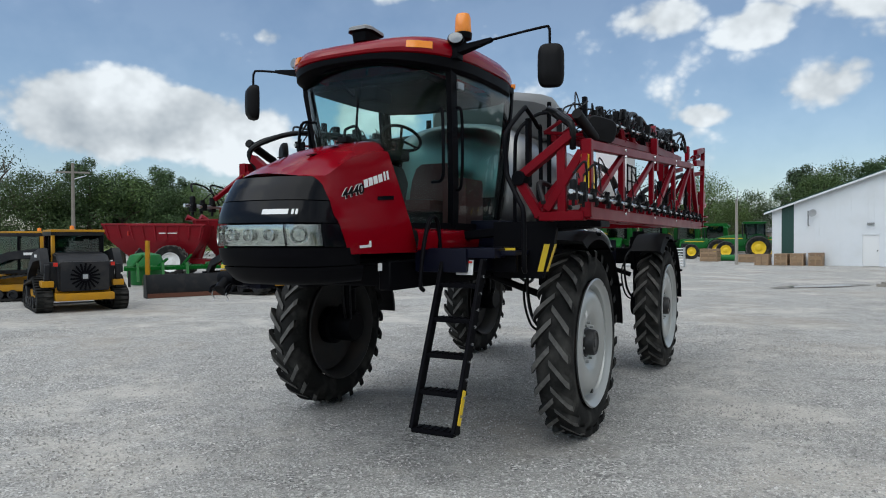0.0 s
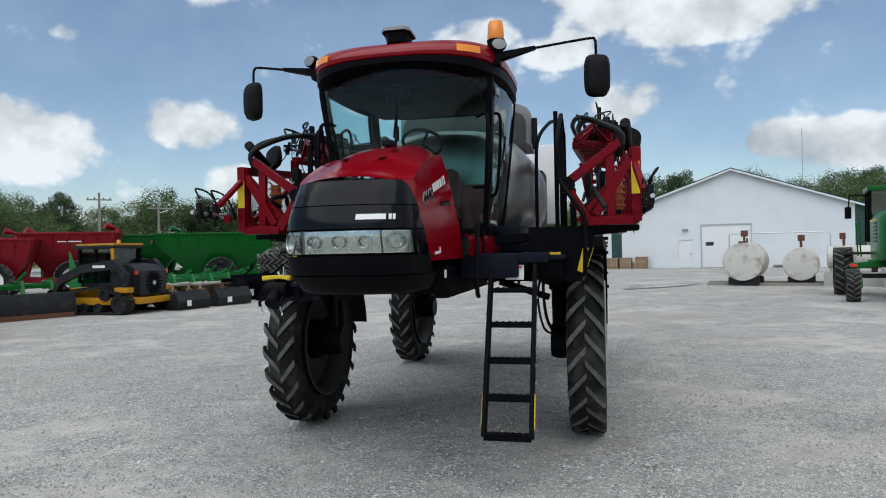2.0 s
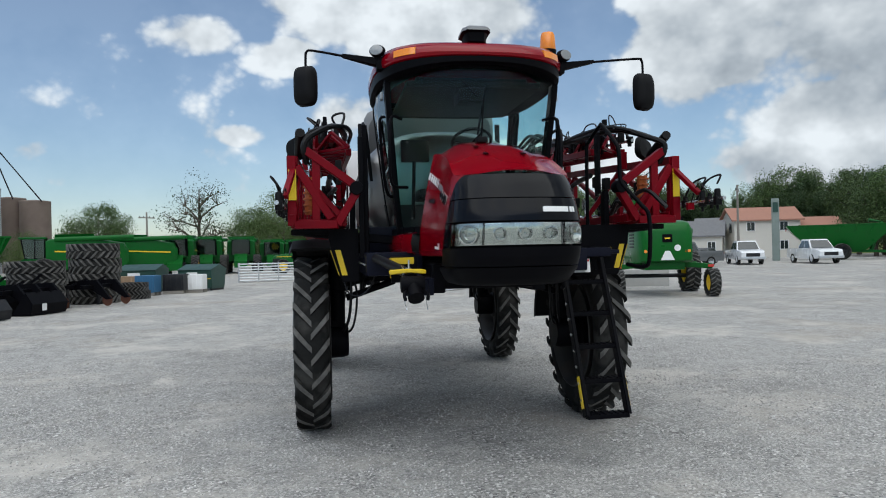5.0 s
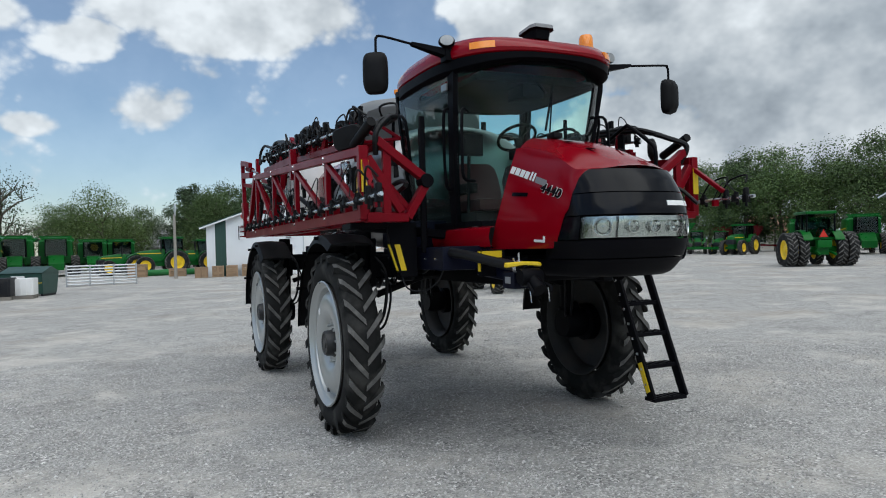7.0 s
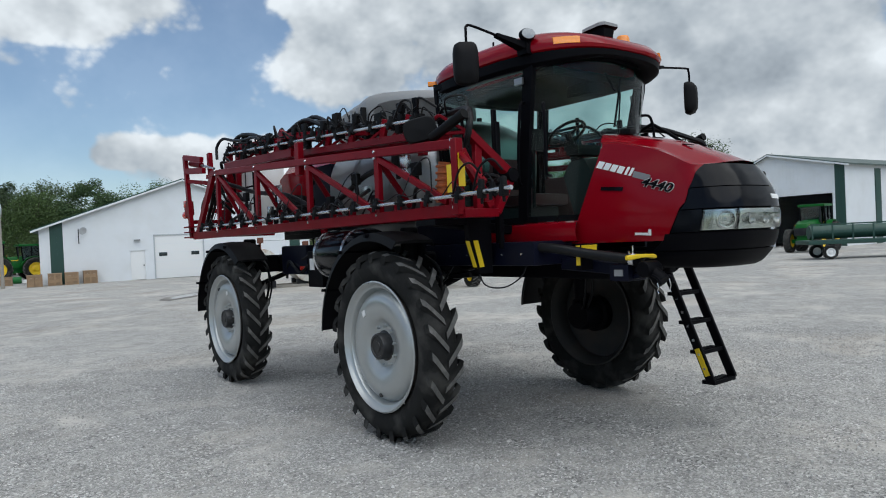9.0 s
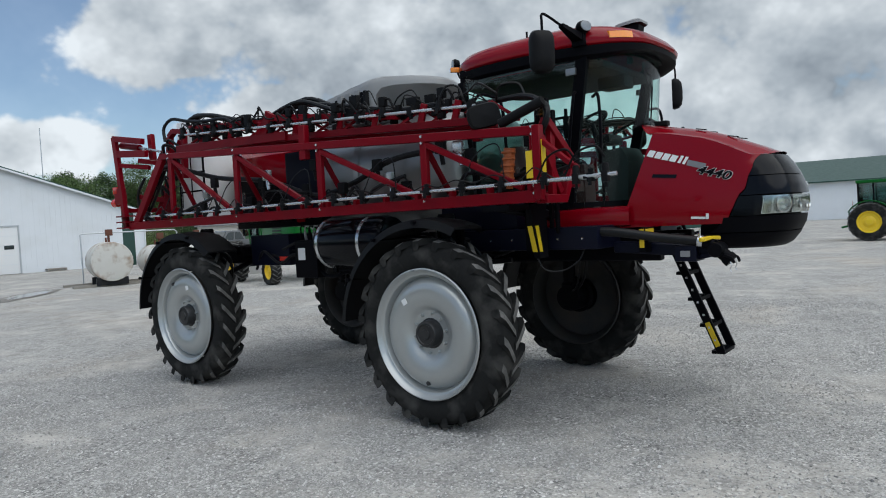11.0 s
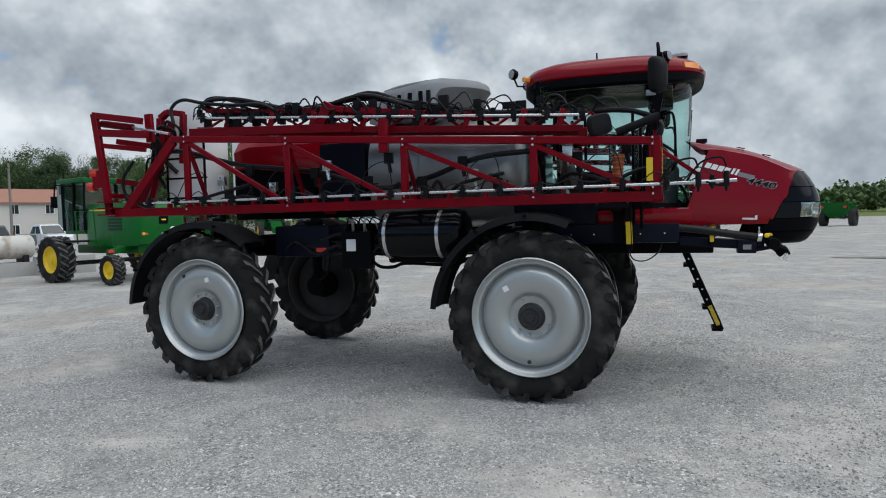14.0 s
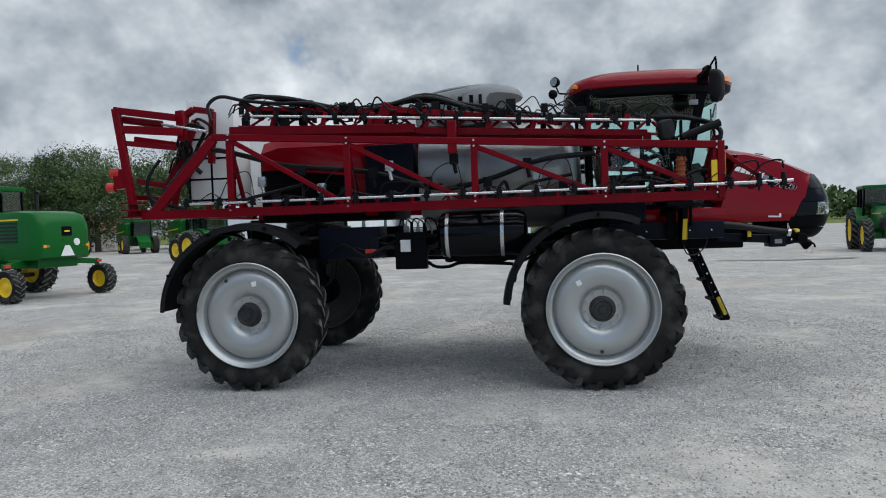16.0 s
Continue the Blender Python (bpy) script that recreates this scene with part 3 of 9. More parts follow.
def build_chassis():
    bm = B()
    for s in (1, -1):
        beam(bm, (1.80, s * 0.42, 1.58), (-4.75, s * 0.42, 1.58), 0.11, 0.24, 0.012)
    for x in (1.7, 1.2, -1.2, -2.6, -4.7):
        beam(bm, (x, -0.42, 1.58), (x, 0.42, 1.58), 0.12, 0.18, 0.012)
    part("frame", bm, BLACK, sprayer, "black steel chassis rails")
    for cx in (0, -BASE):
        bm = B()
        beam(bm, (cx, -1.18, 1.62), (cx, 1.18, 1.62), 0.22, 0.24, 0.02)
        beam(bm, (cx + 0.16, -0.85, 1.66), (cx + 0.16, 0.85, 1.66), 0.10, 0.14, 0.02)
        part("axle", bm, BLACK, sprayer, "black adjustable axle beam")
        for s in (1, -1):
            bm = B()
            lathe(bm, [(0.0, 1.98), (0.075, 1.98), (0.085, 1.96), (0.085, 1.62), (0.105, 1.60), (0.105, 1.42), (0.080, 1.40), (0.072, 0.86), (0.0, 0.86)], (cx, s * 1.21, 0), "z", 20)
            beam(bm, (cx, s * 1.21, 1.10), (cx, s * 1.30, 0.90), 0.15, 0.22, 0.02)
            slab(bm, [(cx - 0.16, s * 1.12, 1.90), (cx + 0.16, s * 1.12, 1.90), (cx + 0.12, s * 1.12, 1.42), (cx - 0.12, s * 1.12, 1.42)], (0, s * 0.06, 0), 0.008)
            leg = part("suspension_leg", bm, BLACK, sprayer, "black steel strut with brake hoses")
            bm = B()
            tube(bm, [(cx + 0.08, s * 1.15, 1.75), (cx + 0.30, s * 1.08, 1.55), (cx + 0.26, s * 1.10, 1.15), (cx + 0.06, s * 1.20, 0.92)], 0.016, 8, 6)
            tube(bm, [(cx - 0.05, s * 1.12, 1.72), (cx + 0.24, s * 1.02, 1.42), (cx + 0.18, s * 1.06, 1.05), (cx + 0.02, s * 1.18, 0.95)], 0.012, 8, 6)
            part("hydraulic_hose", bm, HOSE, leg)
            bm = B()
            tube(bm, [(cx + 0.10, s * 0.62, 1.50), (cx + 0.12, s * 1.12, 1.34)], 0.035, 12)
            part("steering_cylinder", bm, BLACK, leg)


build_chassis()


# ---- hood ----
HALF = [(1.54, 0.36), (1.58, 0.42), (1.66, 0.465), (1.83, 0.480), (2.0, 0.470), (2.15, 0.450), (2.33, 0.425), (2.45, 0.405), (2.60, 0.375), (2.7, 0.36)]
NOSE = [(1.54, 2.68), (1.58, 2.76), (1.66, 2.82), (1.75, 2.865), (1.94, 2.895), (2.05, 2.88), (2.15, 2.845), (2.25, 2.79), (2.33, 2.73), (2.4, 2.69)]
TOP = [(1.30, 2.70), (1.54, 2.675), (2.0, 2.58), (2.3, 2.50), (2.6, 2.395), (2.74, 2.335)]


CORNER = 0.40


def skin(s, z, inset=0.0):
    """A point of the hood's flank: s runs from -1 (cab, right side) over 0 (nose) to 1 (cab, left side)."""
    half, nose = lerp(z, HALF) - inset, lerp(z, NOSE) - inset
    sign = 1 if s >= 0 else -1
    a = abs(s)
    corner = nose - CORNER
    if a < 0.55:
        t = a / 0.55 * math.pi / 2
        x = corner + CORNER * math.cos(t) ** 0.62
        y = half * math.sin(t) ** 0.80
    else:
        f = (a - 0.55) / 0.45
        x = corner + (1.36 - corner) * f
        y = half + 0.055 * f * f
    return Vector((x, sign * y, z))


def top_z(x, y):
    return lerp(x, TOP) + 0.045 * min(1.0, max(0.0, (2.65 - x) / 0.5)) - 0.145 * (abs(y) / 0.45) ** 2.6


def panel(name, zs, s0, s1, mat, label="", n=28, inset=0.0, thick=0.014, parent=None):
    """A moulded panel on the hood between two curves."""
    bm, rows, back = B(), [], []
    for i, z in enumerate(zs):
        a, b = s0(z), s1(z)
        rows.append([skin(a + (b - a) * k / n, z, inset) for k in range(n + 1)])
        back.append([skin(a + (b - a) * k / n, z, inset + thick) for k in range(n + 1)])
    quads(bm, [r for r in rows])
    quads(bm, [r[::-1] for r in back])
    quads(bm, [rows[0], back[0]])
    quads(bm, [rows[-1], back[-1]])
    quads(bm, [[r[0] for r in rows], [r[0] for r in back]])
    quads(bm, [[r[-1] for r in rows], [r[-1] for r in back]])
    bmesh.ops.remove_doubles(bm, verts=bm.verts, dist=0.0008)
    return part(name, bm, mat, parent or sprayer, label)


def black_s(z):
    """Where the black nose gives way to the red flank."""
    return lerp(z, [(1.54, 0.66), (1.76, 0.588), (1.95, 0.565), (2.15, 0.510), (2.26, 0.430), (2.305, 0.365), (2.33, 0.30)])


def span(a, b, n):
    return [a + (b - a) * i / n for i in range(n + 1)]


def build_hood():
    # red flanks and top in one shell, from the cab to the edge of the black nose
    bm = B()
    n_s, n_z = 22, 16
    for sign in (-1, 1):
        rows = []
        for k in range(n_z + 1):
            f = k / n_z
            row = []
            for i in range(n_s + 1):
                g = i / n_s
                z = 1.765 + 0.40 * f
                a = black_s(1.765 + 0.565 * f) + 0.004
                s = a + (1.0 - a) * g
                p = skin(sign * s, 1.765 + 0.565 * f)
                hi = top_z(p.x, abs(p.y) * 0.93) - 0.015
                p.z = 1.765 + (max(hi, 2.32) - 1.765) * f
                q = skin(sign * s, min(p.z, 2.69))
                row.append(Vector((p.x + (0.10 + 0.30 * f) * g ** 1.6, q.y, p.z)))
            rows.append(row)
        # over the top to the middle line
        edge = rows[-1]
        for k in range(1, 9):
            f = k / 8
            row = []
            for i, p in enumerate(edge):
                g = i / n_s
                y = p.y * math.cos(f * math.pi / 2)
                nose = max(0.0, (p.x - 2.35) / 0.4)
                x = p.x + (1 - (y / p.y) ** 2) * lerp(p.x, [(2.0, 0.0), (2.3, 0.02), (2.45, 0.10), (2.6, 0.13), (2.75, 0.02)])
                x -= 0.24 * (1 - (y / p.y) ** 2) * g ** 3
                row.append(Vector((x, y, max(p.z, p.z + (top_z(min(x, 2.72), y) - p.z) * min(1, f * 1.5)))))
            rows.append(row)
        quads(bm, rows)
    bmesh.ops.remove_doubles(bm, verts=bm.verts, dist=0.002)
    hood = part("hood", bm, RED, sprayer, "glossy red engine hood, dusty on top")
    # the same skin a little inside keeps the joints dark
    bm = B()
    quads(bm, [[skin(-0.66 + 1.32 * i / 40, z, 0.05) for i in range(41)] for z in (1.55, 1.6, 1.7, 1.8, 1.9, 2.0, 2.1, 2.2, 2.3, 2.33)])
    part("backing", bm, BLACK, hood)
    panel("upper_grille", span(2.150, 2.318, 6), lambda z: -black_s(z), black_s, BLACK_GLOSS, "smooth black upper nose panel")
    panel("lower_grille", span(1.992, 2.143, 5), lambda z: -black_s(z), black_s, BLACK_GLOSS, "smooth black nose panel with a raised badge")
    panel("bumper", span(1.555, 1.680, 6), lambda z: -0.66, lambda z: 0.66, BLACK, "black moulded bumper")
    panel("bumper", span(1.688, 1.815, 5), lambda z: -black_s(z) - 0.02, lambda z: black_s(z) + 0.02, BLACK, "black moulded bumper")
    # head-lamp band: black surround at the corners, clear lamps between
    lamp_edge = 0.46
    for sign in (-1, 1):
        panel("lamp_surround", span(1.822, 1.985, 5), lambda z: sign * (lamp_edge + 0.006 + 0.02 * (1.985 - z)), lambda z: sign * black_s(z), BLACK_GLOSS, n=10)
        lamp = panel("headlamp", span(1.832, 1.978, 4), lambda z: sign * 0.205, lambda z: sign * (lamp_edge - 0.01 * (z - 1.83) / 0.15), LENS, "clear ribbed head lamp", n=14, inset=0.030)
        for s0 in (0.30,):
            c = skin(sign * s0, 1.905, 0.022)
            nrm = (skin(sign * s0, 1.905) - skin(sign * s0, 1.905, 0.1)).normalized()
            bowl = new("lamp_bowl", finish(lathe(B(), [(0.068, 0.016), (0.070, 0.024), (0.062, 0.025), (0.055, 0.002), (0.034, -0.020), (0.012, -0.026), (0.012, -0.004), (0.0, -0.002)], seg=24), "lamp_bowl", BULB))
            bowl.parent = lamp
            bowl.matrix_basis = Matrix.Translation(c) @ nrm.to_track_quat("Y", "Z").to_matrix().to_4x4()
        panel("divider", span(1.832, 1.978, 4), lambda z: sign * 0.196, lambda z: sign * 0.203, BLACK_GLOSS, n=2, inset=0.012, parent=lamp)
        for k in range(5):
            panel("lens_rib", span(1.838, 1.972, 4), lambda z: sign * (0.385 + 0.013 * k), lambda z: sign * (0.391 + 0.013 * k), BULB, n=2, inset=0.022, thick=0.008, parent=lamp)
        panel("lamp_glass", span(1.830, 1.980, 4), lambda z: sign * 0.20, lambda z: sign * lamp_edge, CLEAR, n=14, thick=0.004, parent=lamp)
    lamp = panel("headlamp", span(1.832, 1.978, 4), lambda z: -0.195, lambda z: 0.195, LENS, "clear centre lamp with two round bowls", n=18, inset=0.030)
    for s0 in (-0.11, 0.0, 0.11):
        c = skin(s0, 1.905, 0.022)
        bowl = new("lamp_bowl", finish(lathe(B(), [(0.047, 0.014), (0.048, 0.022), (0.042, 0.023), (0.036, 0.002), (0.022, -0.016), (0.009, -0.020), (0.009, -0.004), (0.0, -0.002)], seg=24), "lamp_bowl", BULB))
        bowl.parent = lamp
        bowl.matrix_basis = Matrix.Translation(c) @ pose(0, 0, 0, 0, 0, -90)
    panel("lamp_glass", span(1.830, 1.980, 4), lambda z: -0.197, lambda z: 0.197, CLEAR, n=18, thick=0.004, parent=lamp)
    # badge on the nose and flank stripes: plain shapes in the maker's colours
    panel("badge", [2.048, 2.060, 2.072, 2.084], lambda z: 0.065 + 0.06 * (z - 2.048), lambda z: 0.225 + 0.06 * (z - 2.048), WHITE, "white raised badge", n=10, inset=-0.006, thick=0.01)
    panel("badge", [2.048, 2.066, 2.084], lambda z: 0.245 + 0.06 * (z - 2.048), lambda z: 0.262 + 0.06 * (z - 2.048), WHITE, "white raised badge", n=3, inset=-0.006, thick=0.01)
    panel("badge", [2.048, 2.066, 2.084], lambda z: 0.272 + 0.06 * (z - 2.048), lambda z: 0.289 + 0.06 * (z - 2.048), WHITE, "white raised badge", n=3, inset=-0.006, thick=0.01)
    return hood


HOOD = build_hood()


def flank_at(sign, x, z, out=0.004):
    """A pose on the hood's flank that faces outwards, lettering upright."""
    s = 0.55 + 0.45 * (x - (lerp(z, NOSE) - CORNER)) / (1.36 - (lerp(z, NOSE) - CORNER))
    p, q = skin(sign * s, z), skin(sign * (s - 0.02), z)
    up = (skin(sign * s, z + 0.05) - skin(sign * s, z - 0.05)).normalized()
    ahead = (q - p).normalized()
    right = ahead if sign < 0 else -ahead
    out_dir = right.cross(up).normalized()
    m = Matrix((right, up, out_dir)).transposed().to_4x4()
    return Matrix.Translation(p + out_dir * out) @ m


from mathutils.bvhtree import BVHTree

HOOD_TREE = BVHTree.FromPolygons([v.co.copy() for v in HOOD.data.vertices], [tuple(f.vertices) for f in HOOD.data.polygons])


def wrap(ob, sign, lift=0.003):
    """Lay a decal onto the hood's flank."""
    me = ob.data
    for v in me.vertices:
        p = ob.matrix_basis @ v.co
        hit = HOOD_TREE.ray_cast(Vector((p.x, sign * 2.0, p.z)), Vector((0, -sign, 0)))[0]
        if hit:
            p.y = hit.y + sign * (lift + max(0.0, v.co.z))
        v.co = p
    ob.matrix_basis = Matrix()


DECAL_GREY = material("grey_stripe", (0.20, 0.20, 0.21), 0.4, grain=0.05)
for sign in (-1, 1):
    tilt = pose(0, 0, 0, 0, 0, -29 if sign < 0 else 27)
    wrap(words("4440", 0.122, BLACK, HOOD, flank_at(sign, 2.27, 2.195 if sign < 0 else 2.225) @ tilt, label="black model number with a white edge", shear=0.25, bold=0.003), sign, 0.0065)
    wrap(words("4440", 0.122, WHITE, HOOD, flank_at(sign, 2.27, 2.195 if sign < 0 else 2.225) @ tilt, name="lettering_edge", shear=0.25, bold=0.0065, depth=0.002), sign, 0.003)

    def mark(x0, x1, z0, z1, mat, out, name="decal", label="", lean=0.0):
        bm = B()
        rows = []
        for f in span(0, 1, 4):
            rows.append([(x0 + (x1 - x0) * k / 12 + lean * f, z0 + (z1 - z0) * f, 0) for k in range(13)])
        quads(bm, rows)
        o = part(name, bm, mat, HOOD, label)
        o.matrix_basis = flank_at(sign, 1.98 if sign < 0 else 1.97, 2.33) @ tilt
        wrap(o, sign, out)
        return o

    off = 0.0 if sign < 0 else 0.10
    mark(*((0.07, 0.21) if sign < 0 else (-0.23, -0.15)), -0.035, 0.025, DECAL_GREY, 0.003, label="grey fading stripe")
    for i in range(4):
        mark(off - 0.24 + i * 0.058, off - 0.192 + i * 0.058, -0.030, 0.042, WHITE, 0.007, "decal_bar", "white brand lettering shown as plain bars", 0.014)
    mark(off + 0.0, off + 0.022, -0.030, 0.052, WHITE, 0.007, "decal_bar", lean=0.014)
    mark(off + 0.036, off + 0.058, -0.030, 0.052, WHITE, 0.007, "decal_bar", lean=0.014)
    bm = B()
    slab(bm, [(-0.10, -0.016, 0), (0.10, -0.016, 0), (0.106, 0.016, 0), (-0.094, 0.016, 0)], (0, 0, 0.003))
    o = part("decal", bm, BLACK_GLOSS, HOOD, "dark model name shown as a bar")
    o.matrix_basis = flank_at(sign, 1.86, 2.20) @ pose(0, 0, 0, 0, 0, -12 if sign < 0 else 10)
    wrap(o, sign)
    bm = B()
    box(bm, -0.075, 0.045, -0.012, 0.008, 0, 0.003)
    box(bm, 0.048, 0.072, -0.012, 0.035, 0, 0.003)
    o = part("sticker", bm, WHITE, HOOD, "white dealer sticker shown as bars")
    o.matrix_basis = flank_at(sign, 2.16, 1.825)
    wrap(o, sign)
    # air slots on top
for x, y in ((2.10, -0.16), (2.36, -0.14), (2.10, 0.16), (2.36, 0.14)):
    bm = B()
    box(bm, -0.045, 0.045, -0.014, 0.014, -0.004, 0.004, 0.003)
    part("air_slot", bm, BLACK, HOOD).matrix_basis = pose(x, y, top_z(x, y) + 0.012, 0, 12, 0)
bm = B()
box(bm, -0.06, 0.06, -0.045, 0.045, 0.0, 0.05, 0.02)
part("camera_pod", bm, PLASTIC, HOOD, "small black pod").matrix_basis = pose(1.70, -0.02, top_z(1.7, 0))

# ---- cab ----
CAB = [(-0.03, 0.59), (0.01, 0.63), (0.30, 0.652), (0.62, 0.664), (1.03, 0.655), (1.17, 0.62), (1.32, 0.54), (1.44, 0.42), (1.52, 0.27), (1.555, 0.13), (1.56, 0.0)]
CAB_HEAD = [(-0.06, 0.74), (-0.02, 0.79), (0.34, 0.815), (0.78, 0.82), (1.29, 0.775), (1.38, 0.695), (1.46, 0.585), (1.53, 0.445), (1.58, 0.29), (1.60, 0.16), (1.605, 0.0)]


def cab_point(i, z, inset=0.0):
    """i counts along the half outline from the rear corner to the middle of the windscreen, and on to the other side."""
    n = len(CAB) - 1
    sign = 1
    if i > n:
        i, sign = 2 * n - i, -1
    f = min(max((z - 2.0) / 1.28, 0.0), 1.0)
    g = f ** 0.8
    x = CAB[i][0] + (CAB_HEAD[i][0] - CAB[i][0]) * f
    y = CAB[i][1] + (CAB_HEAD[i][1] - CAB[i][1]) * g
    return Vector((x - inset * (1 if x > 0.9 else 0), sign * (y - inset * (1 if x < 1.5 else 0)), z))


def build_cab():
    n = 2 * (len(CAB) - 1)
    zs = span(1.98, 3.40, 8)
    cab = part("cab", box(B(), -0.02, 1.30, -0.60, 0.60, 1.80, 1.97, 0.02), TRIM, sprayer, "glazed operator cab")
    # glass: windscreen that wraps round to the pillars, side panes and the rear pane
    for name, ids in (("windscreen", range(4, n - 3)), ("side_window", range(1, 5)), ("side_window", range(n - 4, n))):
        bm = B()
        quads(bm, [[cab_point(i, z) for i in ids] for z in zs])
        part(name, bm, CAB_GLASS if name == "windscreen" else DOOR_GLASS, cab, "green-tinted glass")
    bm = B()
    quads(bm, [[cab_point(0, z), cab_point(n, z)] for z in span(2.30, 3.25, 2)])
    part("rear_window", bm, CAB_GLASS, cab, "green-tinted glass")
    for i in (0, 1, 4, n - 4, n - 1, n):
        bm = B()
        w = 0.11 if i in (4, n - 4) else 0.045
        rows = []
        for z in zs:
            c = cab_point(i, z, 0.014)
            rows.append([c + Vector((a * w / 2, b * 0.025, 0)) for a, b in ((-1, -1), (1, -1), (1, 1), (-1, 1))])
        quads(bm, rows, True, True)
        part("pillar", bm, BLACK, cab)
    # sills round the foot and head of the glass
    for z, w, h in ((1.985, 0.05, 0.06), (3.36, 0.06, 0.05)):
        bm = B()
        for i in range(n):
            beam(bm, cab_point(i, z, 0.01), cab_point(i + 1, z, 0.01), w, h)
        beam(bm, cab_point(0, z, 0.01), cab_point(n, z, 0.01), w, h)
        part("window_frame", bm, BLACK, cab)
    # red sill below the doors
    for s in (-1, 1):
        bm = B()
        rows = []
        for x in span(1.58, 0.20, 8):
            y = s * lerp(x, [(0.2, 0.69), (1.0, 0.70), (1.3, 0.665), (1.58, 0.60)])
            rows.append([(x, y - s * 0.05, 1.96), (x, y, 1.945), (x, y + s * 0.015, 1.87), (x, y, 1.79), (x, y - s * 0.06, 1.775)])
        quads(bm, rows)
        part("door_sill", bm, RED, cab, "red painted sill below the door")
        bm = B()
        tube(bm, [(1.05, s * 0.69, 2.30), (1.09, s * 0.76, 2.34), (1.14, s * 0.80, 2.62), (1.20, s * 0.82, 2.95), (1.20, s * 0.775, 3.0)], 0.014, 8, 5)
        part("door_handle_bar", bm, BLACK, cab)
        bm = B()
        tube(bm, [(1.32, s * 0.60, 2.36), (1.40, s * 0.74, 2.38), (1.42, s * 0.76, 2.60), (1.40, s * 0.74, 2.94), (1.30, s * 0.64, 2.96)], 0.014, 8, 5)
        part("grab_rail", bm, BLACK, cab, "black tubular grab rail beside the windscreen")
        bm = B()
        box(bm, -0.05, 0.05, -0.012, 0.012, -0.03, 0.03, 0.006)
        part("door_hinge", bm, STEEL, cab).matrix_basis = pose(1.18, s * 0.80, 3.18)
    # lower rear wall and floor
    bm = B()
    slab(bm, [(-0.03, -0.62, 1.80), (-0.03, 0.62, 1.80), (-0.03, 0.70, 2.30), (-0.03, -0.70, 2.30)], (0.03, 0, 0))
    part("rear_wall", bm, TRIM, cab)
    # wiper
    bm = B()
    tube(bm, [(1.585, 0.06, 3.22), (1.58, 0.02, 3.02), (1.56, -0.02, 2.78)], 0.010, 6)
    tube(bm, [(1.60, 0.03, 3.08), (1.572, 0.00, 2.62)], 0.007, 6)
    tube(bm, [(1.59, -0.16, 3.24), (1.585, -0.02, 3.10)], 0.012, 6)
    part("wiper", bm, BLACK, cab)
    # inside
    seat = part("operator_seat", box(B(), 0.22, 0.74, -0.26, 0.26, 2.14, 2.26, 0.05), SEAT_RED, cab, "dark red leather seat with armrests")
    bm = B()
    rows = []
    for z, x, w, d in ((2.22, 0.24, 0.25, 0.07), (2.36, 0.21, 0.26, 0.07), (2.50, 0.18, 0.25, 0.06), (2.62, 0.15, 0.22, 0.05), (2.66, 0.14, 0.17, 0.03)):
        rows.append([(x - d, -w, z), (x + d * 0.3, -w, z), (x + d, -w * 0.7, z), (x + d * 0.8, 0, z), (x + d, w * 0.7, z), (x + d * 0.3, w, z), (x - d, w, z)])
    quads(bm, rows, True, True)
    part("backrest", bm, SEAT_RED, seat, "dark red leather backrest")
    bm = B()
    box(bm, 0.36, 0.80, -0.42, -0.30, 2.30, 2.40, 0.03)
    part("armrest_console", bm, PLASTIC, seat)
    bm = B()
    box(bm, 0.20, 0.62, -0.24, 0.24, 1.97, 2.14, 0.04)
    part("seat_base", bm, TRIM, seat)
    bm = B()
    box(bm, 0.30, 0.70, 0.36, 0.62, 1.97, 2.45, 0.05)
    part("buddy_seat", bm, SEAT_RED, cab, "dark red folding passenger seat")
    bm = B()
    beam(bm, (1.20, 0.06, 1.97), (1.02, 0.06, 2.62), 0.12, 0.10, 0.03)
    tube(bm, [(1.03, 0.06, 2.60), (0.94, 0.06, 2.80)], 0.035, 10)
    box(bm, 1.04, 1.20, -0.10, 0.22, 2.58, 2.68, 0.03)
    col = part("steering_column", bm, PLASTIC, cab)
    bm = B()
    ring = [(0.0 + 0.185 * math.cos(t), 0.185 * math.sin(t), 0) for t in (2 * math.pi * k / 28 for k in range(29))]
    tube(bm, ring, 0.015, 8)
    for t in (0.5, 2.6, 4.7):
        tube(bm, [(0, 0, -0.02), (0.185 * math.cos(t), 0.185 * math.sin(t), 0)], 0.012, 6)
    part("steering_wheel", bm, PLASTIC, col).matrix_basis = pose(0.93, 0.06, 2.82, 0, -32, 0)
    bm = B()
    rows = []
    for y in span(-0.22, 0.24, 8):
        x = 1.44 - 0.5 * y * y
        rows.append([(x - 0.30, y, 2.38), (x - 0.22, y, 2.50), (x - 0.05, y, 2.52), (x + 0.02, y, 2.40), (x, y, 2.0), (x - 0.18, y, 2.0)])
    quads(bm, rows, True, True)
    part("dashboard", bm, TRIM, cab)
    bm = B()
    tube(bm, [(1.02, -0.52, 2.10), (1.02, -0.50, 2.62)], 0.016, 8)
    box(bm, 0.98, 1.04, -0.62, -0.36, 2.62, 2.82, 0.012)
    part("display", bm, PLASTIC, cab, "black guidance display")
    bm = B()
    box(bm, 0.06, 1.40, -0.60, 0.60, 3.22, 3.28, 0.03)
    box(bm, 1.12, 1.40, -0.14, 0.08, 3.10, 3.22, 0.03)
    part("headliner", bm, PLASTIC, cab)
    return cab


CAB_OB = build_cab()


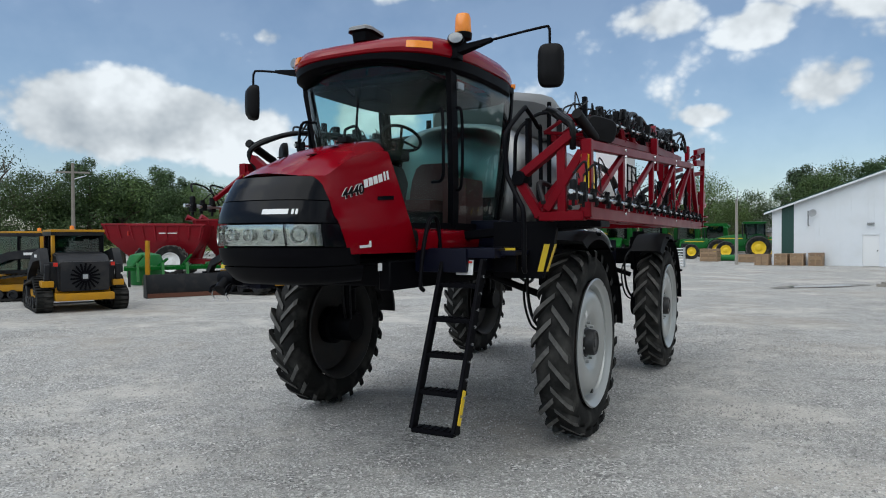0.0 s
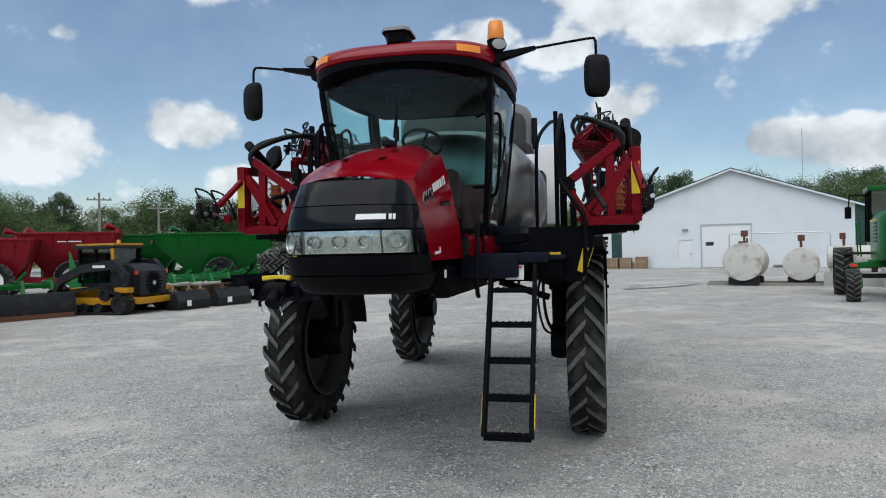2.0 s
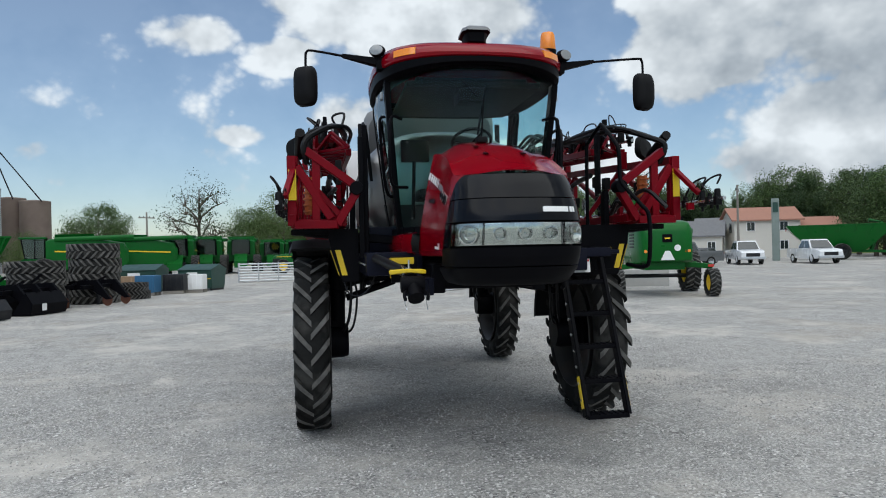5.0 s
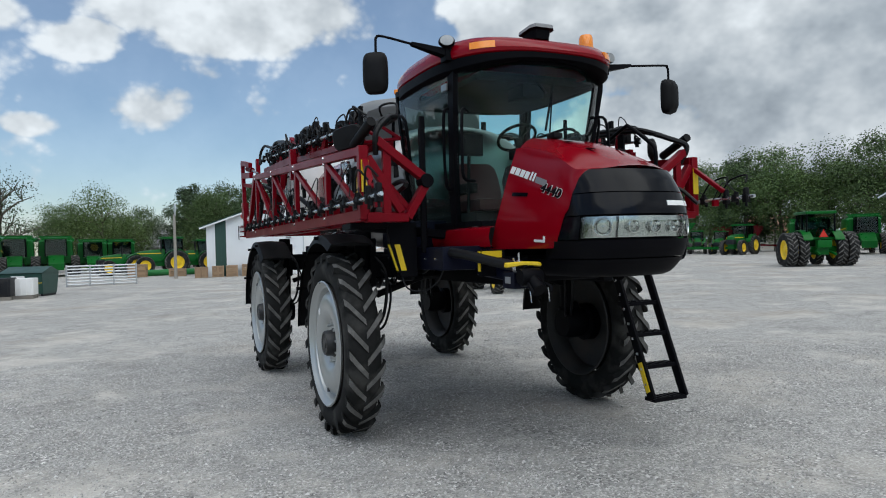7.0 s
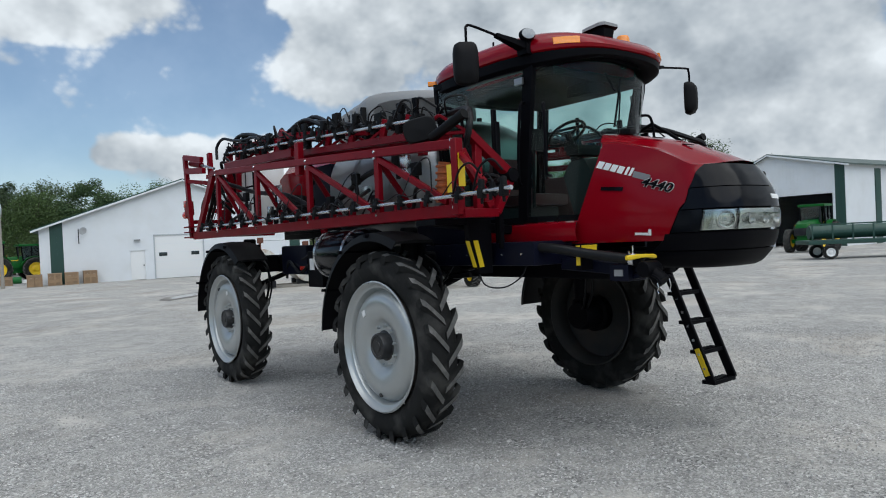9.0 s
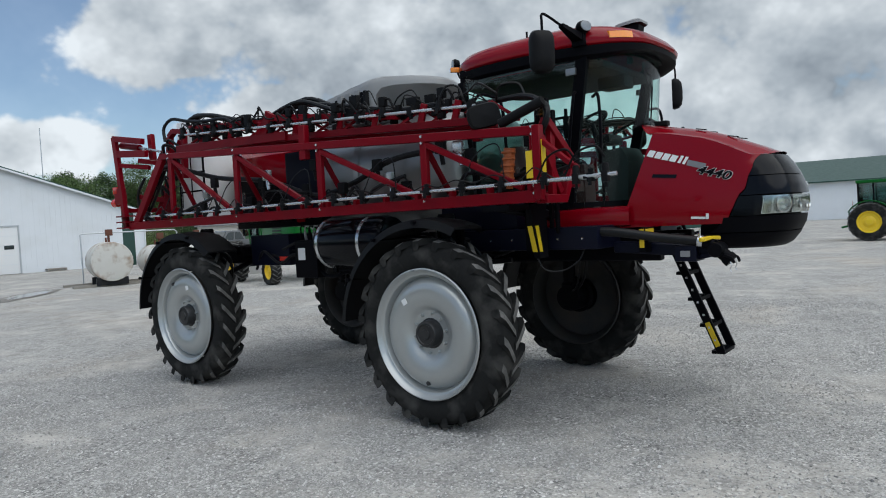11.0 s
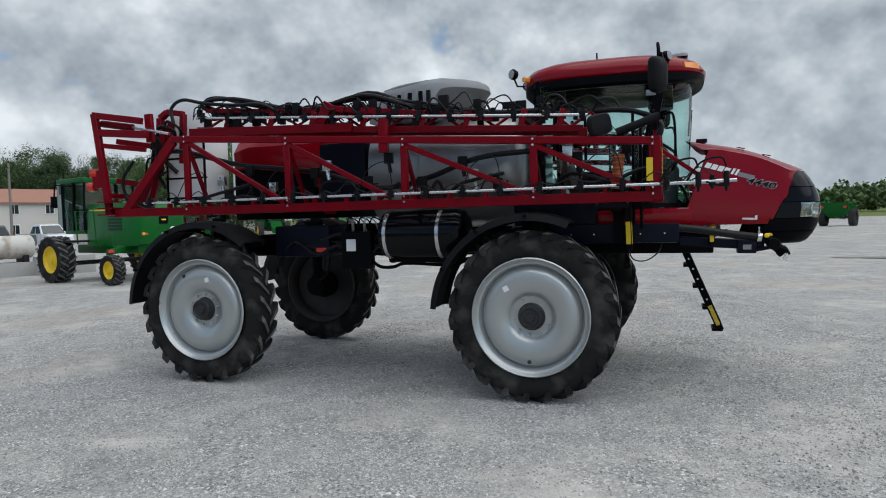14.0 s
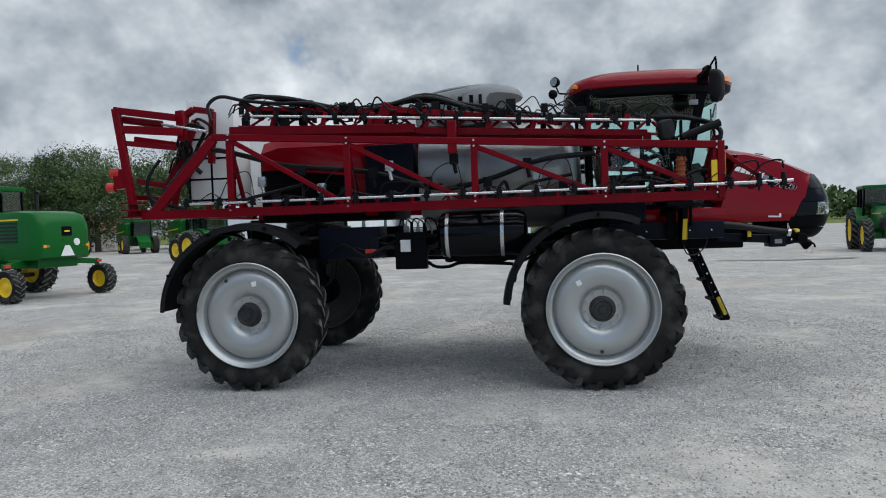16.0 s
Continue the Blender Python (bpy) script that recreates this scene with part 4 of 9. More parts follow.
def build_roof():
    def ring(scale, z, n=56, front=1.0, arch=0.0):
        out = []
        for k in range(n):
            t = 2 * math.pi * k / n
            c, s = math.cos(t), math.sin(t)
            p = 2.0 / (3.4 if c > 0 else 3.8)
            x = 0.72 + 1.02 * scale * math.copysign(abs(c) ** p, c) * (1.0 if c > 0 else 0.96)
            y = 0.865 * scale * math.copysign(abs(s) ** p, s) * (1 - 0.05 * max(0, c))
            droop = 0.035 * max(0, c) ** 2 + 0.02 * max(0, -c) ** 2
            lift_ = arch * max(0, c) ** 0.8 * max(0.0, 1 - abs(y / (0.80 * scale)) ** 2.2) if c > 0 else 0.0
            out.append((x, y, z - droop * front + lift_))
        return out

    bm = B()
    quads(bm, [ring(0.80, 3.295, arch=0.12), ring(0.89, 3.28, arch=0.12), ring(0.955, 3.28, arch=0.11), ring(0.99, 3.31, arch=0.09), ring(0.995, 3.39, arch=0.05)], True)
    under = part("roof_underside", bm, BLACK, sprayer, "black roof liner and brow")
    bm = B()
    rows = [ring(0.985, 3.392, arch=0.05), ring(1.003, 3.405, arch=0.045), ring(1.010, 3.45, arch=0.02), ring(0.995, 3.495), ring(0.94, 3.555), ring(0.82, 3.60), ring(0.60, 3.63, front=0.6), ring(0.35, 3.645, front=0.3), ring(0.1, 3.65, front=0.1)]
    quads(bm, rows, True)
    bm.faces.new([bm.verts[i] for i in range(len(rows[0]) * 8, len(rows[0]) * 9)]) if bm.verts.ensure_lookup_table() is None else None
    roof = part("roof", bm, RED, sprayer, "domed red cab roof")
    bm = B()
    box(bm, 0.15, 1.30, -0.50, 0.50, 3.27, 3.33)
    part("roof_liner", bm, BLACK, roof)
    for s in (-1, 1):
        bm = B()
        rows = []
        for t in span(0.12, 0.95, 6):
            x, y = 1.60 - 0.16 * t ** 1.6, s * (0.50 + 0.20 * t)
            rows.append([(x + 0.075, y + s * 0.03, 3.428), (x + 0.066, y + s * 0.027, 3.486), (x + 0.00, y, 3.500), (x - 0.06, y - s * 0.03, 3.42)])
        quads(bm, rows, True, True)
        part("marker_lamp", bm, AMBER, roof, "amber marker lamp on the roof corner")
        bm = B()
        box(bm, -0.045, 0.045, -0.02, 0.02, -0.025, 0.025, 0.012)
        part("marker_lamp", bm, AMBER, roof, "amber marker lamp on the roof corner").matrix_basis = pose(-0.165, s * 0.72, 3.445, 0, 0, -s * 50)
        # mirror arm, mirror and round work lamp
        bm = B()
        sy = 1.63 if s > 0 else 1.45
        rows = []
        for t in span(0, 1, 4):
            c = Vector((1.28, s * (0.80 + 0.34 * t), 3.445 + 0.06 * t))
            w = 0.055 - 0.032 * t
            rows.append([c + Vector((w, 0, w * 0.6)), c + Vector((-w, 0, w * 0.6)), c + Vector((-w, 0, -w * 0.6)), c + Vector((w, 0, -w * 0.6))])
        quads(bm, rows, True, True)
        box(bm, 1.22, 1.34, s * 0.80 - 0.05, s * 0.80 + 0.05, 3.38, 3.49, 0.015)
        arm = part("mirror_arm", bm, BLACK, roof, "black bracket with a bent rod")
        bm = B()
        tube(bm, [(1.28, s * 1.12, 3.502), (1.275, s * (sy - 0.06), 3.545), (1.265, s * (sy - 0.01), 3.535), (1.27, s * sy, 3.49), (1.27, s * sy, 3.30)], 0.011, 8, 3)
        part("rod", bm, BLACK, arm)
        bm = B()
        rows = []
        for x, k in ((-0.035, 0.80), (-0.045, 0.95), (-0.02, 1.0), (0.03, 0.93), (0.06, 0.70), (0.07, 0.35)):
            rows.append([(x, k * 0.105 * math.copysign(abs(math.cos(t)) ** 0.5, math.cos(t)), k * 0.175 * math.copysign(abs(math.sin(t)) ** 0.5, math.sin(t))) for t in (2 * math.pi * i / 28 for i in range(28))])
        quads(bm, rows, True, True)
        mir = part("mirror", bm, PLASTIC, arm, "black mirror housing")
        mir.matrix_basis = pose(1.27, s * (sy + 0.01), 3.24, 0, 0, s * (20 if s > 0 else 34))
        bm = B()
        for s2 in (1,):
            lathe(bm, [(0.0, 0.052), (0.055, 0.05), (0.072, 0.03), (0.075, 0.0), (0.05, -0.05), (0.0, -0.06)], seg=24, axis="x")
        wl_ = part("work_lamp", bm, BLACK, roof, "round work lamp")
        wl_.matrix_basis = pose(1.33, s * 0.835, 3.535, 0, -4, s * 22) @ Matrix.Diagonal((0.9, 0.95, 0.72, 1))
        bm = B()
        lathe(bm, [(0.0, 0.056), (0.06, 0.054), (0.063, 0.048)], seg=24, axis="x")
        lens = part("lens", bm, WORK_LENS, wl_)
        bm = B()
        tube(bm, [(1.28, s * 0.80, 3.44), (1.31, s * 0.83, 3.52)], 0.016, 8)
        part("bracket", bm, BLACK, wl_).matrix_basis = wl_.matrix_basis.inverted()
    # rear work lamp on a stalk
    for s in (-1, 1):
        bm = B()
        lathe(bm, [(0.0, 0.04), (0.055, 0.038), (0.065, 0.015), (0.05, -0.03), (0.0, -0.04)], seg=20, axis="x")
        rl = part("work_lamp", bm, BLACK, roof, "round work lamp at the rear of the roof")
        rl.matrix_basis = pose(-0.38, s * 0.40, 3.58, 0, 0, s * 128)
        bm = B()
        lathe(bm, [(0.0, 0.044), (0.05, 0.042), (0.052, 0.035)], seg=20, axis="x")
        part("lens", bm, WORK_LENS, rl)
        bm = B()
        tube(bm, [(-0.20, s * 0.42, 3.42), (-0.34, s * 0.40, 3.44), (-0.38, s * 0.40, 3.54)], 0.012, 6)
        part("stalk", bm, BLACK, rl).matrix_basis = rl.matrix_basis.inverted()
    bm = B()
    tube(bm, [(0.60, -0.55, 3.55), (0.60, -0.55, 3.70)], 0.010, 6)
    part("aerial", bm, BLACK, roof)
    # satellite receiver
    bm = B()
    rows = []
    for z, k in ((3.58, 0.70), (3.655, 0.78), (3.668, 1.0)):
        rows.append([(1.43 + k * 0.13 * a, k * 0.125 * b, z + 0.01 * a) for a, b in ((1, -0.7), (1, 0.7), (0.6, 1), (-0.8, 1), (-1, 0.8), (-1, -0.8), (-0.8, -1), (0.6, -1))])
    quads(bm, rows, True, True)
    rec = part("satellite_receiver", bm, BLACK, roof, "satellite receiver with a pale cap")
    bm = B()
    rows = []
    for z, k in ((3.668, 1.0), (3.695, 0.97), (3.712, 0.75)):
        rows.append([(1.43 + k * 0.13 * a, k * 0.125 * b, z + 0.01 * a) for a, b in ((1, -0.7), (1, 0.7), (0.6, 1), (-0.8, 1), (-1, 0.8), (-1, -0.8), (-0.8, -1), (0.6, -1))])
    quads(bm, rows, True, True)
    part("cap", bm, GREY, rec, "pale grey cap")
    # beacon
    bm = B()
    lathe(bm, [(0.0, 3.50), (0.03, 3.50), (0.03, 3.59), (0.074, 3.605), (0.080, 3.655), (0.068, 3.662)], (1.08, 0.78, 0), "z", 24)
    bea = part("beacon", bm, BLACK, roof, "amber rotating beacon on a black base")
    bm = B()
    lathe(bm, [(0.070, 3.660), (0.074, 3.675), (0.067, 3.79), (0.056, 3.82), (0.0, 3.83)], (1.08, 0.78, 0), "z", 24)
    part("dome", bm, AMBER, bea, "amber plastic dome")
    return roof


ROOF = build_roof()

# ---- tank, rear body ----
def build_tanks():
    bm = B()
    rows = []
    for x, k in ((-0.10, 0.0), (-0.10, 0.45), (-0.12, 0.70), (-0.18, 0.88), (-0.28, 0.97), (-0.42, 1.0), (-2.04, 1.0), (-2.06, 0.99), (-2.07, 0.96), (-2.08, 0.5), (-2.08, 0.0)):
        rows.append([(x, 0.94 * k * math.copysign(abs(math.cos(t)) ** 0.8, math.cos(t)), 2.47 + 0.68 * k * math.copysign(abs(math.sin(t)) ** 0.8, math.sin(t))) for t in (2 * math.pi * i / 48 for i in range(48))])
    quads(bm, rows, True)
    tank = part("product_tank", bm, STEEL, sprayer, "brushed stainless steel product tank")
    for x in (-0.75, -1.45):
        bm = B()
        rows = []
        for xx, k in ((x - 0.04, 1.008), (x + 0.04, 1.008)):
            rows.append([(xx, 0.94 * k * math.copysign(abs(math.cos(t)) ** 0.8, math.cos(t)), 2.47 + 0.68 * k * math.copysign(abs(math.sin(t)) ** 0.8, math.sin(t))) for t in (2 * math.pi * i / 48 for i in range(48))])
        quads(bm, rows, True)
        part("band", bm, STEEL, tank)
    # grey intake cover on top
    bm = B()
    rows = []
    for x, z0, z1, w in ((-0.79, 3.10, 3.46, 0.77), (-0.80, 3.08, 3.52, 0.80), (-0.84, 3.06, 3.555, 0.82), (-0.92, 3.06, 3.565, 0.82), (-1.30, 3.06, 3.54, 0.82), (-1.42, 3.06, 3.53, 0.81), (-2.02, 3.06, 3.455, 0.79), (-2.08, 3.07, 3.44, 0.78), (-2.10, 3.08, 3.38, 0.76)):
        # the front is rounded in plan
        back = 0.50 * min(1.0, max(0.0, 1 - (-0.79 - x) / 0.75))
        half = [(w, z0), (w, z1 - 0.10), (w - 0.04, z1 - 0.03), (w - 0.14, z1), (w * 0.55, z1 + 0.015), (w * 0.28, z1 + 0.022), (0, z1 + 0.025)]
        rows.append([(x - back * (y / 0.82) ** 2, y, z) for y, z in half] + [(x - back * (y / 0.82) ** 2, -y, z) for y, z in half[-2::-1]])
    quads(bm, rows, True, True)
    cover = part("intake_cover", bm, GREY, sprayer, "moulded grey cover with ribs on the side")
    for s in (-1, 1):
        for i in range(4):
            x = -1.83 + i * 0.135
            bm = B()
            box(bm, x, x + 0.045, s * 0.79, s * 0.835, 3.10, 3.37 + 0.012 * i, 0.008)
            part("louvre_slot", bm, BLACK, cover)
            if i < 3:
                bm = B()
                box(bm, x + 0.05, x + 0.13, s * 0.72, s * 0.85, 3.10, 3.41 + 0.012 * i, 0.03)
                part("rib", bm, GREY, cover)
        bm = B()
        tube(bm, [(-1.95, s * 0.62, 3.468), (-1.75, s * 0.62, 3.515), (-1.45, s * 0.62, 3.545), (-1.20, s * 0.62, 3.556)], 0.020, 8, 3)
        part("rib", bm, GREY, cover)
        bm = B()
        box(bm, -1.31, -1.27, s * 0.87 - 0.03, s * 0.87 + 0.03, 3.02, 3.40, 0.012)
        part("stand_pipe", bm, PLASTIC, cover)
    # engine cover, red flanks and dark grille
    bm = B()
    rows = []
    for x, zt, w in ((-2.45, 2.98, 0.62), (-2.50, 3.04, 0.66), (-3.9, 3.04, 0.66), (-4.15, 2.98, 0.62)):
        rows.append([(x, w, 2.46 if x > -3.8 else 2.62), (x, w + 0.02, zt - 0.14), (x, w - 0.10, zt), (x, -w + 0.10, zt), (x, -w - 0.02, zt - 0.14), (x, -w, 2.46 if x > -3.8 else 2.62)])
    quads(bm, rows, True, True)
    eng = part("engine_cover", bm, RED, sprayer, "red rear engine cover")
    part("engine_bay", box(B(), -4.18, -2.44, -0.60, 0.60, 1.95, 2.75, 0.03), BLACK, eng, "black engine bay below the cover")
    for s in (-1, 1):
        bm = B()
        slab(bm, [(-2.78, s * 0.69, 2.0), (-2.62, s * 0.69, 2.0), (-2.62, s * 0.69, 2.50), (-2.90, s * 0.69, 2.50)], (0, s * 0.02, 0), 0.006)
        part("side_panel", bm, RED, eng)
        bm = B()
        box(bm, -4.05, -2.95, s * 0.60, s * 0.64, 2.02, 2.44, 0.01)
        for i in range(9):
            box(bm, -4.02, -2.98, s * 0.64, s * 0.652, 2.04 + i * 0.044, 2.065 + i * 0.044)
        part("side_grille", bm, BLACK, eng)
        bm = B()
        box(bm, -2.74, -2.12, s * 0.58, s * 0.88, 2.12, 2.86, 0.04)
        part("side_box", bm, NAVY, eng, "dark navy side box")
        # white rinse tank in a black cage
        bm = B()
        box(bm, -4.98, -4.36, s * 0.46, s * 0.96, 2.22, 3.52, 0.05)
        wt = part("rinse_tank", bm, WHITE_POLY, sprayer, "white plastic tank in a black cage")
        for z in (2.26, 2.52, 2.78, 3.02):
            part("cage_bar", box(B(), -5.0, -4.35, s * 0.96 - 0.004, s * 0.96 + 0.012, z - 0.012, z + 0.012), BLACK, wt)
        for x in (-4.97, -4.67, -4.38):
            part("cage_bar", box(B(), x - 0.013, x + 0.013, s * 0.96 - 0.004, s * 0.96 + 0.015, 2.20, 3.04), BLACK, wt)
    # belly: black drum tank with bright straps, valve box, fuel tank
    for s in (-1, 1):
        bm = B()
        lathe(bm, [(0.0, -1.80), (0.20, -1.80), (0.255, -1.765), (0.275, -1.70), (0.275, -0.88), (0.255, -0.815), (0.20, -0.78), (0.0, -0.78)], (0, s * 1.10, 1.735), "x", 36)
        drum = part("drum_tank", bm, BLACK_GLOSS, sprayer, "black cylindrical tank held by two bright straps")
        for x in (-1.69, -1.06):
            bm = B()
            lathe(bm, [(0.274, x - 0.022), (0.282, x - 0.02), (0.282, x + 0.02), (0.274, x + 0.022)], (0, s * 1.10, 1.735), "x", 36)
            part("strap", bm, CHROME, drum)
        bm = B()
        beam(bm, (-1.75, s * 1.05, 1.44), (-0.80, s * 1.05, 1.44), 0.10, 0.05, 0.008)
        for x in (-1.69, -1.06):
            beam(bm, (x, s * 0.45, 1.50), (x, s * 1.12, 1.44), 0.06, 0.06)
        part("cradle", bm, BLACK, drum)
        bm = B()
        box(bm, -2.34, -1.96, s * 1.02, s * 1.14, 1.34, 1.78, 0.015)
        vb = part("valve_box", bm, BLACK, sprayer, "black valve panel with fittings")
        bm = B()
        box(bm, -2.27, -2.15, s * 1.145 - 0.003, s * 1.145 + 0.003, 1.55, 1.69)
        part("label_plate", bm, WHITE, vb, "white label")
        for i in range(5):
            x = -2.30 + i * 0.075
            bm = B()
            tube(bm, [(x, s * 1.05, 1.76), (x + 0.01, s * 1.07, 1.86 + 0.02 * (i % 3))], 0.018, 8)
            tube(bm, [(x + 0.01, s * 1.07, 1.86), (x + 0.05, s * 1.09, 1.94), (x + 0.14, s * 1.06, 1.90), (x + 0.17, s * 1.02, 1.76)], 0.009, 6, 4)
            part("fitting", bm, GREY if i % 2 else BLACK, vb)
        bm = B()
        tube(bm, [(-1.96, s * 1.08, 1.42), (-1.86, s * 1.08, 1.36), (-1.70, s * 1.08, 1.36), (-1.55, s * 1.06, 1.40), (-1.1, s * 1.06, 1.38), (-0.95, s * 1.06, 1.37)], 0.020, 8, 4)
        part("pipe", bm, BLACK, vb)
        bm = B()
        box(bm, -3.30, -2.55, s * 0.55, s * 1.05, 1.48, 1.86, 0.03)
        bx = part("tool_box", bm, NAVY, sprayer, "dark box beside the frame")
        bm = B()
        box(bm, -2.72, -2.58, s * 1.05, s * 1.065, 1.54, 1.59, 0.004)
        part("reflector", bm, RED_LENS, bx)
        # hoses slung along the frame
        rnd = random.Random(3 + s)
        for k in range(14):
            bm = B()
            x0 = -0.6 - rnd.random() * 2.8
            y0 = s * (0.62 + rnd.random() * 0.45)
            pts = [(x0 + i * 0.28, y0 + s * rnd.uniform(-0.06, 0.06), 1.50 + rnd.uniform(-0.10, 0.25)) for i in range(5)]
            tube(bm, pts, rnd.choice((0.012, 0.018, 0.024)), 7, 5)
            part("hose", bm, HOSE, sprayer)


build_tanks()


def build_front_gear():
    """Side boxes beside the frame, yellow markers, fill hose with its yellow handle on the right."""
    for s in (-1, 1):
        bm = B()
        box(bm, -0.05, 1.45, s * 0.50, s * 0.98, 1.60, 1.80, 0.02)
        box(bm, -0.30, 0.60, s * 0.55, s * 0.90, 1.80, 2.05, 0.03)
        gear = part("side_box", bm, NAVY, sprayer, "dark navy frame box")
        for i in range(6):
            part("bolt", box(B(), 0.1 + i * 0.24, 0.115 + i * 0.24, s * 0.985 - 0.004, s * 0.985 + 0.004, 1.69, 1.705), CHROME, gear)
        bm = B()
        # leaning bracket beside the front wheel, marked on its front and its outer face
        o = 0.0 if s < 0 else 0.30
        slab(bm, [(0.93, s * 1.02, 2.02), (0.93, s * (1.30 + o), 2.02), (0.93, s * (1.27 + o), 1.84), (0.93, s * (1.17 + o), 1.54), (0.93, s * 1.02, 1.54)], (0.06, 0, 0), 0.006)
        gd = part("guard_plate", bm, BLACK, sprayer)
        bm = B()
        slab(bm, [(0.991, s * (1.185 + o), 1.83), (0.991, s * (1.235 + o), 1.83), (0.991, s * (1.175 + o), 1.60), (0.991, s * (1.125 + o), 1.60)], (0.005, 0, 0))
        part("marker", bm, YELLOW, gd, "yellow reflective marker")
        bm = B()
        slab(bm, [(0.937, s * (1.272 + o), 1.83), (0.983, s * (1.272 + o), 1.83), (0.983, s * (1.197 + o), 1.60), (0.937, s * (1.197 + o), 1.60)], (0, s * 0.005, 0))
        part("marker", bm, YELLOW, gd, "yellow reflective marker")
        mx, m0, m1, mz = (1.80, 0.62, 0.80, 1.755) if s < 0 else (1.20, 1.14, 1.31, 1.80)
        part("marker_plate", box(B(), mx - 0.06, mx - 0.002, s * (m0 - 0.03), s * (m1 + 0.002), mz - 0.20, mz + 0.01, 0.006), BLACK, gear)
        bm = B()
        slab(bm, [(mx, s * m0, mz - 0.052), (mx, s * m1, mz - 0.052), (mx, s * m1, mz), (mx, s * m0, mz)], (0.005, 0, 0))
        part("marker", bm, YELLOW, gear, "yellow reflective marker")
        if s < 0:
            bm = B()
            slab(bm, [(mx - 0.05, s * (m1 + 0.004), mz - 0.16), (mx - 0.01, s * (m1 + 0.004), mz - 0.16), (mx - 0.01, s * (m1 + 0.004), mz), (mx - 0.05, s * (m1 + 0.004), mz)], (0, s * 0.005, 0))
            part("marker", bm, YELLOW, gear, "yellow reflective marker")
    part("label_plate", box(B(), 1.955, 2.005, 0.494, 0.500, 1.63, 1.69), WHITE, sprayer, "small white label")
    bm = B()
    box(bm, 2.02, 2.20, -0.74, -0.52, 1.47, 1.60, 0.015)
    beam(bm, (1.45, -0.62, 1.60), (2.28, -0.62, 1.55), 0.10, 0.10, 0.01)
    beam(bm, (2.18, -0.66, 1.50), (2.34, -0.68, 1.53), 0.05, 0.04, 0.006)
    hose_box = part("fill_bracket", bm, NAVY, sprayer, "dark bracket for the fill hose")
    part("label_plate", box(B(), 2.07, 2.15, -0.746, -0.741, 1.51, 1.56), GREY, hose_box)
    bm = B()
    tube(bm, [(0.60, -0.92, 1.74), (1.10, -0.93, 1.76), (1.55, -0.88, 1.74), (1.90, -0.78, 1.68), (2.22, -0.71, 1.635)], 0.040, 12, 6)
    part("fill_hose", bm, HOSE, hose_box, "thick black fill hose along the frame")
    bm = B()
    tube(bm, [(2.205, -0.712, 1.637), (2.245, -0.706, 1.630)], 0.050, 14)
    tube(bm, [(2.225, -0.71, 1.67), (2.225, -0.71, 1.74)], 0.008, 6)
    tube(bm, [(2.225, -0.74, 1.66), (2.225, -0.76, 1.70)], 0.008, 6)
    part("clamp", bm, CHROME, hose_box, "bright hose clamp")
    bm = B()
    tube(bm, [(2.24, -0.706, 1.630), (2.33, -0.70, 1.60)], 0.048, 14)
    lathe(bm, [(0.0, -0.085), (0.055, -0.085), (0.062, -0.07), (0.062, 0.07), (0.055, 0.085), (0.0, 0.085)], (2.36, -0.70, 1.565), "y", 18)
    tube(bm, [(2.36, -0.70, 1.565), (2.44, -0.69, 1.49)], 0.052, 14)
    tube(bm, [(2.425, -0.69, 1.505), (2.46, -0.688, 1.470)], 0.060, 14)
    for dy in (-0.065, 0.065):
        tube(bm, [(2.42, -0.69 + dy, 1.52), (2.48, -0.69 + dy * 1.3, 1.50), (2.50, -0.69 + dy * 1.2, 1.46)], 0.012, 6, 3)
    part("valve", bm, BLACK, hose_box, "black cam-lock valve")
    bm = B()
    rows = []
    for t, w, h in ((0, 0.012, 0.012), (0.04, 0.024, 0.018), (0.5, 0.022, 0.015), (0.8, 0.024, 0.016), (0.92, 0.036, 0.018), (1.0, 0.026, 0.014)):
        c = Vector((2.28 + 0.05 * t, -0.86 + 0.26 * t, 1.652 + 0.010 * math.sin(t * 3.1)))
        rows.append([c + Vector((a * w, 0, b * h)) for a, b in ((-1, -0.6), (-0.6, -1), (0.6, -1), (1, -0.6), (1, 0.6), (0.6, 1), (-0.6, 1), (-1, 0.6))])
    quads(bm, rows, True, True)
    part("valve_handle", bm, YELLOW, hose_box, "yellow valve handle")
    for dy, dz in ((-0.08, 0.0), (0.07, 0.02)):
        bm = B()
        tube(bm, [(2.47, -0.69 + dy, 1.47 + dz), (2.48, -0.69 + dy, 1.44), (2.465, -0.68 + dy, 1.41), (2.475, -0.68 + dy, 1.39)], 0.004, 5)
        part("chain", bm, CHROME, hose_box)
    bm = B()
    tube(bm, [(0.95, -1.16, 1.56), (1.00, -1.12, 1.44), (1.12, -1.02, 1.42), (1.24, -0.94, 1.50), (1.28, -0.90, 1.60)], 0.007, 6, 5)
    part("cable", bm, HOSE, hose_box)


build_front_gear()


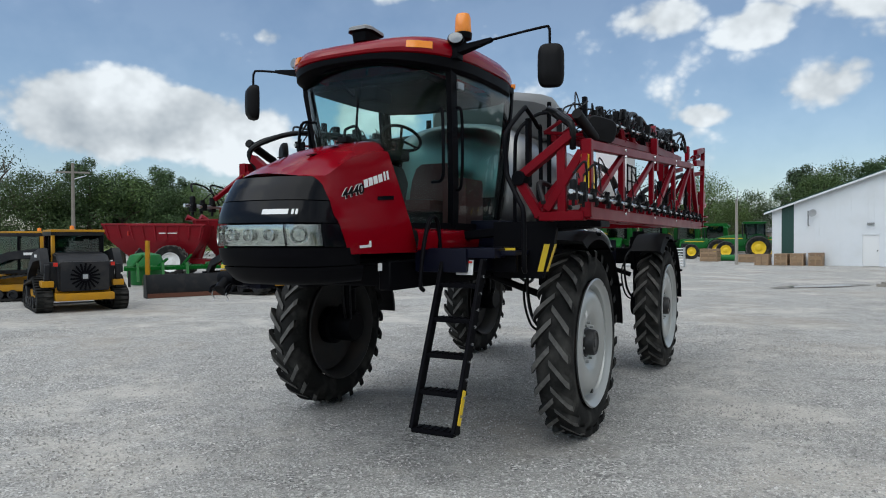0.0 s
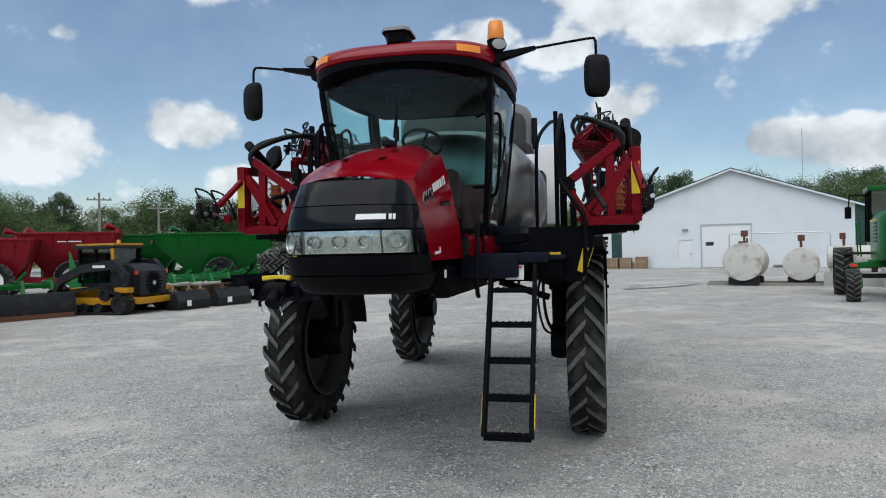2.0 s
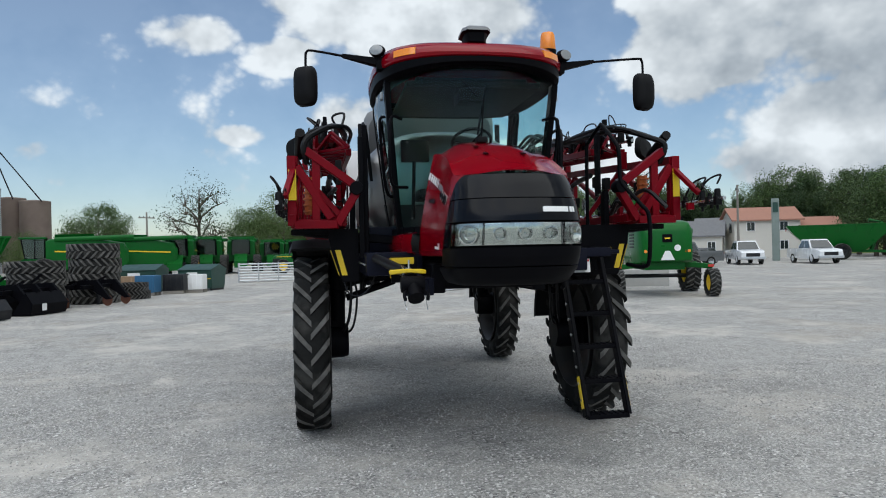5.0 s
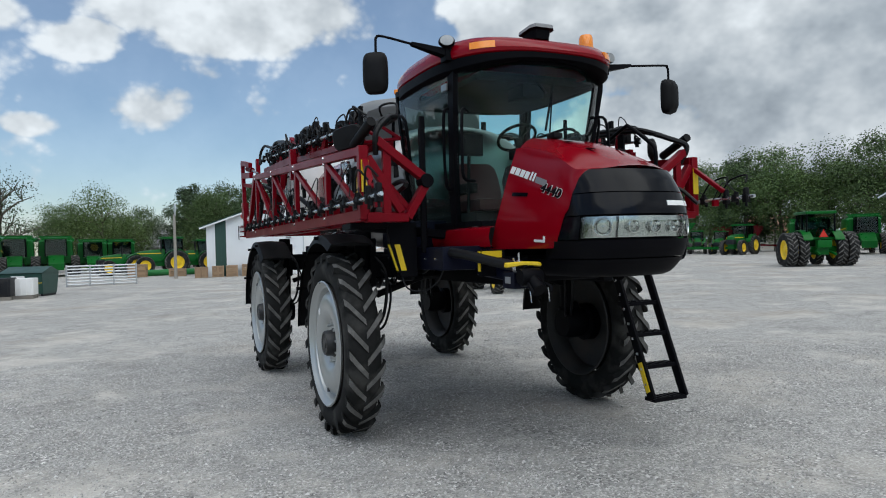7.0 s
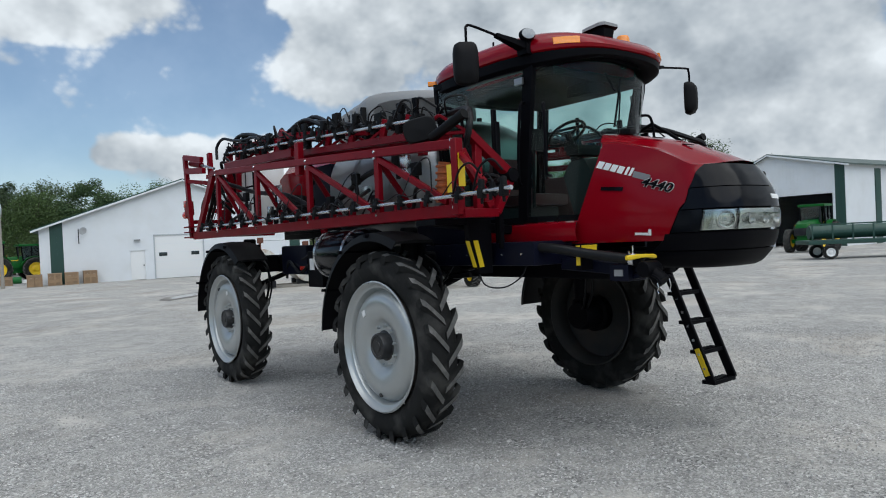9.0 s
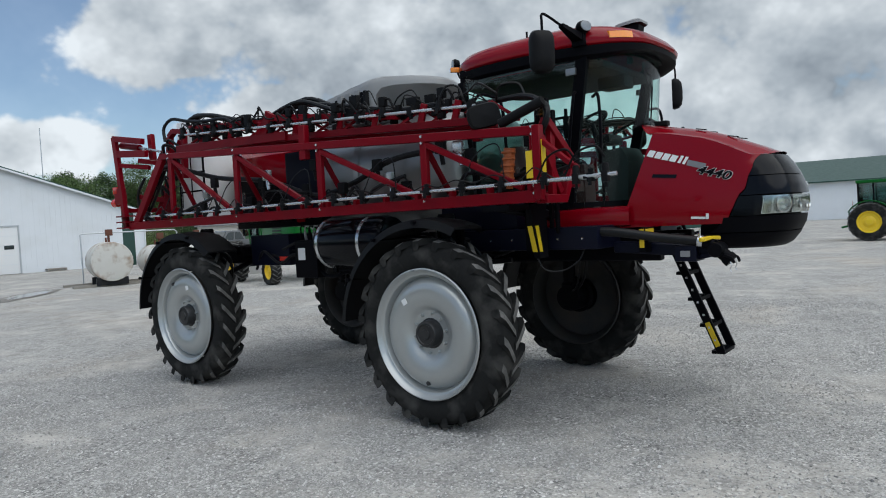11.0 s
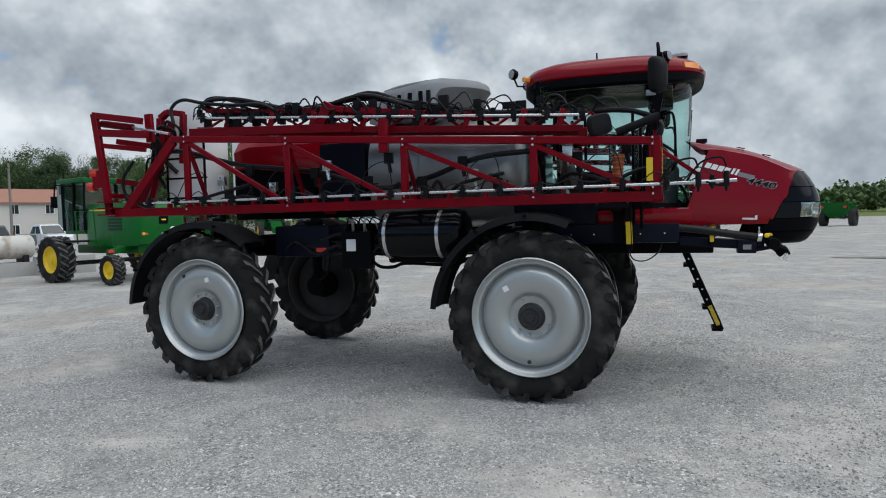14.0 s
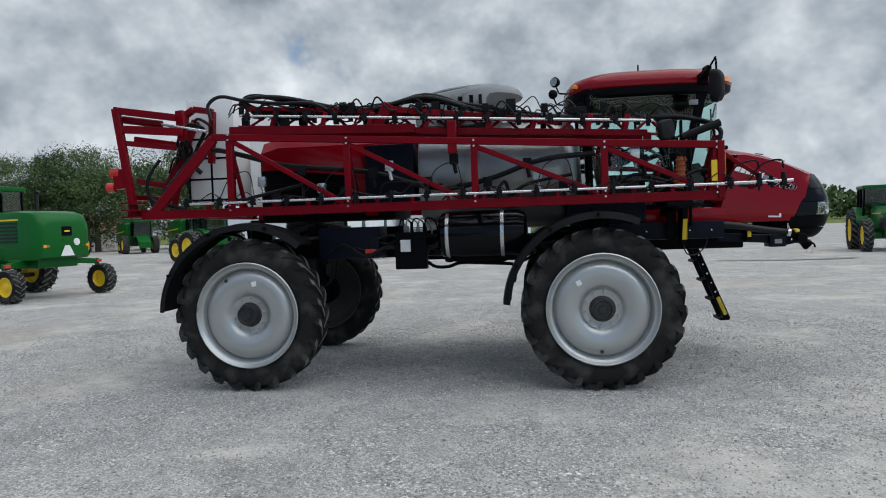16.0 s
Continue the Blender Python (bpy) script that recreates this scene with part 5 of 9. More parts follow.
def build_ladder():
    """The boarding ladder, platform and rails on the left."""
    foot, head = Vector((1.93, 0, 0.42)), Vector((1.40, 0, 1.70))
    bm = B()
    for y in (0.755, 1.115):
        beam(bm, foot + Vector((0, y, 0)), head + Vector((0, y, 0)), 0.035, 0.085, 0.006)
    lad = part("ladder", bm, BLACK, sprayer, "black steel boarding ladder, lowered")
    for i in range(5):
        f = i / 4.75
        p = foot.lerp(head, f)
        bm = B()
        box(bm, p.x - 0.10, p.x + 0.03, 0.755, 1.115, p.z - 0.018, p.z + 0.018, 0.006)
        step = part("step", bm, BLACK, lad)
        for k in range(6):
            part("grip", box(B(), p.x - 0.09, p.x + 0.02, 0.80 + k * 0.052, 0.815 + k * 0.052, p.z + 0.018, p.z + 0.024), BLACK, step)
    for k in (0.16,):
        p, q = foot.lerp(head, 0.05), foot.lerp(head, 0.24)
        for y in (0.734, 1.136):
            part("marker", beam(B(), p + Vector((0, y, 0)), q + Vector((0, y, 0)), 0.006, 0.05), YELLOW, lad, "yellow reflective marker")
    for i in range(9):
        p = foot.lerp(head, 0.1 + 0.1 * i)
        for y in (0.735, 1.135):
            part("bolt", box(B(), p.x - 0.010, p.x + 0.010, y - 0.008, y + 0.008, p.z - 0.010, p.z + 0.010), CHROME, lad)
    bm = B()
    slab(bm, [(1.405, 0.87, 1.58), (1.405, 1.02, 1.58), (1.385, 1.02, 1.70), (1.385, 0.87, 1.70)], (0.008, 0, 0.002))
    part("warning_label", bm, WHITE, lad, "white warning label, text as bars")
    bm = B()
    slab(bm, [(1.397, 0.88, 1.675), (1.397, 1.01, 1.675), (1.394, 1.01, 1.692), (1.394, 0.88, 1.692)], (0.012, 0, 0.003))
    part("warning_band", bm, RED_LENS, lad)
    bm = B()
    box(bm, 1.05, 1.42, 0.70, 1.22, 1.72, 1.80, 0.01)
    box(bm, -0.10, 1.30, 0.75, 1.35, 1.74, 1.78, 0.01)
    beam(bm, (1.30, 0.75, 1.60), (1.30, 0.75, 1.76), 0.05, 0.05)
    plat = part("platform", bm, NAVY, sprayer, "dark steel platform beside the cab door")
    bm = B()
    for i in range(5):
        box(bm, 0.0 + i * 0.24, 0.12 + i * 0.24, 0.80, 1.32, 1.78, 1.795)
    part("tread_plate", bm, BLACK, plat)
    # hand rails: long S-shaped rail outside, square frame behind, two uprights
    bm = B()
    tube(bm, [(1.30, 1.42, 1.64), (1.48, 1.50, 1.62), (1.55, 1.52, 1.70), (1.56, 1.52, 2.06), (1.52, 1.46, 2.18), (1.43, 1.34, 2.36), (1.41, 1.32, 2.46), (1.42, 1.31, 2.66), (1.34, 1.31, 2.76), (1.04, 1.32, 2.96), (0.96, 1.32, 2.97), (0.68, 1.32, 2.86), (0.62, 1.32, 2.78), (0.60, 1.32, 1.78)], 0.019, 10, 4)
    part("hand_rail", bm, BLACK, sprayer, "bent black hand rail beside the platform")
    bm = B()
    slab(bm, [(0.86, 1.30, 2.32), (0.95, 1.30, 2.32), (0.95, 1.30, 2.90), (0.86, 1.30, 2.90)], (0, 0.03, 0), 0.004)
    part("rail_plate", bm, BLACK, sprayer)
    bm = B()
    tube(bm, [(0.06, 1.21, 1.95), (0.06, 1.21, 3.20)], 0.022, 10)
    part("rail_post", bm, BLACK, sprayer)
    bm = B()
    tube(bm, [(0.06, 1.20, 3.10), (0.30, 1.16, 3.04), (0.55, 1.08, 2.86), (0.58, 1.06, 2.6), (0.58, 1.06, 1.98)], 0.017, 10, 4)
    part("guard_rail", bm, BLACK, sprayer, "black tubular guard rail")
    bm = B()
    tube(bm, [(0.06, 1.21, 3.10), (-0.90, 1.18, 3.06), (-1.10, 1.18, 2.98), (-1.14, 1.18, 2.80), (-1.14, 1.18, 2.0)], 0.017, 10, 4)
    part("guard_rail", bm, BLACK, sprayer, "black tubular guard rail")
    bm = B()
    tube(bm, [(1.62, 0.68, 1.46), (1.67, 0.68, 1.52), (1.60, 0.67, 1.80), (1.50, 0.66, 2.00), (1.42, 0.66, 2.06), (1.34, 0.66, 2.02), (1.32, 0.67, 1.85), (1.32, 0.68, 1.60)], 0.018, 10, 4)
    part("hand_rail", bm, BLACK, sprayer, "small black boarding rail")
    # right side: two uprights that hold the boom cradle
    for s, ys in ((-1, (-1.02, -0.92)), ):
        for x, y, z in ((1.00, -0.95, 2.96), (1.08, -0.99, 2.84)):
            bm = B()
            beam(bm, (x, y, 1.75), (x, y, z), 0.05, 0.030, 0.006)
            part("upright", bm, BLACK, sprayer)
    bm = B()
    tube(bm, [(0.5, -0.86, 2.5), (0.5, -0.90, 2.95), (0.42, -0.92, 3.06), (0.2, -0.92, 3.06), (0.16, -0.9, 2.5)], 0.016, 8, 4)
    part("hand_rail", bm, BLACK, sprayer, "black tubular guard rail")


build_ladder()


# ---- booms ----
def build_boom(s, off):
    """One folded boom: s = -1 right, 1 left; off: how far it stands out beyond the right one."""
    def P(x, y, z):
        return Vector((x, s * (y + off), z))

    def bar(bm, a, b, w=0.055, h=0.055):
        beam(bm, P(*a), P(*b), w, h, 0.005)

    out, inn = 1.55, 1.14
    rnd0 = random.Random(40 + s)
    boom = part("boom", B(), BOOM_RED, sprayer, "folded red lattice spray boom")

    def chord(name, segs, w=0.055, h=0.06, label=""):
        bm = B()
        for a, b in segs:
            bar(bm, a, b, w, h)
        return part(name, bm, BOOM_RED, boom, label)

    def zt(x):
        return lerp(x, [(-4.34, 2.95), (-3.0, 2.85), (-1.64, 2.755), (0.06, 2.655), (1.26, 2.60)])

    chord("top_chord", [((-4.36, out, zt(-4.34)), (1.27, out, zt(1.26)))], 0.07, 0.075)
    chord("bottom_chord", [((-5.25, out, 2.075), (1.25, out, 2.075))], 0.075, 0.10)
    chord("bottom_chord", [((-5.0, inn, 2.075), (1.20, inn, 2.075))], 0.06, 0.07)
    chord("brace", [((-5.12, out, 2.08), (-4.34, out, 2.93))], 0.06, 0.11)
    for x in (-4.15, -2.76, -1.33, 0.07, 1.22):
        chord("upright", [((x, out, 2.08), (x, out, zt(x)))], 0.05, 0.075)
        chord("cross_bar", [((x, out, 2.075), (x, inn, 2.075))], 0.05, 0.05)
        chord("brace", [((x, inn, 2.10), (x, out, zt(x) - 0.03))], 0.04, 0.05)
    for a, b in ((-4.12, -2.84), (-2.74, -1.50), (-1.30, -0.02), (0.10, 1.10)):
        chord("brace", [((a, out, zt(a) - 0.04), (b, out, 2.15))], 0.045, 0.055)
        chord("brace", [((a, out - 0.03, 2.10), (b, inn, 2.10))], 0.04, 0.04)
    bolt = finish(lathe(B(), [(0.0, 0.012), (0.013, 0.012), (0.015, 0.0)], seg=6), "bolt", CHROME)
    for x in (-4.15, -2.76, -1.33, 0.07, 1.22):
        for dz in (0.03, -0.03):
            for z in (2.13, zt(x)):
                o = new("bolt", bolt)
                o.parent = boom
                o.matrix_basis = Matrix.Translation(P(x, out + 0.036, z + dz)) @ pose(0, 0, 0, 0, 0, 0 if s > 0 else 180)
    # triangular front end
    f = 1.26
    for a, b, w in (((f, out + 0.02, 2.04), (f, out + 0.02, 2.64), 0.075), ((f, out, 2.05), (f, inn + 0.05, 2.05), 0.10), ((f, inn + 0.05, 2.05), (f, 1.00, 2.36), 0.075), ((f, 1.00, 2.36), (f, 1.45, 2.69), 0.085), ((f, out - 0.18, 2.06), (f, 1.36, 2.62), 0.05), ((f, inn + 0.10, 2.10), (f, out - 0.02, 2.55), 0.055)):
        bm = B()
        bar(bm, a, b, w, 0.07)
        part("end_frame", bm, BOOM_RED, boom)
    bm = B()
    lathe(bm, [(0.0, f + 0.06), (0.055, f + 0.06), (0.06, f + 0.05), (0.06, f - 0.06), (0.0, f - 0.06)], (0, s * (1.02 + off), 2.36), "x", 18)
    part("pivot", bm, BLACK, boom)
    bm = B()
    slab(bm, [P(f + 0.042, out - 0.02, 2.26), P(f + 0.042, out + 0.045, 2.26), P(f + 0.042, out + 0.045, 2.52), P(f + 0.042, out - 0.02, 2.52)], (0.004, 0, 0))
    part("marker", bm, YELLOW, boom, "yellow reflective marker")
    bm = B()
    slab(bm, [P(1.16, out + 0.045, 2.22), P(1.22, out + 0.045, 2.22), P(1.22, out + 0.045, 2.44), P(1.16, out + 0.045, 2.44)], (0, s * 0.004, 0))
    part("marker", bm, YELLOW, boom, "yellow reflective marker")
    bm = B()
    tube(bm, [P(0.86, out - 0.12, 2.16), P(0.90, out - 0.13, 2.50)], 0.050, 14)
    spring = part("spring_cylinder", bm, ORANGE, boom, "orange damper cylinder at the boom joint")
    for k in range(6):
        bm = B()
        lathe(bm, [(0.050, -0.012), (0.062, -0.006), (0.062, 0.006), (0.050, 0.012)], axis="z", seg=16)
        part("coil", bm, ORANGE, spring).matrix_basis = Matrix.Translation(P(0.862 + 0.006 * k, out - 0.121, 2.19 + 0.055 * k))
    chord("brace", [((1.24, out, 2.55), (1.62, out + 0.06, 2.26))], 0.05, 0.04)
    # rear mast and hinge arms
    chord("mast", [((-5.52, out + 0.02, 3.34), (-5.34, out + 0.02, 2.05))], 0.06, 0.09)
    chord("mast_arm", [((-5.54, out + 0.02, 3.32), (-4.80, out, 3.20))], 0.06, 0.08)
    chord("mast_arm", [((-5.52, out + 0.02, 3.10), (-4.72, out, 3.03))], 0.06, 0.09)
    chord("mast_arm", [((-5.48, out + 0.02, 2.94), (-4.85, out - 0.1, 2.86))], 0.05, 0.06)
    chord("mast_arm", [((-4.80, out - 0.12, 3.30), (-4.78, out - 0.12, 2.95))], 0.06, 0.10)
    chord("mast_arm", [((-5.30, inn, 2.10), (-4.85, inn - 0.2, 3.25))], 0.07, 0.10)
    chord("mast_arm", [((-5.40, out, 2.10), (-5.35, 0.25 - off, 2.10))], 0.10, 0.10)
    chord("mast_arm", [((-5.42, out, 2.30), (-5.38, inn - 0.4, 2.30))], 0.06, 0.06)
    # hoop at the head of the lift mast, inner posts and links
    for a, b, w in (((-4.98, inn - 0.06, 2.55), (-4.92, inn - 0.06, 3.30), 0.09), ((-4.92, inn - 0.06, 3.30), (-4.80, inn - 0.06, 3.37), 0.08), ((-4.80, inn - 0.06, 3.37), (-4.56, inn - 0.06, 3.33), 0.08), ((-4.56, inn - 0.06, 3.33), (-4.60, inn - 0.06, 2.70), 0.07), ((-5.10, inn, 2.12), (-4.98, inn - 0.05, 2.60), 0.10), ((-5.50, inn + 0.1, 3.02), (-4.90, inn, 2.92), 0.05), ((-5.44, inn + 0.2, 2.50), (-5.05, inn - 0.05, 2.42), 0.05)):
        chord("mast_arm", [(a, b)], w, 0.07)
    for q in range(7):
        bm = B()
        x, z = -5.0 + rnd0.uniform(-0.1, 0.25), 2.5 + 0.1 * q
        tube(bm, [P(x, inn + 0.05, z), P(x + 0.12, inn + 0.12, z + rnd0.uniform(0.05, 0.2)), P(x + rnd0.uniform(0.1, 0.3), inn + 0.04, z + rnd0.uniform(-0.1, 0.2)), P(x + 0.1, inn - 0.1, z - 0.1)], rnd0.choice((0.012, 0.018, 0.024)), 7, 5)
        part("hose", bm, HOSE, boom)
    for q in range(3):
        bm = B()
        tube(bm, [P(-4.62 + 0.05 * q, out - 0.16, 2.86), P(-4.85, out - 0.18, 2.50), P(-5.10 - 0.03 * q, out - 0.16, 2.24 - 0.03 * q), P(-5.24, out - 0.14, 2.32), P(-5.24, out - 0.12, 2.52), P(-5.10, out - 0.16, 2.74)], 0.020, 8, 6)
        part("hose", bm, HOSE, boom)
    bm = B()
    tube(bm, [P(-5.48, out - 0.06, 3.22), P(-5.0, out - 0.06, 3.14)], 0.045, 12)
    cyl = part("fold_cylinder", bm, BOOM_RED, boom, "red hydraulic cylinder")
    bm = B()
    tube(bm, [P(-5.0, out - 0.06, 3.14), P(-4.45, out - 0.06, 3.03)], 0.018, 10)
    part("rod", bm, CHROME, cyl)
    bm = B()
    for z in (2.06, 2.14, 2.22):
        beam(bm, P(-5.46, out + 0.03, z), P(-5.22, out + 0.03, z), 0.16, 0.018)
    part("hinge", bm, BOOM_RED, boom)
    # tail lamps
    bm = B()
    box(bm, -5.62, -5.50, s * (out + off) - 0.05, s * (out + off) + 0.05, 2.54, 2.64, 0.01)
    part("tail_lamp", bm, RED_LENS, boom, "red tail lamp")
    bm = B()
    lathe(bm, [(0.0, -5.68), (0.06, -5.67), (0.055, -5.63), (0.055, -5.58), (0.0, -5.57)], (0, s * (out + off), 2.42), "x", 18)
    part("tail_lamp", bm, RED_LENS, boom, "round red tail lamp")
    bm = B()
    bar(bm, (-5.58, out, 2.50), (-5.42, out, 2.52), 0.10, 0.22)
    part("lamp_bracket", bm, BOOM_RED, boom)
    # lower spray pipe with nozzle bodies
    bm = B()
    tube(bm, [P(-4.75, out + 0.075, 2.185), P(1.80, out + 0.075, 2.185)], 0.016, 10)
    pipe = part("spray_pipe", bm, CHROME, boom, "bright spray pipe with black nozzle bodies")
    nozzle = B()
    box(nozzle, -0.030, 0.030, -0.020, 0.030, -0.035, 0.035, 0.010)
    tube(nozzle, [(0, 0.01, 0.03), (0, 0.012, 0.065)], 0.022, 8)
    tube(nozzle, [(0, 0.035, -0.01), (0, 0.035, -0.062)], 0.015, 8)
    tube(nozzle, [(0.02, 0.02, 0.0), (0.055, 0.03, 0.0)], 0.012, 6)
    nozzle = finish(nozzle, "nozzle_body", PLASTIC)
    rnd = random.Random(11 + s)
    n = 17
    for i in range(n):
        x = -4.66 + i * 6.40 / (n - 1)
        o = new("nozzle_body", nozzle)
        o.parent = pipe
        o.matrix_basis = Matrix.Translation(P(x, out + 0.075, 2.185)) @ pose(0, 0, 0, rnd.uniform(-6, 6), 0, 0 if s > 0 else 180)
    for i in range(n - 1):
        bm = B()
        x = -4.66 + i * 6.40 / (n - 1)
        d = 6.40 / (n - 1)
        z = 2.25
        tube(bm, [P(x, out + 0.08, z), P(x + d * 0.3, out + 0.06, z - rnd.uniform(0.02, 0.08)), P(x + d * 0.7, out + 0.05, z + rnd.uniform(-0.05, 0.10)), P(x + d, out + 0.08, z)], 0.006, 5, 4)
        if i % 3 == 1:
            tube(bm, [P(x, out + 0.06, z), P(x + 0.1, out, z + 0.22), P(x + 0.32, out, z + 0.28), P(x + d, out + 0.04, z)], 0.006, 5, 5)
        part("cable", bm, HOSE, pipe)
    for i in range(16):
        x = -4.45 + i * 0.40
        part("pipe_clip", box(B(), x, x + 0.035, s * (out + off) - 0.03, s * (out + off) + 0.03, 2.12, 2.18), BOOM_RED, pipe)
    # nozzle cluster that sticks out ahead of the boom
    bm = B()
    tube(bm, [P(1.22, out + 0.075, 2.185), P(1.95, out + 0.10, 2.195)], 0.017, 10)
    part("boom_tip", bm, CHROME, boom, "bright end of the spray pipe")
    for x in (1.62, 1.86):
        bm = B()
        c = P(x, out + 0.09, 2.185)
        box(bm, c.x - 0.026, c.x + 0.026, c.y - 0.028, c.y + 0.028, c.z - 0.045, c.z + 0.035, 0.010)
        lathe(bm, [(0.0, c.z + 0.10), (0.022, c.z + 0.096), (0.027, c.z + 0.08), (0.027, c.z + 0.02)], (c.x, c.y, 0), "z", 12)
        tube(bm, [(c.x, c.y, c.z - 0.04), (c.x, c.y, c.z - 0.085)], 0.012, 8)
        tube(bm, [(c.x, c.y, c.z + 0.14), (c.x - 0.05, c.y + s * 0.06, c.z + 0.22), (c.x - 0.22, c.y + s * 0.03, c.z + 0.18), (c.x - 0.34, c.y, c.z + 0.02)], 0.009, 6, 6)
        part("tip_nozzle", bm, PLASTIC, boom)
    # outer wing, folded back on top
    w0, w1 = 1.38, 1.06
    def zu(x):
        return lerp(x, [(-4.1, 3.06), (0.55, 2.78)])
    for y in (w0, w1):
        chord("wing_chord", [((-4.1, y, zu(-4.1)), (0.55, y, zu(0.55)))], 0.055, 0.07)
    chord("wing_chord", [((-3.9, 1.22, zu(-3.9) + 0.20), (0.2, 1.22, zu(0.2) + 0.16))], 0.05, 0.07)
    chord("wing_chord", [((-4.2, w0 + 0.03, zu(-4.2) - 0.03), (-2.0, w0 + 0.03, zu(-2.0) + 0.02))], 0.05, 0.10)
    chord("wing_chord", [((-2.35, w0, zu(-2.35) + 0.24), (-0.4, w0 - 0.05, zu(-0.4) + 0.12))], 0.05, 0.07)
    chord("wing_brace", [((-2.45, w0, zu(-2.45) + 0.02), (-2.30, w0, zu(-2.3) + 0.30))], 0.06, 0.12)
    chord("wing_brace", [((-4.0, w0 - 0.04, zu(-4.0) + 0.24), (-2.5, w0 - 0.08, zu(-2.5) + 0.22))], 0.05, 0.05)
    for xx in (-3.7, -3.1, -2.55, -1.9, -1.2, -0.7, -0.1, 0.3):
        chord("wing_brace", [((xx, w0, zu(xx)), (xx + 0.05, w0 - 0.02, zu(xx) + 0.20))], 0.05, 0.06)
    for i in range(12):
        x = -4.0 + i * 0.40
        chord("wing_brace", [((x, w0, zu(x)), (x + 0.2, 1.22, zu(x) + 0.17)), ((x + 0.4, w1, zu(x)), (x + 0.2, 1.22, zu(x) + 0.17)), ((x, w0, zu(x)), (x + 0.4, w1, zu(x)))], 0.028, 0.03)
    chord("latch", [((-1.57, out - 0.01, 3.0), (-1.57, out - 0.01, 2.64))], 0.07, 0.10)
    chord("latch", [((0.55, w0, 2.78), (0.55, w0, 2.60))], 0.06, 0.08)
    bm = B()
    tube(bm, [P(-4.05, w0 + 0.09, zu(-4.05) + 0.135), P(0.60, w0 + 0.09, zu(0.6) + 0.12)], 0.016, 10)
    up = part("spray_pipe", bm, CHROME, boom, "bright spray pipe with black nozzle bodies")
    for i in range(14):
        x = -3.95 + i * 4.5 / 13
        o = new("nozzle_body", nozzle)
        o.parent = up
        o.matrix_basis = Matrix.Translation(P(x, w0 + 0.09, zu(x) + 0.128)) @ pose(0, 0, 0, 180 if i % 2 else 10, 0, 0 if s > 0 else 180)
    # hoses in loops along the top
    for k in range(7):
        y = w0 - 0.02 - 0.055 * k
        j = lambda a=0.03: rnd.uniform(-a, a)
        if k == 0:
            # the end hose hangs down past the pipe
            pts = [P(-4.40, y + 0.10, zu(-4.1) + 0.10), P(-4.44, y + 0.08, zu(-4.1) + 0.28), P(-4.30, y + 0.04, zu(-4.1) + 0.38), P(-4.02, y, zu(-4.0) + 0.33), P(-3.6, y, zu(-3.6) + 0.30), P(-3.2, y, zu(-3.2) + 0.30), P(-2.9, y, zu(-2.9) + 0.16)]
        elif k < 5:
            # loops at the rear, a sag, then an arch over the middle
            pts = [P(-3.5 + j(), y, zu(-3.5) + 0.16), P(-3.95 + j(), y, zu(-4.0) + 0.24 + j()), P(-4.10 + j(), y, zu(-4.1) + 0.36 + j(0.06)), P(-3.92 + j(), y, zu(-3.9) + 0.42 + j(0.05)), P(-3.45 + j(0.1), y, zu(-3.4) + 0.34 + j(0.06)), P(-3.0 + j(0.1), y, zu(-3.0) + 0.26 + j(0.05)), P(-2.5, y + j(), zu(-2.5) + 0.28 + j(0.05)), P(-1.9, y + j(), zu(-1.9) + 0.38 + j(0.06)), P(-1.3, y, zu(-1.3) + 0.28 + j(0.04)), P(-0.6, y, zu(-0.6) + 0.20 + j()), P(0.1, y, zu(0.1) + 0.20 + j())]
        else:
            pts = [P(-0.4, y, zu(-0.4) + 0.18), P(0.35, y, zu(0.35) + 0.20 + j()), P(0.9, y + 0.1, 2.96 + j()), P(1.20, 1.32 + 0.04 * k - 0.16, 2.84 + j()), P(1.30, 1.46, 2.74 - 0.03 * (k - 5)), P(1.22, 1.44, 2.58)]
        bm = B()
        tube(bm, pts, 0.026 if k % 2 else 0.021, 8, 5)
        part("hose", bm, HOSE, boom, "black hose along the top of the boom")
    bm = B()
    tube(bm, [P(0.88, out - 0.03, 2.70), P(1.28, out - 0.06, 2.84)], 0.042, 10)
    part("strut", bm, PLASTIC, boom)
    for k in range(48):
        bm = B()
        x = -4.3 + rnd.random() ** 1.4 * 5.0
        y = rnd.uniform(w1, w0 + 0.08)
        z = zu(x) + rnd.uniform(0.10, 0.24)
        L = rnd.uniform(0.18, 0.5)
        tube(bm, [P(x, y, z), P(x + L * 0.3, y + rnd.uniform(-0.08, 0.08), z + rnd.uniform(0.04, 0.16)), P(x + L * 0.7, y + rnd.uniform(-0.08, 0.08), z + rnd.uniform(-0.03, 0.14)), P(x + L, y, z - 0.02)], rnd.choice((0.006, 0.008, 0.011)), 6, 5)
        part("cable", bm, HOSE, boom)
    for k in range(26):
        x = -4.05 + k * 0.165 + rnd.uniform(-0.05, 0.05)
        c = P(x, w0 + rnd.uniform(-0.22, 0.05), zu(x) + rnd.uniform(0.06, 0.30))
        w, h = rnd.uniform(0.03, 0.07), rnd.uniform(0.03, 0.08)
        bm = B()
        box(bm, c.x - w, c.x + w, c.y - 0.03, c.y + 0.03, c.z - h, c.z + h, 0.012)
        part("fitting", bm, PLASTIC, boom)
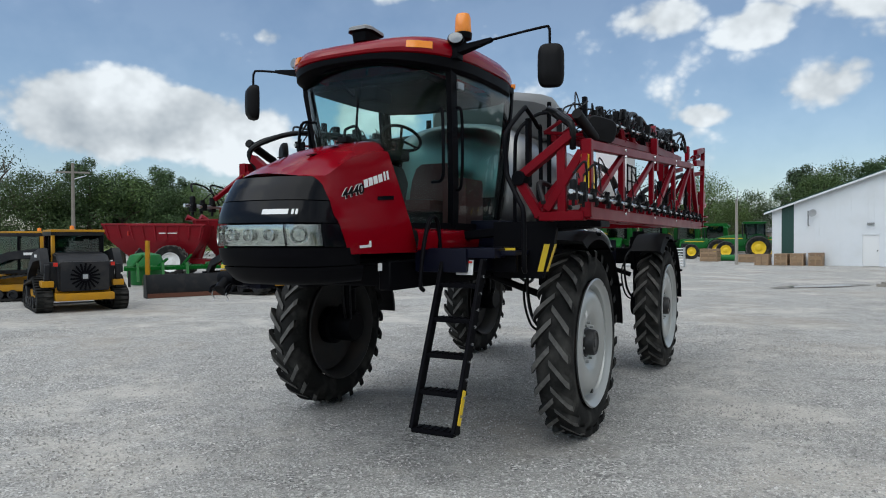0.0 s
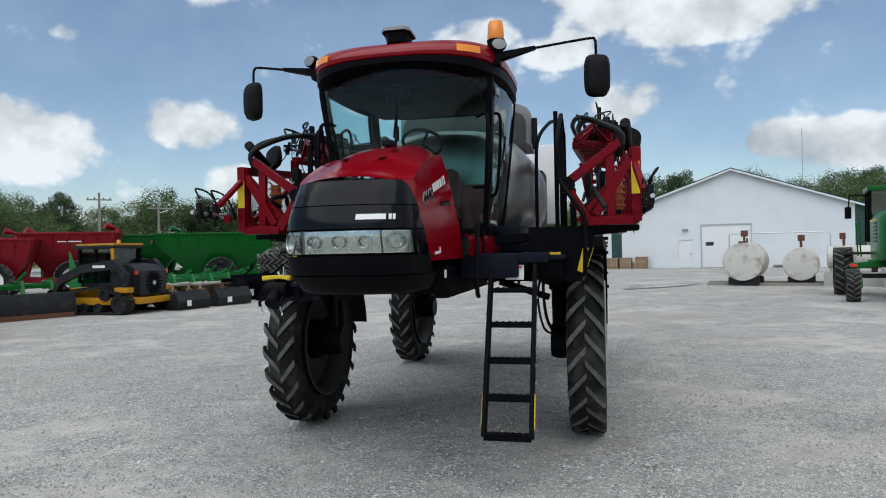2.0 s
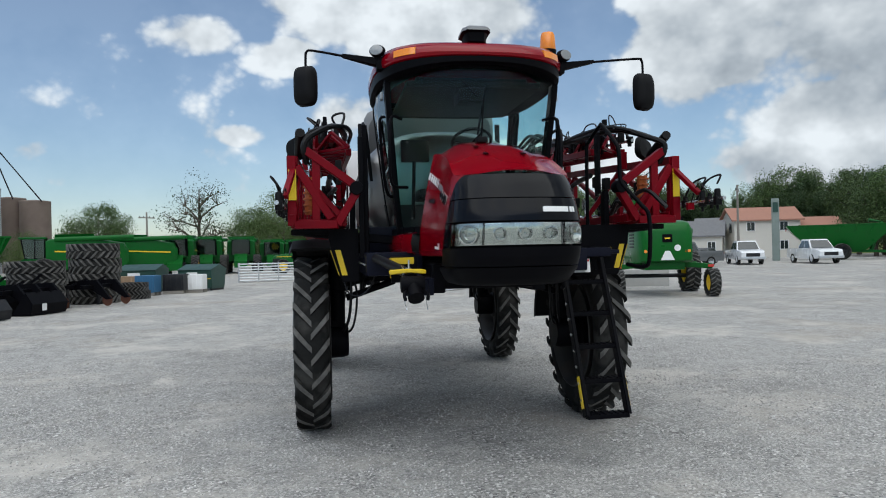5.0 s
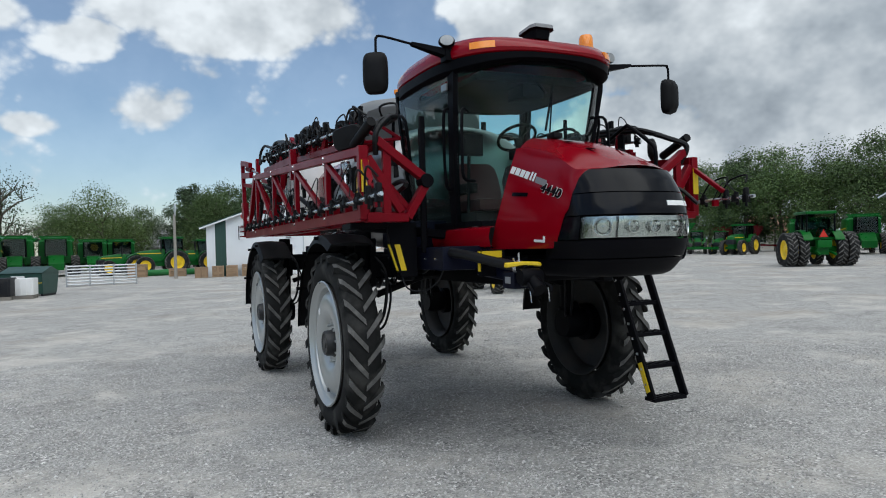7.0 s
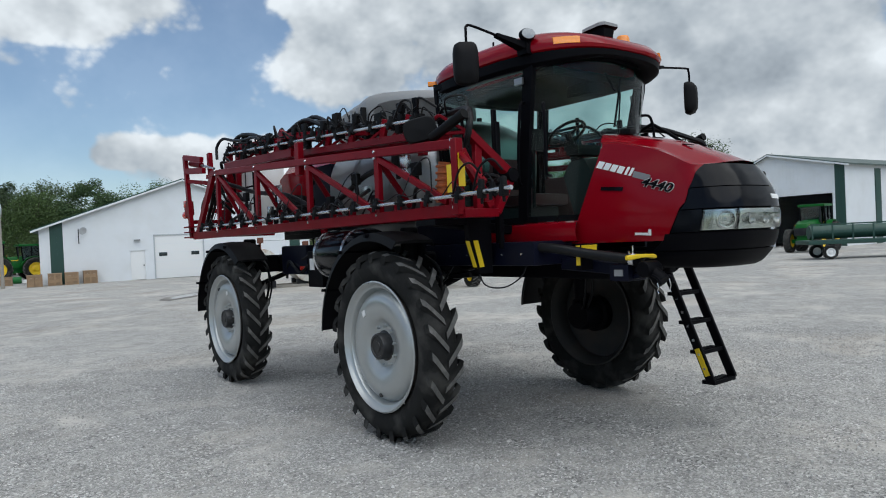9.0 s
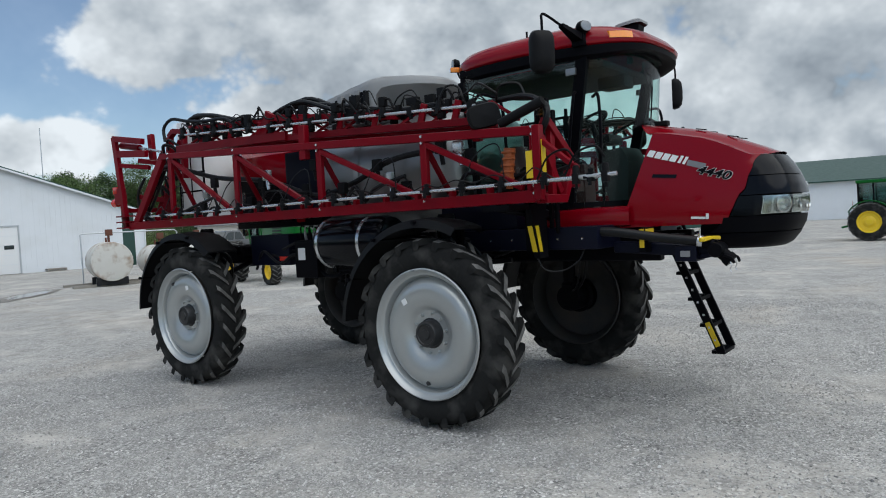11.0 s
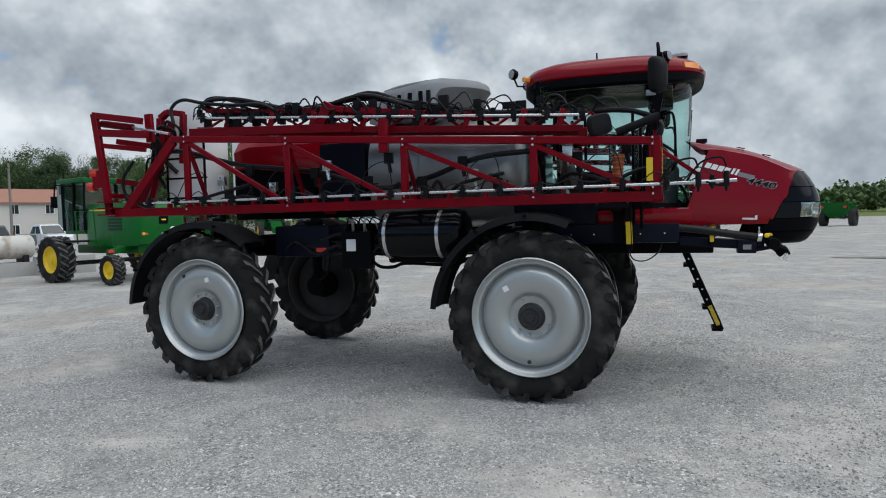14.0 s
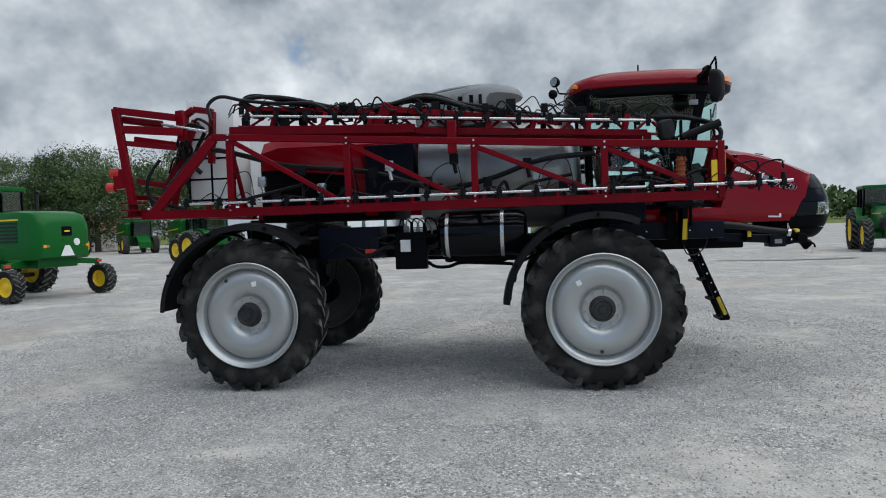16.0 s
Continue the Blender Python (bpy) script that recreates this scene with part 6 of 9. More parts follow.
    for x in (-3.45, -2.85, -1.95, -1.2, -0.55, 0.1):
        bm = B()
        c = P(x, w0 + rnd.uniform(-0.1, 0.05), zu(x) + rnd.uniform(0.22, 0.30))
        box(bm, c.x - 0.04, c.x + 0.04, c.y - 0.03, c.y + 0.03, c.z - 0.05, c.z + 0.05, 0.018)
        tube(bm, [c, c + Vector((0.0, 0, -0.14))], 0.018, 8)
        tube(bm, [c, c + Vector((0.08, 0, 0.02)), c + Vector((0.14, 0, -0.08))], 0.012, 6, 3)
        part("section_valve", bm, PLASTIC, boom)
    bm = B()
    tube(bm, [P(-4.7, out - 0.05, 2.10), P(-5.05, out - 0.12, 2.25), P(-4.85, out - 0.14, 2.55), P(-4.45, out - 0.10, 2.82), P(-3.6, inn + 0.1, 2.62), P(-2.6, inn + 0.1, 2.50), P(-1.8, inn + 0.08, 2.28), P(-1.2, inn + 0.1, 2.36), P(-0.6, inn + 0.12, 2.55), P(0.0, inn + 0.1, 2.60)], 0.030, 9, 6)
    tube(bm, [P(-5.3, 0.9, 2.2), P(-5.15, 1.05, 2.45), P(-5.0, 1.0, 2.75), P(-4.8, 0.95, 2.6)], 0.028, 9, 6)
    part("hose_run", bm, HOSE, boom)
    for k in range(9):
        x = -4.2 + k * 0.60 + rnd.uniform(-0.1, 0.1)
        y = rnd.uniform(inn + 0.02, out - 0.10)
        bm = B()
        pts = [P(x, y, 2.14)]
        for i in range(4):
            pts.append(P(x + (i + 1) * rnd.uniform(0.08, 0.26), y + rnd.uniform(-0.10, 0.10), 2.14 + rnd.uniform(0.0, 0.26)))
        tube(bm, pts, rnd.choice((0.010, 0.014, 0.020)), 7, 5)
        part("hose", bm, HOSE, boom)
    for k in range(18):
        x = -3.9 + k * 0.28 + rnd.uniform(-0.12, 0.12)
        c = P(x, rnd.uniform(inn, out - 0.06), rnd.uniform(2.25, 2.60))
        bm = B()
        box(bm, c.x - 0.05, c.x + 0.05, c.y - 0.03, c.y + 0.03, c.z - 0.06, c.z + 0.06, 0.015)
        tube(bm, [c + Vector((0, 0, -0.05)), c + Vector((0.02, 0, -0.16))], 0.022, 8)
        part("valve_body", bm, PLASTIC if k % 3 else CHROME, boom)
    for k in range(22):
        x = -4.05 + k * 0.215
        c = P(x, w0 - 0.02 + rnd.uniform(-0.05, 0.06), zu(x) + rnd.uniform(0.12, 0.2))
        bm = B()
        box(bm, c.x - 0.022, c.x + 0.022, c.y - 0.03, c.y + 0.03, c.z - 0.06, c.z + 0.05, 0.008)
        tube(bm, [c, c + Vector((rnd.uniform(-0.08, 0.08), 0, 0.10)), c + Vector((rnd.uniform(0.06, 0.16), 0, 0.05)), c + Vector((0.2, 0, -0.04))], 0.007, 5, 4)
        part("hose_clip", bm, PLASTIC, boom)
    # dark oval end cap at the joint
    bm = B()
    rows = []
    for d, k in ((-0.03, 0.85), (-0.02, 1.0), (0.02, 1.0), (0.035, 0.9), (0.045, 0.0)):
        rows.append([(d, k * 0.145 * math.copysign(abs(math.cos(t)) ** 0.5, math.cos(t)), k * 0.105 * math.copysign(abs(math.sin(t)) ** 0.7, math.sin(t))) for t in (2 * math.pi * q / 24 for q in range(24))])
    quads(bm, rows, True)
    part("end_cap", bm, PLASTIC, boom, "dark oval end cap").matrix_basis = Matrix.Translation(P(0.72, out - 0.03, 2.79)) @ pose(0, 0, 0, s * -12, 0, s * 40)
    bm = B()
    box(bm, 0.30, 0.36, s * (w0 + off - 0.1) - 0.02, s * (w0 + off - 0.1) + 0.02, 2.90, 3.16, 0.01)
    part("stop_bar", bm, BLACK, boom)
    # boom cradle under the front
    bm = B()
    beam(bm, P(0.85, 0.60 - off, 1.90), P(0.85, out - 0.05, 2.0), 0.12, 0.08, 0.01)
    slab(bm, [P(0.70, 1.10, 2.02), P(0.98, 1.10, 2.02), P(0.98, out + 0.05, 2.02), P(0.70, out + 0.05, 2.02)], (0, 0, -0.05), 0.006)
    slab(bm, [P(0.80, 1.02, 1.60), P(0.90, 1.02, 1.60), P(0.90, 1.02, 2.36), P(0.80, 1.02, 2.36)], (0, s * 0.05, 0), 0.006)
    part("boom_cradle", bm, BLACK, boom)


build_boom(-1, 0.02)
build_boom(1, 0.36)

# ---- surroundings: materials ----
GREEN = material("green_paint", (0.007, 0.105, 0.014), 0.30, grain=0.12, scale=8, dirt=(0.016, 0.085, 0.020), dirt_amount=0.4, dirt_scale=1.5, shine=0.2)
PALE_GREEN = material("faded_green", (0.018, 0.15, 0.034), 0.5, grain=0.15, scale=8, dirt=(0.07, 0.13, 0.065), dirt_amount=0.4, shine=0.25)
FARM_YELLOW = material("yellow_paint", (0.48, 0.235, 0.010), 0.4, grain=0.1, scale=10, shine=0.25, dirt=(0.20, 0.14, 0.065), dirt_amount=0.35)
RIM_YELLOW = material("yellow_rim", (0.80, 0.55, 0.015), 0.4, grain=0.08, scale=10)
CHARCOAL = material("charcoal_panel", (0.014, 0.015, 0.018), 0.5, grain=0.15, scale=20, shine=0.25, dirt=(0.07, 0.064, 0.058), dirt_amount=0.35)
CART_RED = material("cart_red", (0.22, 0.006, 0.014), 0.4, grain=0.1, scale=6, shine=0.25, dirt=(0.15, 0.02, 0.024), dirt_amount=0.35, dirt_scale=1.2)
DARK_GLASS = material("dark_glass", (0.02, 0.028, 0.03), 0.06, grain=0.1, scale=3, coat=0.5)
SIDING = material("white_siding", (0.74, 0.76, 0.78), 0.45, grain=0.03, scale=1.5, dirt=(0.62, 0.63, 0.62), dirt_amount=0.4, dirt_scale=0.6)
DARK_GREEN = material("dark_green_siding", (0.016, 0.055, 0.042), 0.45, grain=0.08, scale=3)
GALV = material("galvanised_sheet", (0.52, 0.54, 0.56), 0.35, metal=0.55, grain=0.08, scale=1.5, dirt=(0.42, 0.43, 0.43), dirt_amount=0.5, dirt_scale=0.4)
BROWN_WALL = material("brown_concrete", (0.19, 0.145, 0.12), 0.8, grain=0.1, scale=1.2, dirt=(0.13, 0.10, 0.085), dirt_amount=0.5, dirt_scale=0.5)
WOOD = material("raw_timber", (0.33, 0.22, 0.13), 0.8, grain=0.2, scale=12, dirt=(0.22, 0.17, 0.12), dirt_amount=0.5, spread=0.2)
GREY_WOOD = material("weathered_timber", (0.26, 0.24, 0.21), 0.85, grain=0.2, scale=12, spread=0.2)
CONCRETE = material("pale_concrete", (0.42, 0.41, 0.39), 0.8, grain=0.1, scale=6)
TANK_WHITE = material("rusty_white_tank", (0.60, 0.58, 0.53), 0.55, grain=0.05, scale=5, dirt=(0.24, 0.13, 0.06), dirt_amount=0.95, dirt_scale=2.0)
RUST = material("rusty_iron", (0.13, 0.05, 0.03), 0.8, grain=0.2, scale=14)
SHINGLE = material("roof_shingle", (0.17, 0.17, 0.175), 0.85, grain=0.2, scale=4)
RED_ROOF = material("brown_red_roof", (0.34, 0.17, 0.12), 0.8, grain=0.15, scale=3)
HOUSE_WALL = material("house_siding", (0.60, 0.57, 0.51), 0.7, grain=0.05, scale=3)
CAR_WHITE = material("white_car_paint", (0.75, 0.76, 0.77), 0.25, grain=0.02, coat=0.6)
CAR_GREY = material("grey_car_paint", (0.10, 0.105, 0.11), 0.3, grain=0.03, coat=0.6)
CAR_BLACK = material("dark_car_paint", (0.03, 0.032, 0.036), 0.3, grain=0.03, coat=0.6)
BLUE = material("blue_plastic", (0.03, 0.12, 0.24), 0.5, grain=0.1)
SIGN_GREY = material("sign_grey", (0.20, 0.24, 0.22), 0.6, grain=0.1, scale=4, dirt=(0.12, 0.16, 0.13), dirt_amount=0.4)
BARK = material("bark", (0.09, 0.072, 0.055), 0.9, grain=0.25, scale=6, bump=0.01)


def leaf_material(name, colour, spread):
    m = bpy.data.materials.new(name)
    m.use_nodes = True
    n, l = m.node_tree.nodes, m.node_tree.links
    b = n["Principled BSDF"]
    geo, info = n.new("ShaderNodeNewGeometry"), n.new("ShaderNodeObjectInfo")
    ramp = n.new("ShaderNodeValToRGB")
    e = ramp.color_ramp.elements
    e[0].color = (colour[0] * (1 - spread), colour[1] * (1 - spread), colour[2] * (1 - spread), 1)
    e[1].color = (colour[0] * (1 + spread * 1.3), colour[1] * (1 + spread), colour[2] * (1 + spread * 0.8), 1)
    l.new(geo.outputs["Random Per Island"], ramp.inputs["Fac"])
    per = n.new("ShaderNodeMapRange")
    per.inputs["To Min"].default_value, per.inputs["To Max"].default_value = 0.75, 1.3
    l.new(info.outputs["Random"], per.inputs["Value"])
    s = n.new("ShaderNodeVectorMath")
    s.operation = "SCALE"
    l.new(ramp.outputs["Color"], s.inputs[0])
    l.new(per.outputs[0], s.inputs["Scale"])
    l.new(s.outputs[0], b.inputs["Base Color"])
    b.inputs["Roughness"].default_value = 0.6
    b.inputs["Specular IOR Level"].default_value = 0.3
    return m


LEAF = leaf_material("leaf_green", (0.066, 0.112, 0.034), 0.34)
LEAF_DARK = leaf_material("leaf_dark", (0.044, 0.080, 0.030), 0.34)
LEAF_LIGHT = leaf_material("leaf_light", (0.082, 0.132, 0.036), 0.34)


# ---- trees ----
def tree_meshes(seed, h, w, leaf, leaves=27000, bare=False, low=0.12, tall=1.0):
    rnd = random.Random(seed)
    trunk = B()
    top = Vector((rnd.uniform(-0.3, 0.3), rnd.uniform(-0.3, 0.3), h * 0.82))
    tube(trunk, [(0, 0, -0.1), (0.05, 0.02, h * 0.18), top * 0.5, top], [h * 0.030, h * 0.022, h * 0.014, h * 0.004], 8)
    tips = []
    for k in range(14 if not bare else 20):
        f = rnd.uniform(0.16, 0.78)
        a = k * 2.4 + rnd.uniform(-0.4, 0.4)
        start = top * f
        reach = w / 2 * rnd.uniform(0.55, 0.95) * (1.0 - 0.55 * max(0, f - 0.35))
        tip = start + Vector((math.cos(a) * reach, math.sin(a) * reach, h * rnd.uniform(0.06, 0.22)))
        mid_ = start.lerp(tip, 0.5) + Vector((0, 0, h * 0.03))
        tube(trunk, [start, mid_, tip], [h * 0.010, h * 0.007, h * 0.002], 5)
        tips += [tip, mid_]
        for _ in range(5 if bare else 2):
            e = mid_.lerp(tip, rnd.random()) + Vector((rnd.uniform(-1, 1), rnd.uniform(-1, 1), rnd.uniform(0.2, 1.2))) * w * 0.13
            tube(trunk, [mid_.lerp(tip, 0.3), mid_.lerp(e, 0.6) + Vector((0, 0, 0.1)), e], [h * 0.004, h * 0.003, h * 0.0012], 4)
            tips.append(e)
    crown = B()
    clumps = [(t, w * rnd.uniform(0.09, 0.17)) for t in tips]
    for _ in range(52 if not bare else 10):
        # fill an uneven egg-shaped crown
        z = rnd.uniform(low, 1.0)
        g = math.sin(math.pi * min(1, (z - low) / (1 - low) * 0.93 + 0.07)) ** 0.6
        a = rnd.uniform(0, 2 * math.pi)
        r = w / 2 * g * math.sqrt(rnd.uniform(0.15, 1.0)) * rnd.uniform(0.75, 1.05)
        clumps.append((Vector((math.cos(a) * r, math.sin(a) * r, h * z * 0.97 * tall)), w * rnd.uniform(0.08, 0.15)))
    verts, faces = [], []
    for i in range(leaves):
        c, r = clumps[rnd.randrange(len(clumps))]
        d = Vector((rnd.gauss(0, 1), rnd.gauss(0, 1), rnd.gauss(0, 0.8))).normalized()
        p = c + d * r * rnd.uniform(0.55, 1.1)
        size = h * (rnd.uniform(0.0055, 0.0115) if not bare else rnd.uniform(0.006, 0.010))
        nrm = (d + Vector((rnd.gauss(0, 0.5), rnd.gauss(0, 0.5), rnd.gauss(0.3, 0.5)))).normalized()
        s, t = frame_at(nrm)
        q = rnd.uniform(0, 3.14)
        s, t = s * math.cos(q) + t * math.sin(q), t * math.cos(q) - s * math.sin(q)
        n0 = len(verts)
        verts += [p + s * size, p + t * size * 0.7 + nrm * size * 0.2, p - s * size, p - t * size * 0.7 + nrm * size * 0.2]
        faces.append((n0, n0 + 1, n0 + 2, n0 + 3))
    me = bpy.data.meshes.new("crown")
    me.from_pydata(verts, [], faces)
    me.materials.append(leaf)
    return finish(trunk, "trunk", BARK), me


def tree_thing(meshes, label):
    t = thing("tree", pose(0, 0, -400), label, "tree", "trees round the yard")
    for name, me in zip(("trunk", "crown"), meshes):
        new(name, me).parent = t
    return t


TREES = [
    tree_thing(tree_meshes(1, 10, 10.5, LEAF), "broad green tree in full leaf behind the yard"),
    tree_thing(tree_meshes(2, 10, 7.0, LEAF_DARK, low=0.08), "tall dark green tree behind the yard"),
    tree_thing(tree_meshes(3, 10, 8.5, LEAF, 14000, low=0.2), "open-crowned green tree behind the yard"),
    tree_thing(tree_meshes(4, 10, 13.0, LEAF_LIGHT, 22000, low=0.05), "wide light green tree behind the yard"),
    tree_thing(tree_meshes(5, 10, 8.0, LEAF_DARK, 2600, True), "half-bare thin-crowned tree behind the yard"),
]
# x, y, height, which, width factor
_forest = [(-52, 40, 9, 1, 1), (-46, 44, 8.5, 0, 1), (-40, 47, 8, 2, 1), (-36, 49, 9, 1, 1.1), (-33.5, 51, 10.5, 4, 0.8), (-31, 52, 7.2, 0, 1), (-28, 54, 8.2, 1, 1.2), (-26, 55.5, 7.6, 2, 1.2), (-23.5, 56, 7.8, 1, 1.1), (-21.5, 58, 6.0, 0, 1), (-19, 60, 5.2, 2, 1),
           (-36, 82, 9, 0, 1), (-32, 84, 9.4, 1, 1), (-28, 85, 8.6, 2, 1), (-25, 87, 9.0, 1, 1), (-21, 88, 7.6, 0, 1), (-17, 89, 8.4, 2, 1.1), (-14, 86, 9.6, 2, 1.0), (-10, 90, 8.8, 1, 1), (-7, 92, 8.6, 0, 1), (-3, 95, 6.5, 2, 1.1), (1, 98, 6, 1, 1.2), (-27, 76, 8.4, 2, 0.9),
           (10, 80, 7.6, 0, 0.9), (5, 90, 4.8, 3, 1), (15, 94, 4.8, 3, 1), (18.5, 98, 4.6, 0, 1.3), (21, 82.6, 11.8, 4, 1), (26, 96, 4.5, 3, 1.2), (13, 100, 4.2, 0, 1.3),
           (32.5, 84.6, 9.6, 3, 0.9), (30, 88, 8.2, 0, 1), (37, 90, 7.0, 0, 1), (44, 83.8, 10.6, 1, 1.2), (47, 82, 10.8, 0, 1), (40, 90, 8.2, 2, 1), (42, 76, 9.2, 0, 1), (46, 72, 10.2, 1, 1.2), (51, 69, 10, 0, 1), (56, 66, 9, 2, 1), (61, 63, 9.5, 0, 1),
           (86.8, 76.7, 12.0, 1, 1.0), (93.1, 78.5, 11.3, 0, 0.9), (90.0, 72.6, 14.1, 2, 0.95), (98.2, 75.1, 12.1, 1, 1.0), (94.8, 69.5, 12.0, 1, 0.9), (102.4, 72.5, 11.5, 0, 0.8), (97.1, 66.0, 12.1, 1, 0.95), (103.2, 67.6, 10.6, 2, 0.9), (104.3, 65.8, 9.1, 0, 0.9), (102.1, 61.7, 9.7, 1, 0.8), (104.9, 60.7, 12.2, 2, 0.9), (109.3, 61.0, 12.1, 1, 0.9), (107.1, 56.5, 14.4, 2, 1.0), (104.4, 52.9, 12.5, 1, 1.0), (107.4, 51.2, 13.3, 0, 0.9), (103.1, 46.1, 12.1, 1, 1), (97, 42, 12, 2, 1), (92, 37, 11, 1, 1.1), (84, 35, 9.5, 2, 1), (85, 31, 11.5, 0, 1), (86, 27, 12.0, 1, 1.2), (87, 23, 13.2, 0, 1), (88, 18, 11.6, 2, 1.1), (88, 14, 13.6, 0, 1), (89, 9, 11.0, 1, 1.2), (90, 4, 10.5, 2, 1), (91, -1, 9, 0, 1), (78, 76, 11.5, 1, 1.1), (71, 76, 11, 2, 1),
           (46, 41.5, 3.4, 3, 0.9)]
for _i, (_x, _y, _h, _k, _w) in enumerate(_forest):
    _r = random.Random(_i)
    copy_thing(TREES[_k], pose(_x, _y, -0.05, 0, 0, _r.uniform(0, 360)) @ Matrix.Diagonal((_h / 10 * _w, _h / 10 * _w, _h / 10, 1)))
for _t in TREES:
    for _o in (*_t.children_recursive, _t):
        bpy.data.objects.remove(_o)


def far_woods():
    """The low line of woods past the fields, too far off to count."""
    rnd = random.Random(9)
    verts, faces = [], []
    for k in range(260):
        a = radians(88 + 80 * k / 260)
        d = 215 + rnd.uniform(-12, 25)
        c = Vector((d * math.sin(a), d * math.cos(a), 0))
        h, w = rnd.uniform(5.5, 9.0) + 6.0 * max(0.0, noise.noise((k * 0.045, 2.2, 0))), rnd.uniform(6, 11)
        for _ in range(170):
            v = Vector((rnd.gauss(0, 1), rnd.gauss(0, 1), rnd.gauss(0, 1))).normalized() * rnd.uniform(0.6, 1.0)
            p = c + Vector((v.x * w / 2, v.y * w / 2, h * 0.52 + v.z * h * 0.48))
            s, t = frame_at(Vector((rnd.gauss(0, 1), rnd.gauss(0, 1), rnd.gauss(0, 1))))
            q = rnd.uniform(0.35, 0.75)
            n0 = len(verts)
            verts += [p + s * q, p + t * q, p - s * q, p - t * q]
            faces.append((n0, n0 + 1, n0 + 2, n0 + 3))
    me = bpy.data.meshes.new("far_woods")
    me.from_pydata(verts, [], faces)
    me.materials.append(LEAF)
    tagged(new("far_woods", me), "low line of distant green woods beyond the field", "woods", kind="stuff")


far_woods()


# ---- buildings ----
def gable_shed(name, m, wide, deep, eave, peak, label, openings=(), stripes=(), roof_mat=None, eave_right=None):
    """A metal building: x along its front, y away from it."""
    shed = thing(name, m, label, "building")
    mid = wide / 2

    right = eave if eave_right is None else eave_right

    def top(x):
        return eave + (peak - eave) * x / mid if x <= mid else right + (peak - right) * (wide - x) / mid

    # front wall in vertical sheets with real openings
    cuts = sorted({0.0, wide, mid, *[v for o in openings for v in o[:2]], *[v for o in stripes for v in o[:2]]})
    for x0, x1 in zip(cuts, cuts[1:]):
        xm = (x0 + x1) / 2
        z0 = max([o[3] for o in openings if o[0] <= xm <= o[1]] + [0.0])
        mat = DARK_GREEN if any(s[0] <= xm <= s[1] for s in stripes) else SIDING
        bm = B()
        slab(bm, [(x0, 0, z0), (x1, 0, z0), (x1, 0, top(x1)), (x0, 0, top(x0))], (0, 0.15, 0))
        part("wall", bm, mat, shed, "dark green ribbed metal siding" if mat is DARK_GREEN else "white ribbed metal siding")
        n = int((x1 - x0) / 0.30)
        bm = B()
        for i in range(1, n):
            x = x0 + (x1 - x0) * i / n
            slab(bm, [(x - 0.02, -0.012, z0 + 0.02), (x + 0.02, -0.012, z0 + 0.02), (x + 0.02, -0.012, top(x) - 0.05), (x - 0.02, -0.012, top(x) - 0.05)], (0, 0.010, 0))
        if n > 1:
            tagged(part("rib", bm, mat, shed), kind="stuff")
    bm = B()
    for x0, zw in ((0, eave), (wide - 0.15, right)):
        slab(bm, [(x0, 0.15, 0), (x0 + 0.15, 0.15, 0), (x0 + 0.15, 0.15, zw), (x0, 0.15, zw)], (0, deep - 0.15, 0))
    slab(bm, [(0, deep, 0), (wide, deep, 0), (wide, deep, right), (mid, deep, peak), (0, deep, eave)], (0, 0.15, 0))
    part("wall", bm, SIDING, shed, "white ribbed metal siding")
    for s in (0, 1):
        xe, ze = (-0.45, eave - 0.45 * (peak - eave) / mid) if s == 0 else (wide + 0.45, right - 0.45 * (peak - right) / mid)
        bm = B()
        slab(bm, [(xe, -0.35, ze + 0.02), (mid, -0.35, peak + 0.02), (mid, deep + 0.3, peak + 0.02), (xe, deep + 0.3, ze + 0.02)], (0, 0, 0.12))
        part("roof", bm, roof_mat or GALV, shed, "metal roof sheeting")
        bm = B()
        slab(bm, [(xe, -0.40, ze - 0.06), (mid, -0.40, peak - 0.06), (mid, -0.40, peak + 0.06), (xe, -0.40, ze + 0.06)], (0, 0.045, 0))
        part("roof_trim", bm, SIDING, shed)
    for x0, x1, _, z1, how in openings:
        if how == "open":
            # added charcoal sheet halfway in, opening-wide, stands for the shade inside
            bm = B()
            slab(bm, [(x0, deep * 0.5, 0), (x1, deep * 0.5, 0), (x1, deep * 0.5, eave), (x0, deep * 0.5, eave)], (0, 0.1, 0))
            part("back_wall", bm, CHARCOAL, shed)
            continue
        bm = B()
        box(bm, x0 + 0.02, x1 - 0.02, 0.04, 0.10, 0.02, z1 - 0.02, 0.01)
        d = part("door" if x1 - x0 < 1.5 else "overhead_door", bm, WHITE, shed, "white door")
        bm = B()
        for a, b, c, e in ((x0 - 0.05, x0 + 0.03, 0, z1 + 0.06), (x1 - 0.03, x1 + 0.05, 0, z1 + 0.06), (x0 - 0.05, x1 + 0.05, z1 - 0.02, z1 + 0.06)):
            box(bm, a, b, -0.025, 0.12, c, e)
        part("frame", bm, SIDING if x1 - x0 < 1.5 else GALV, d)
        if x1 - x0 > 1.5:
            for k in range(1, 5):
                bm = B()
                box(bm, x0 + 0.05, x1 - 0.05, 0.030, 0.042, z1 * k / 5 - 0.012, z1 * k / 5 + 0.012)
                part("panel_joint", bm, SIDING, d)
            for wx in (x0 + 0.28, x1 - 0.85):
                bm = B()
                box(bm, wx, wx + 0.55, 0.022, 0.05, z1 * 0.52, z1 * 0.52 + 0.26, 0.01)
                part("window", bm, DARK_GLASS, d)
        else:
            bm = B()
            box(bm, x1 - 0.16, x1 - 0.10, -0.01, 0.05, 0.98, 1.06, 0.01)
            part("door_handle", bm, BLACK, d)
    return shed


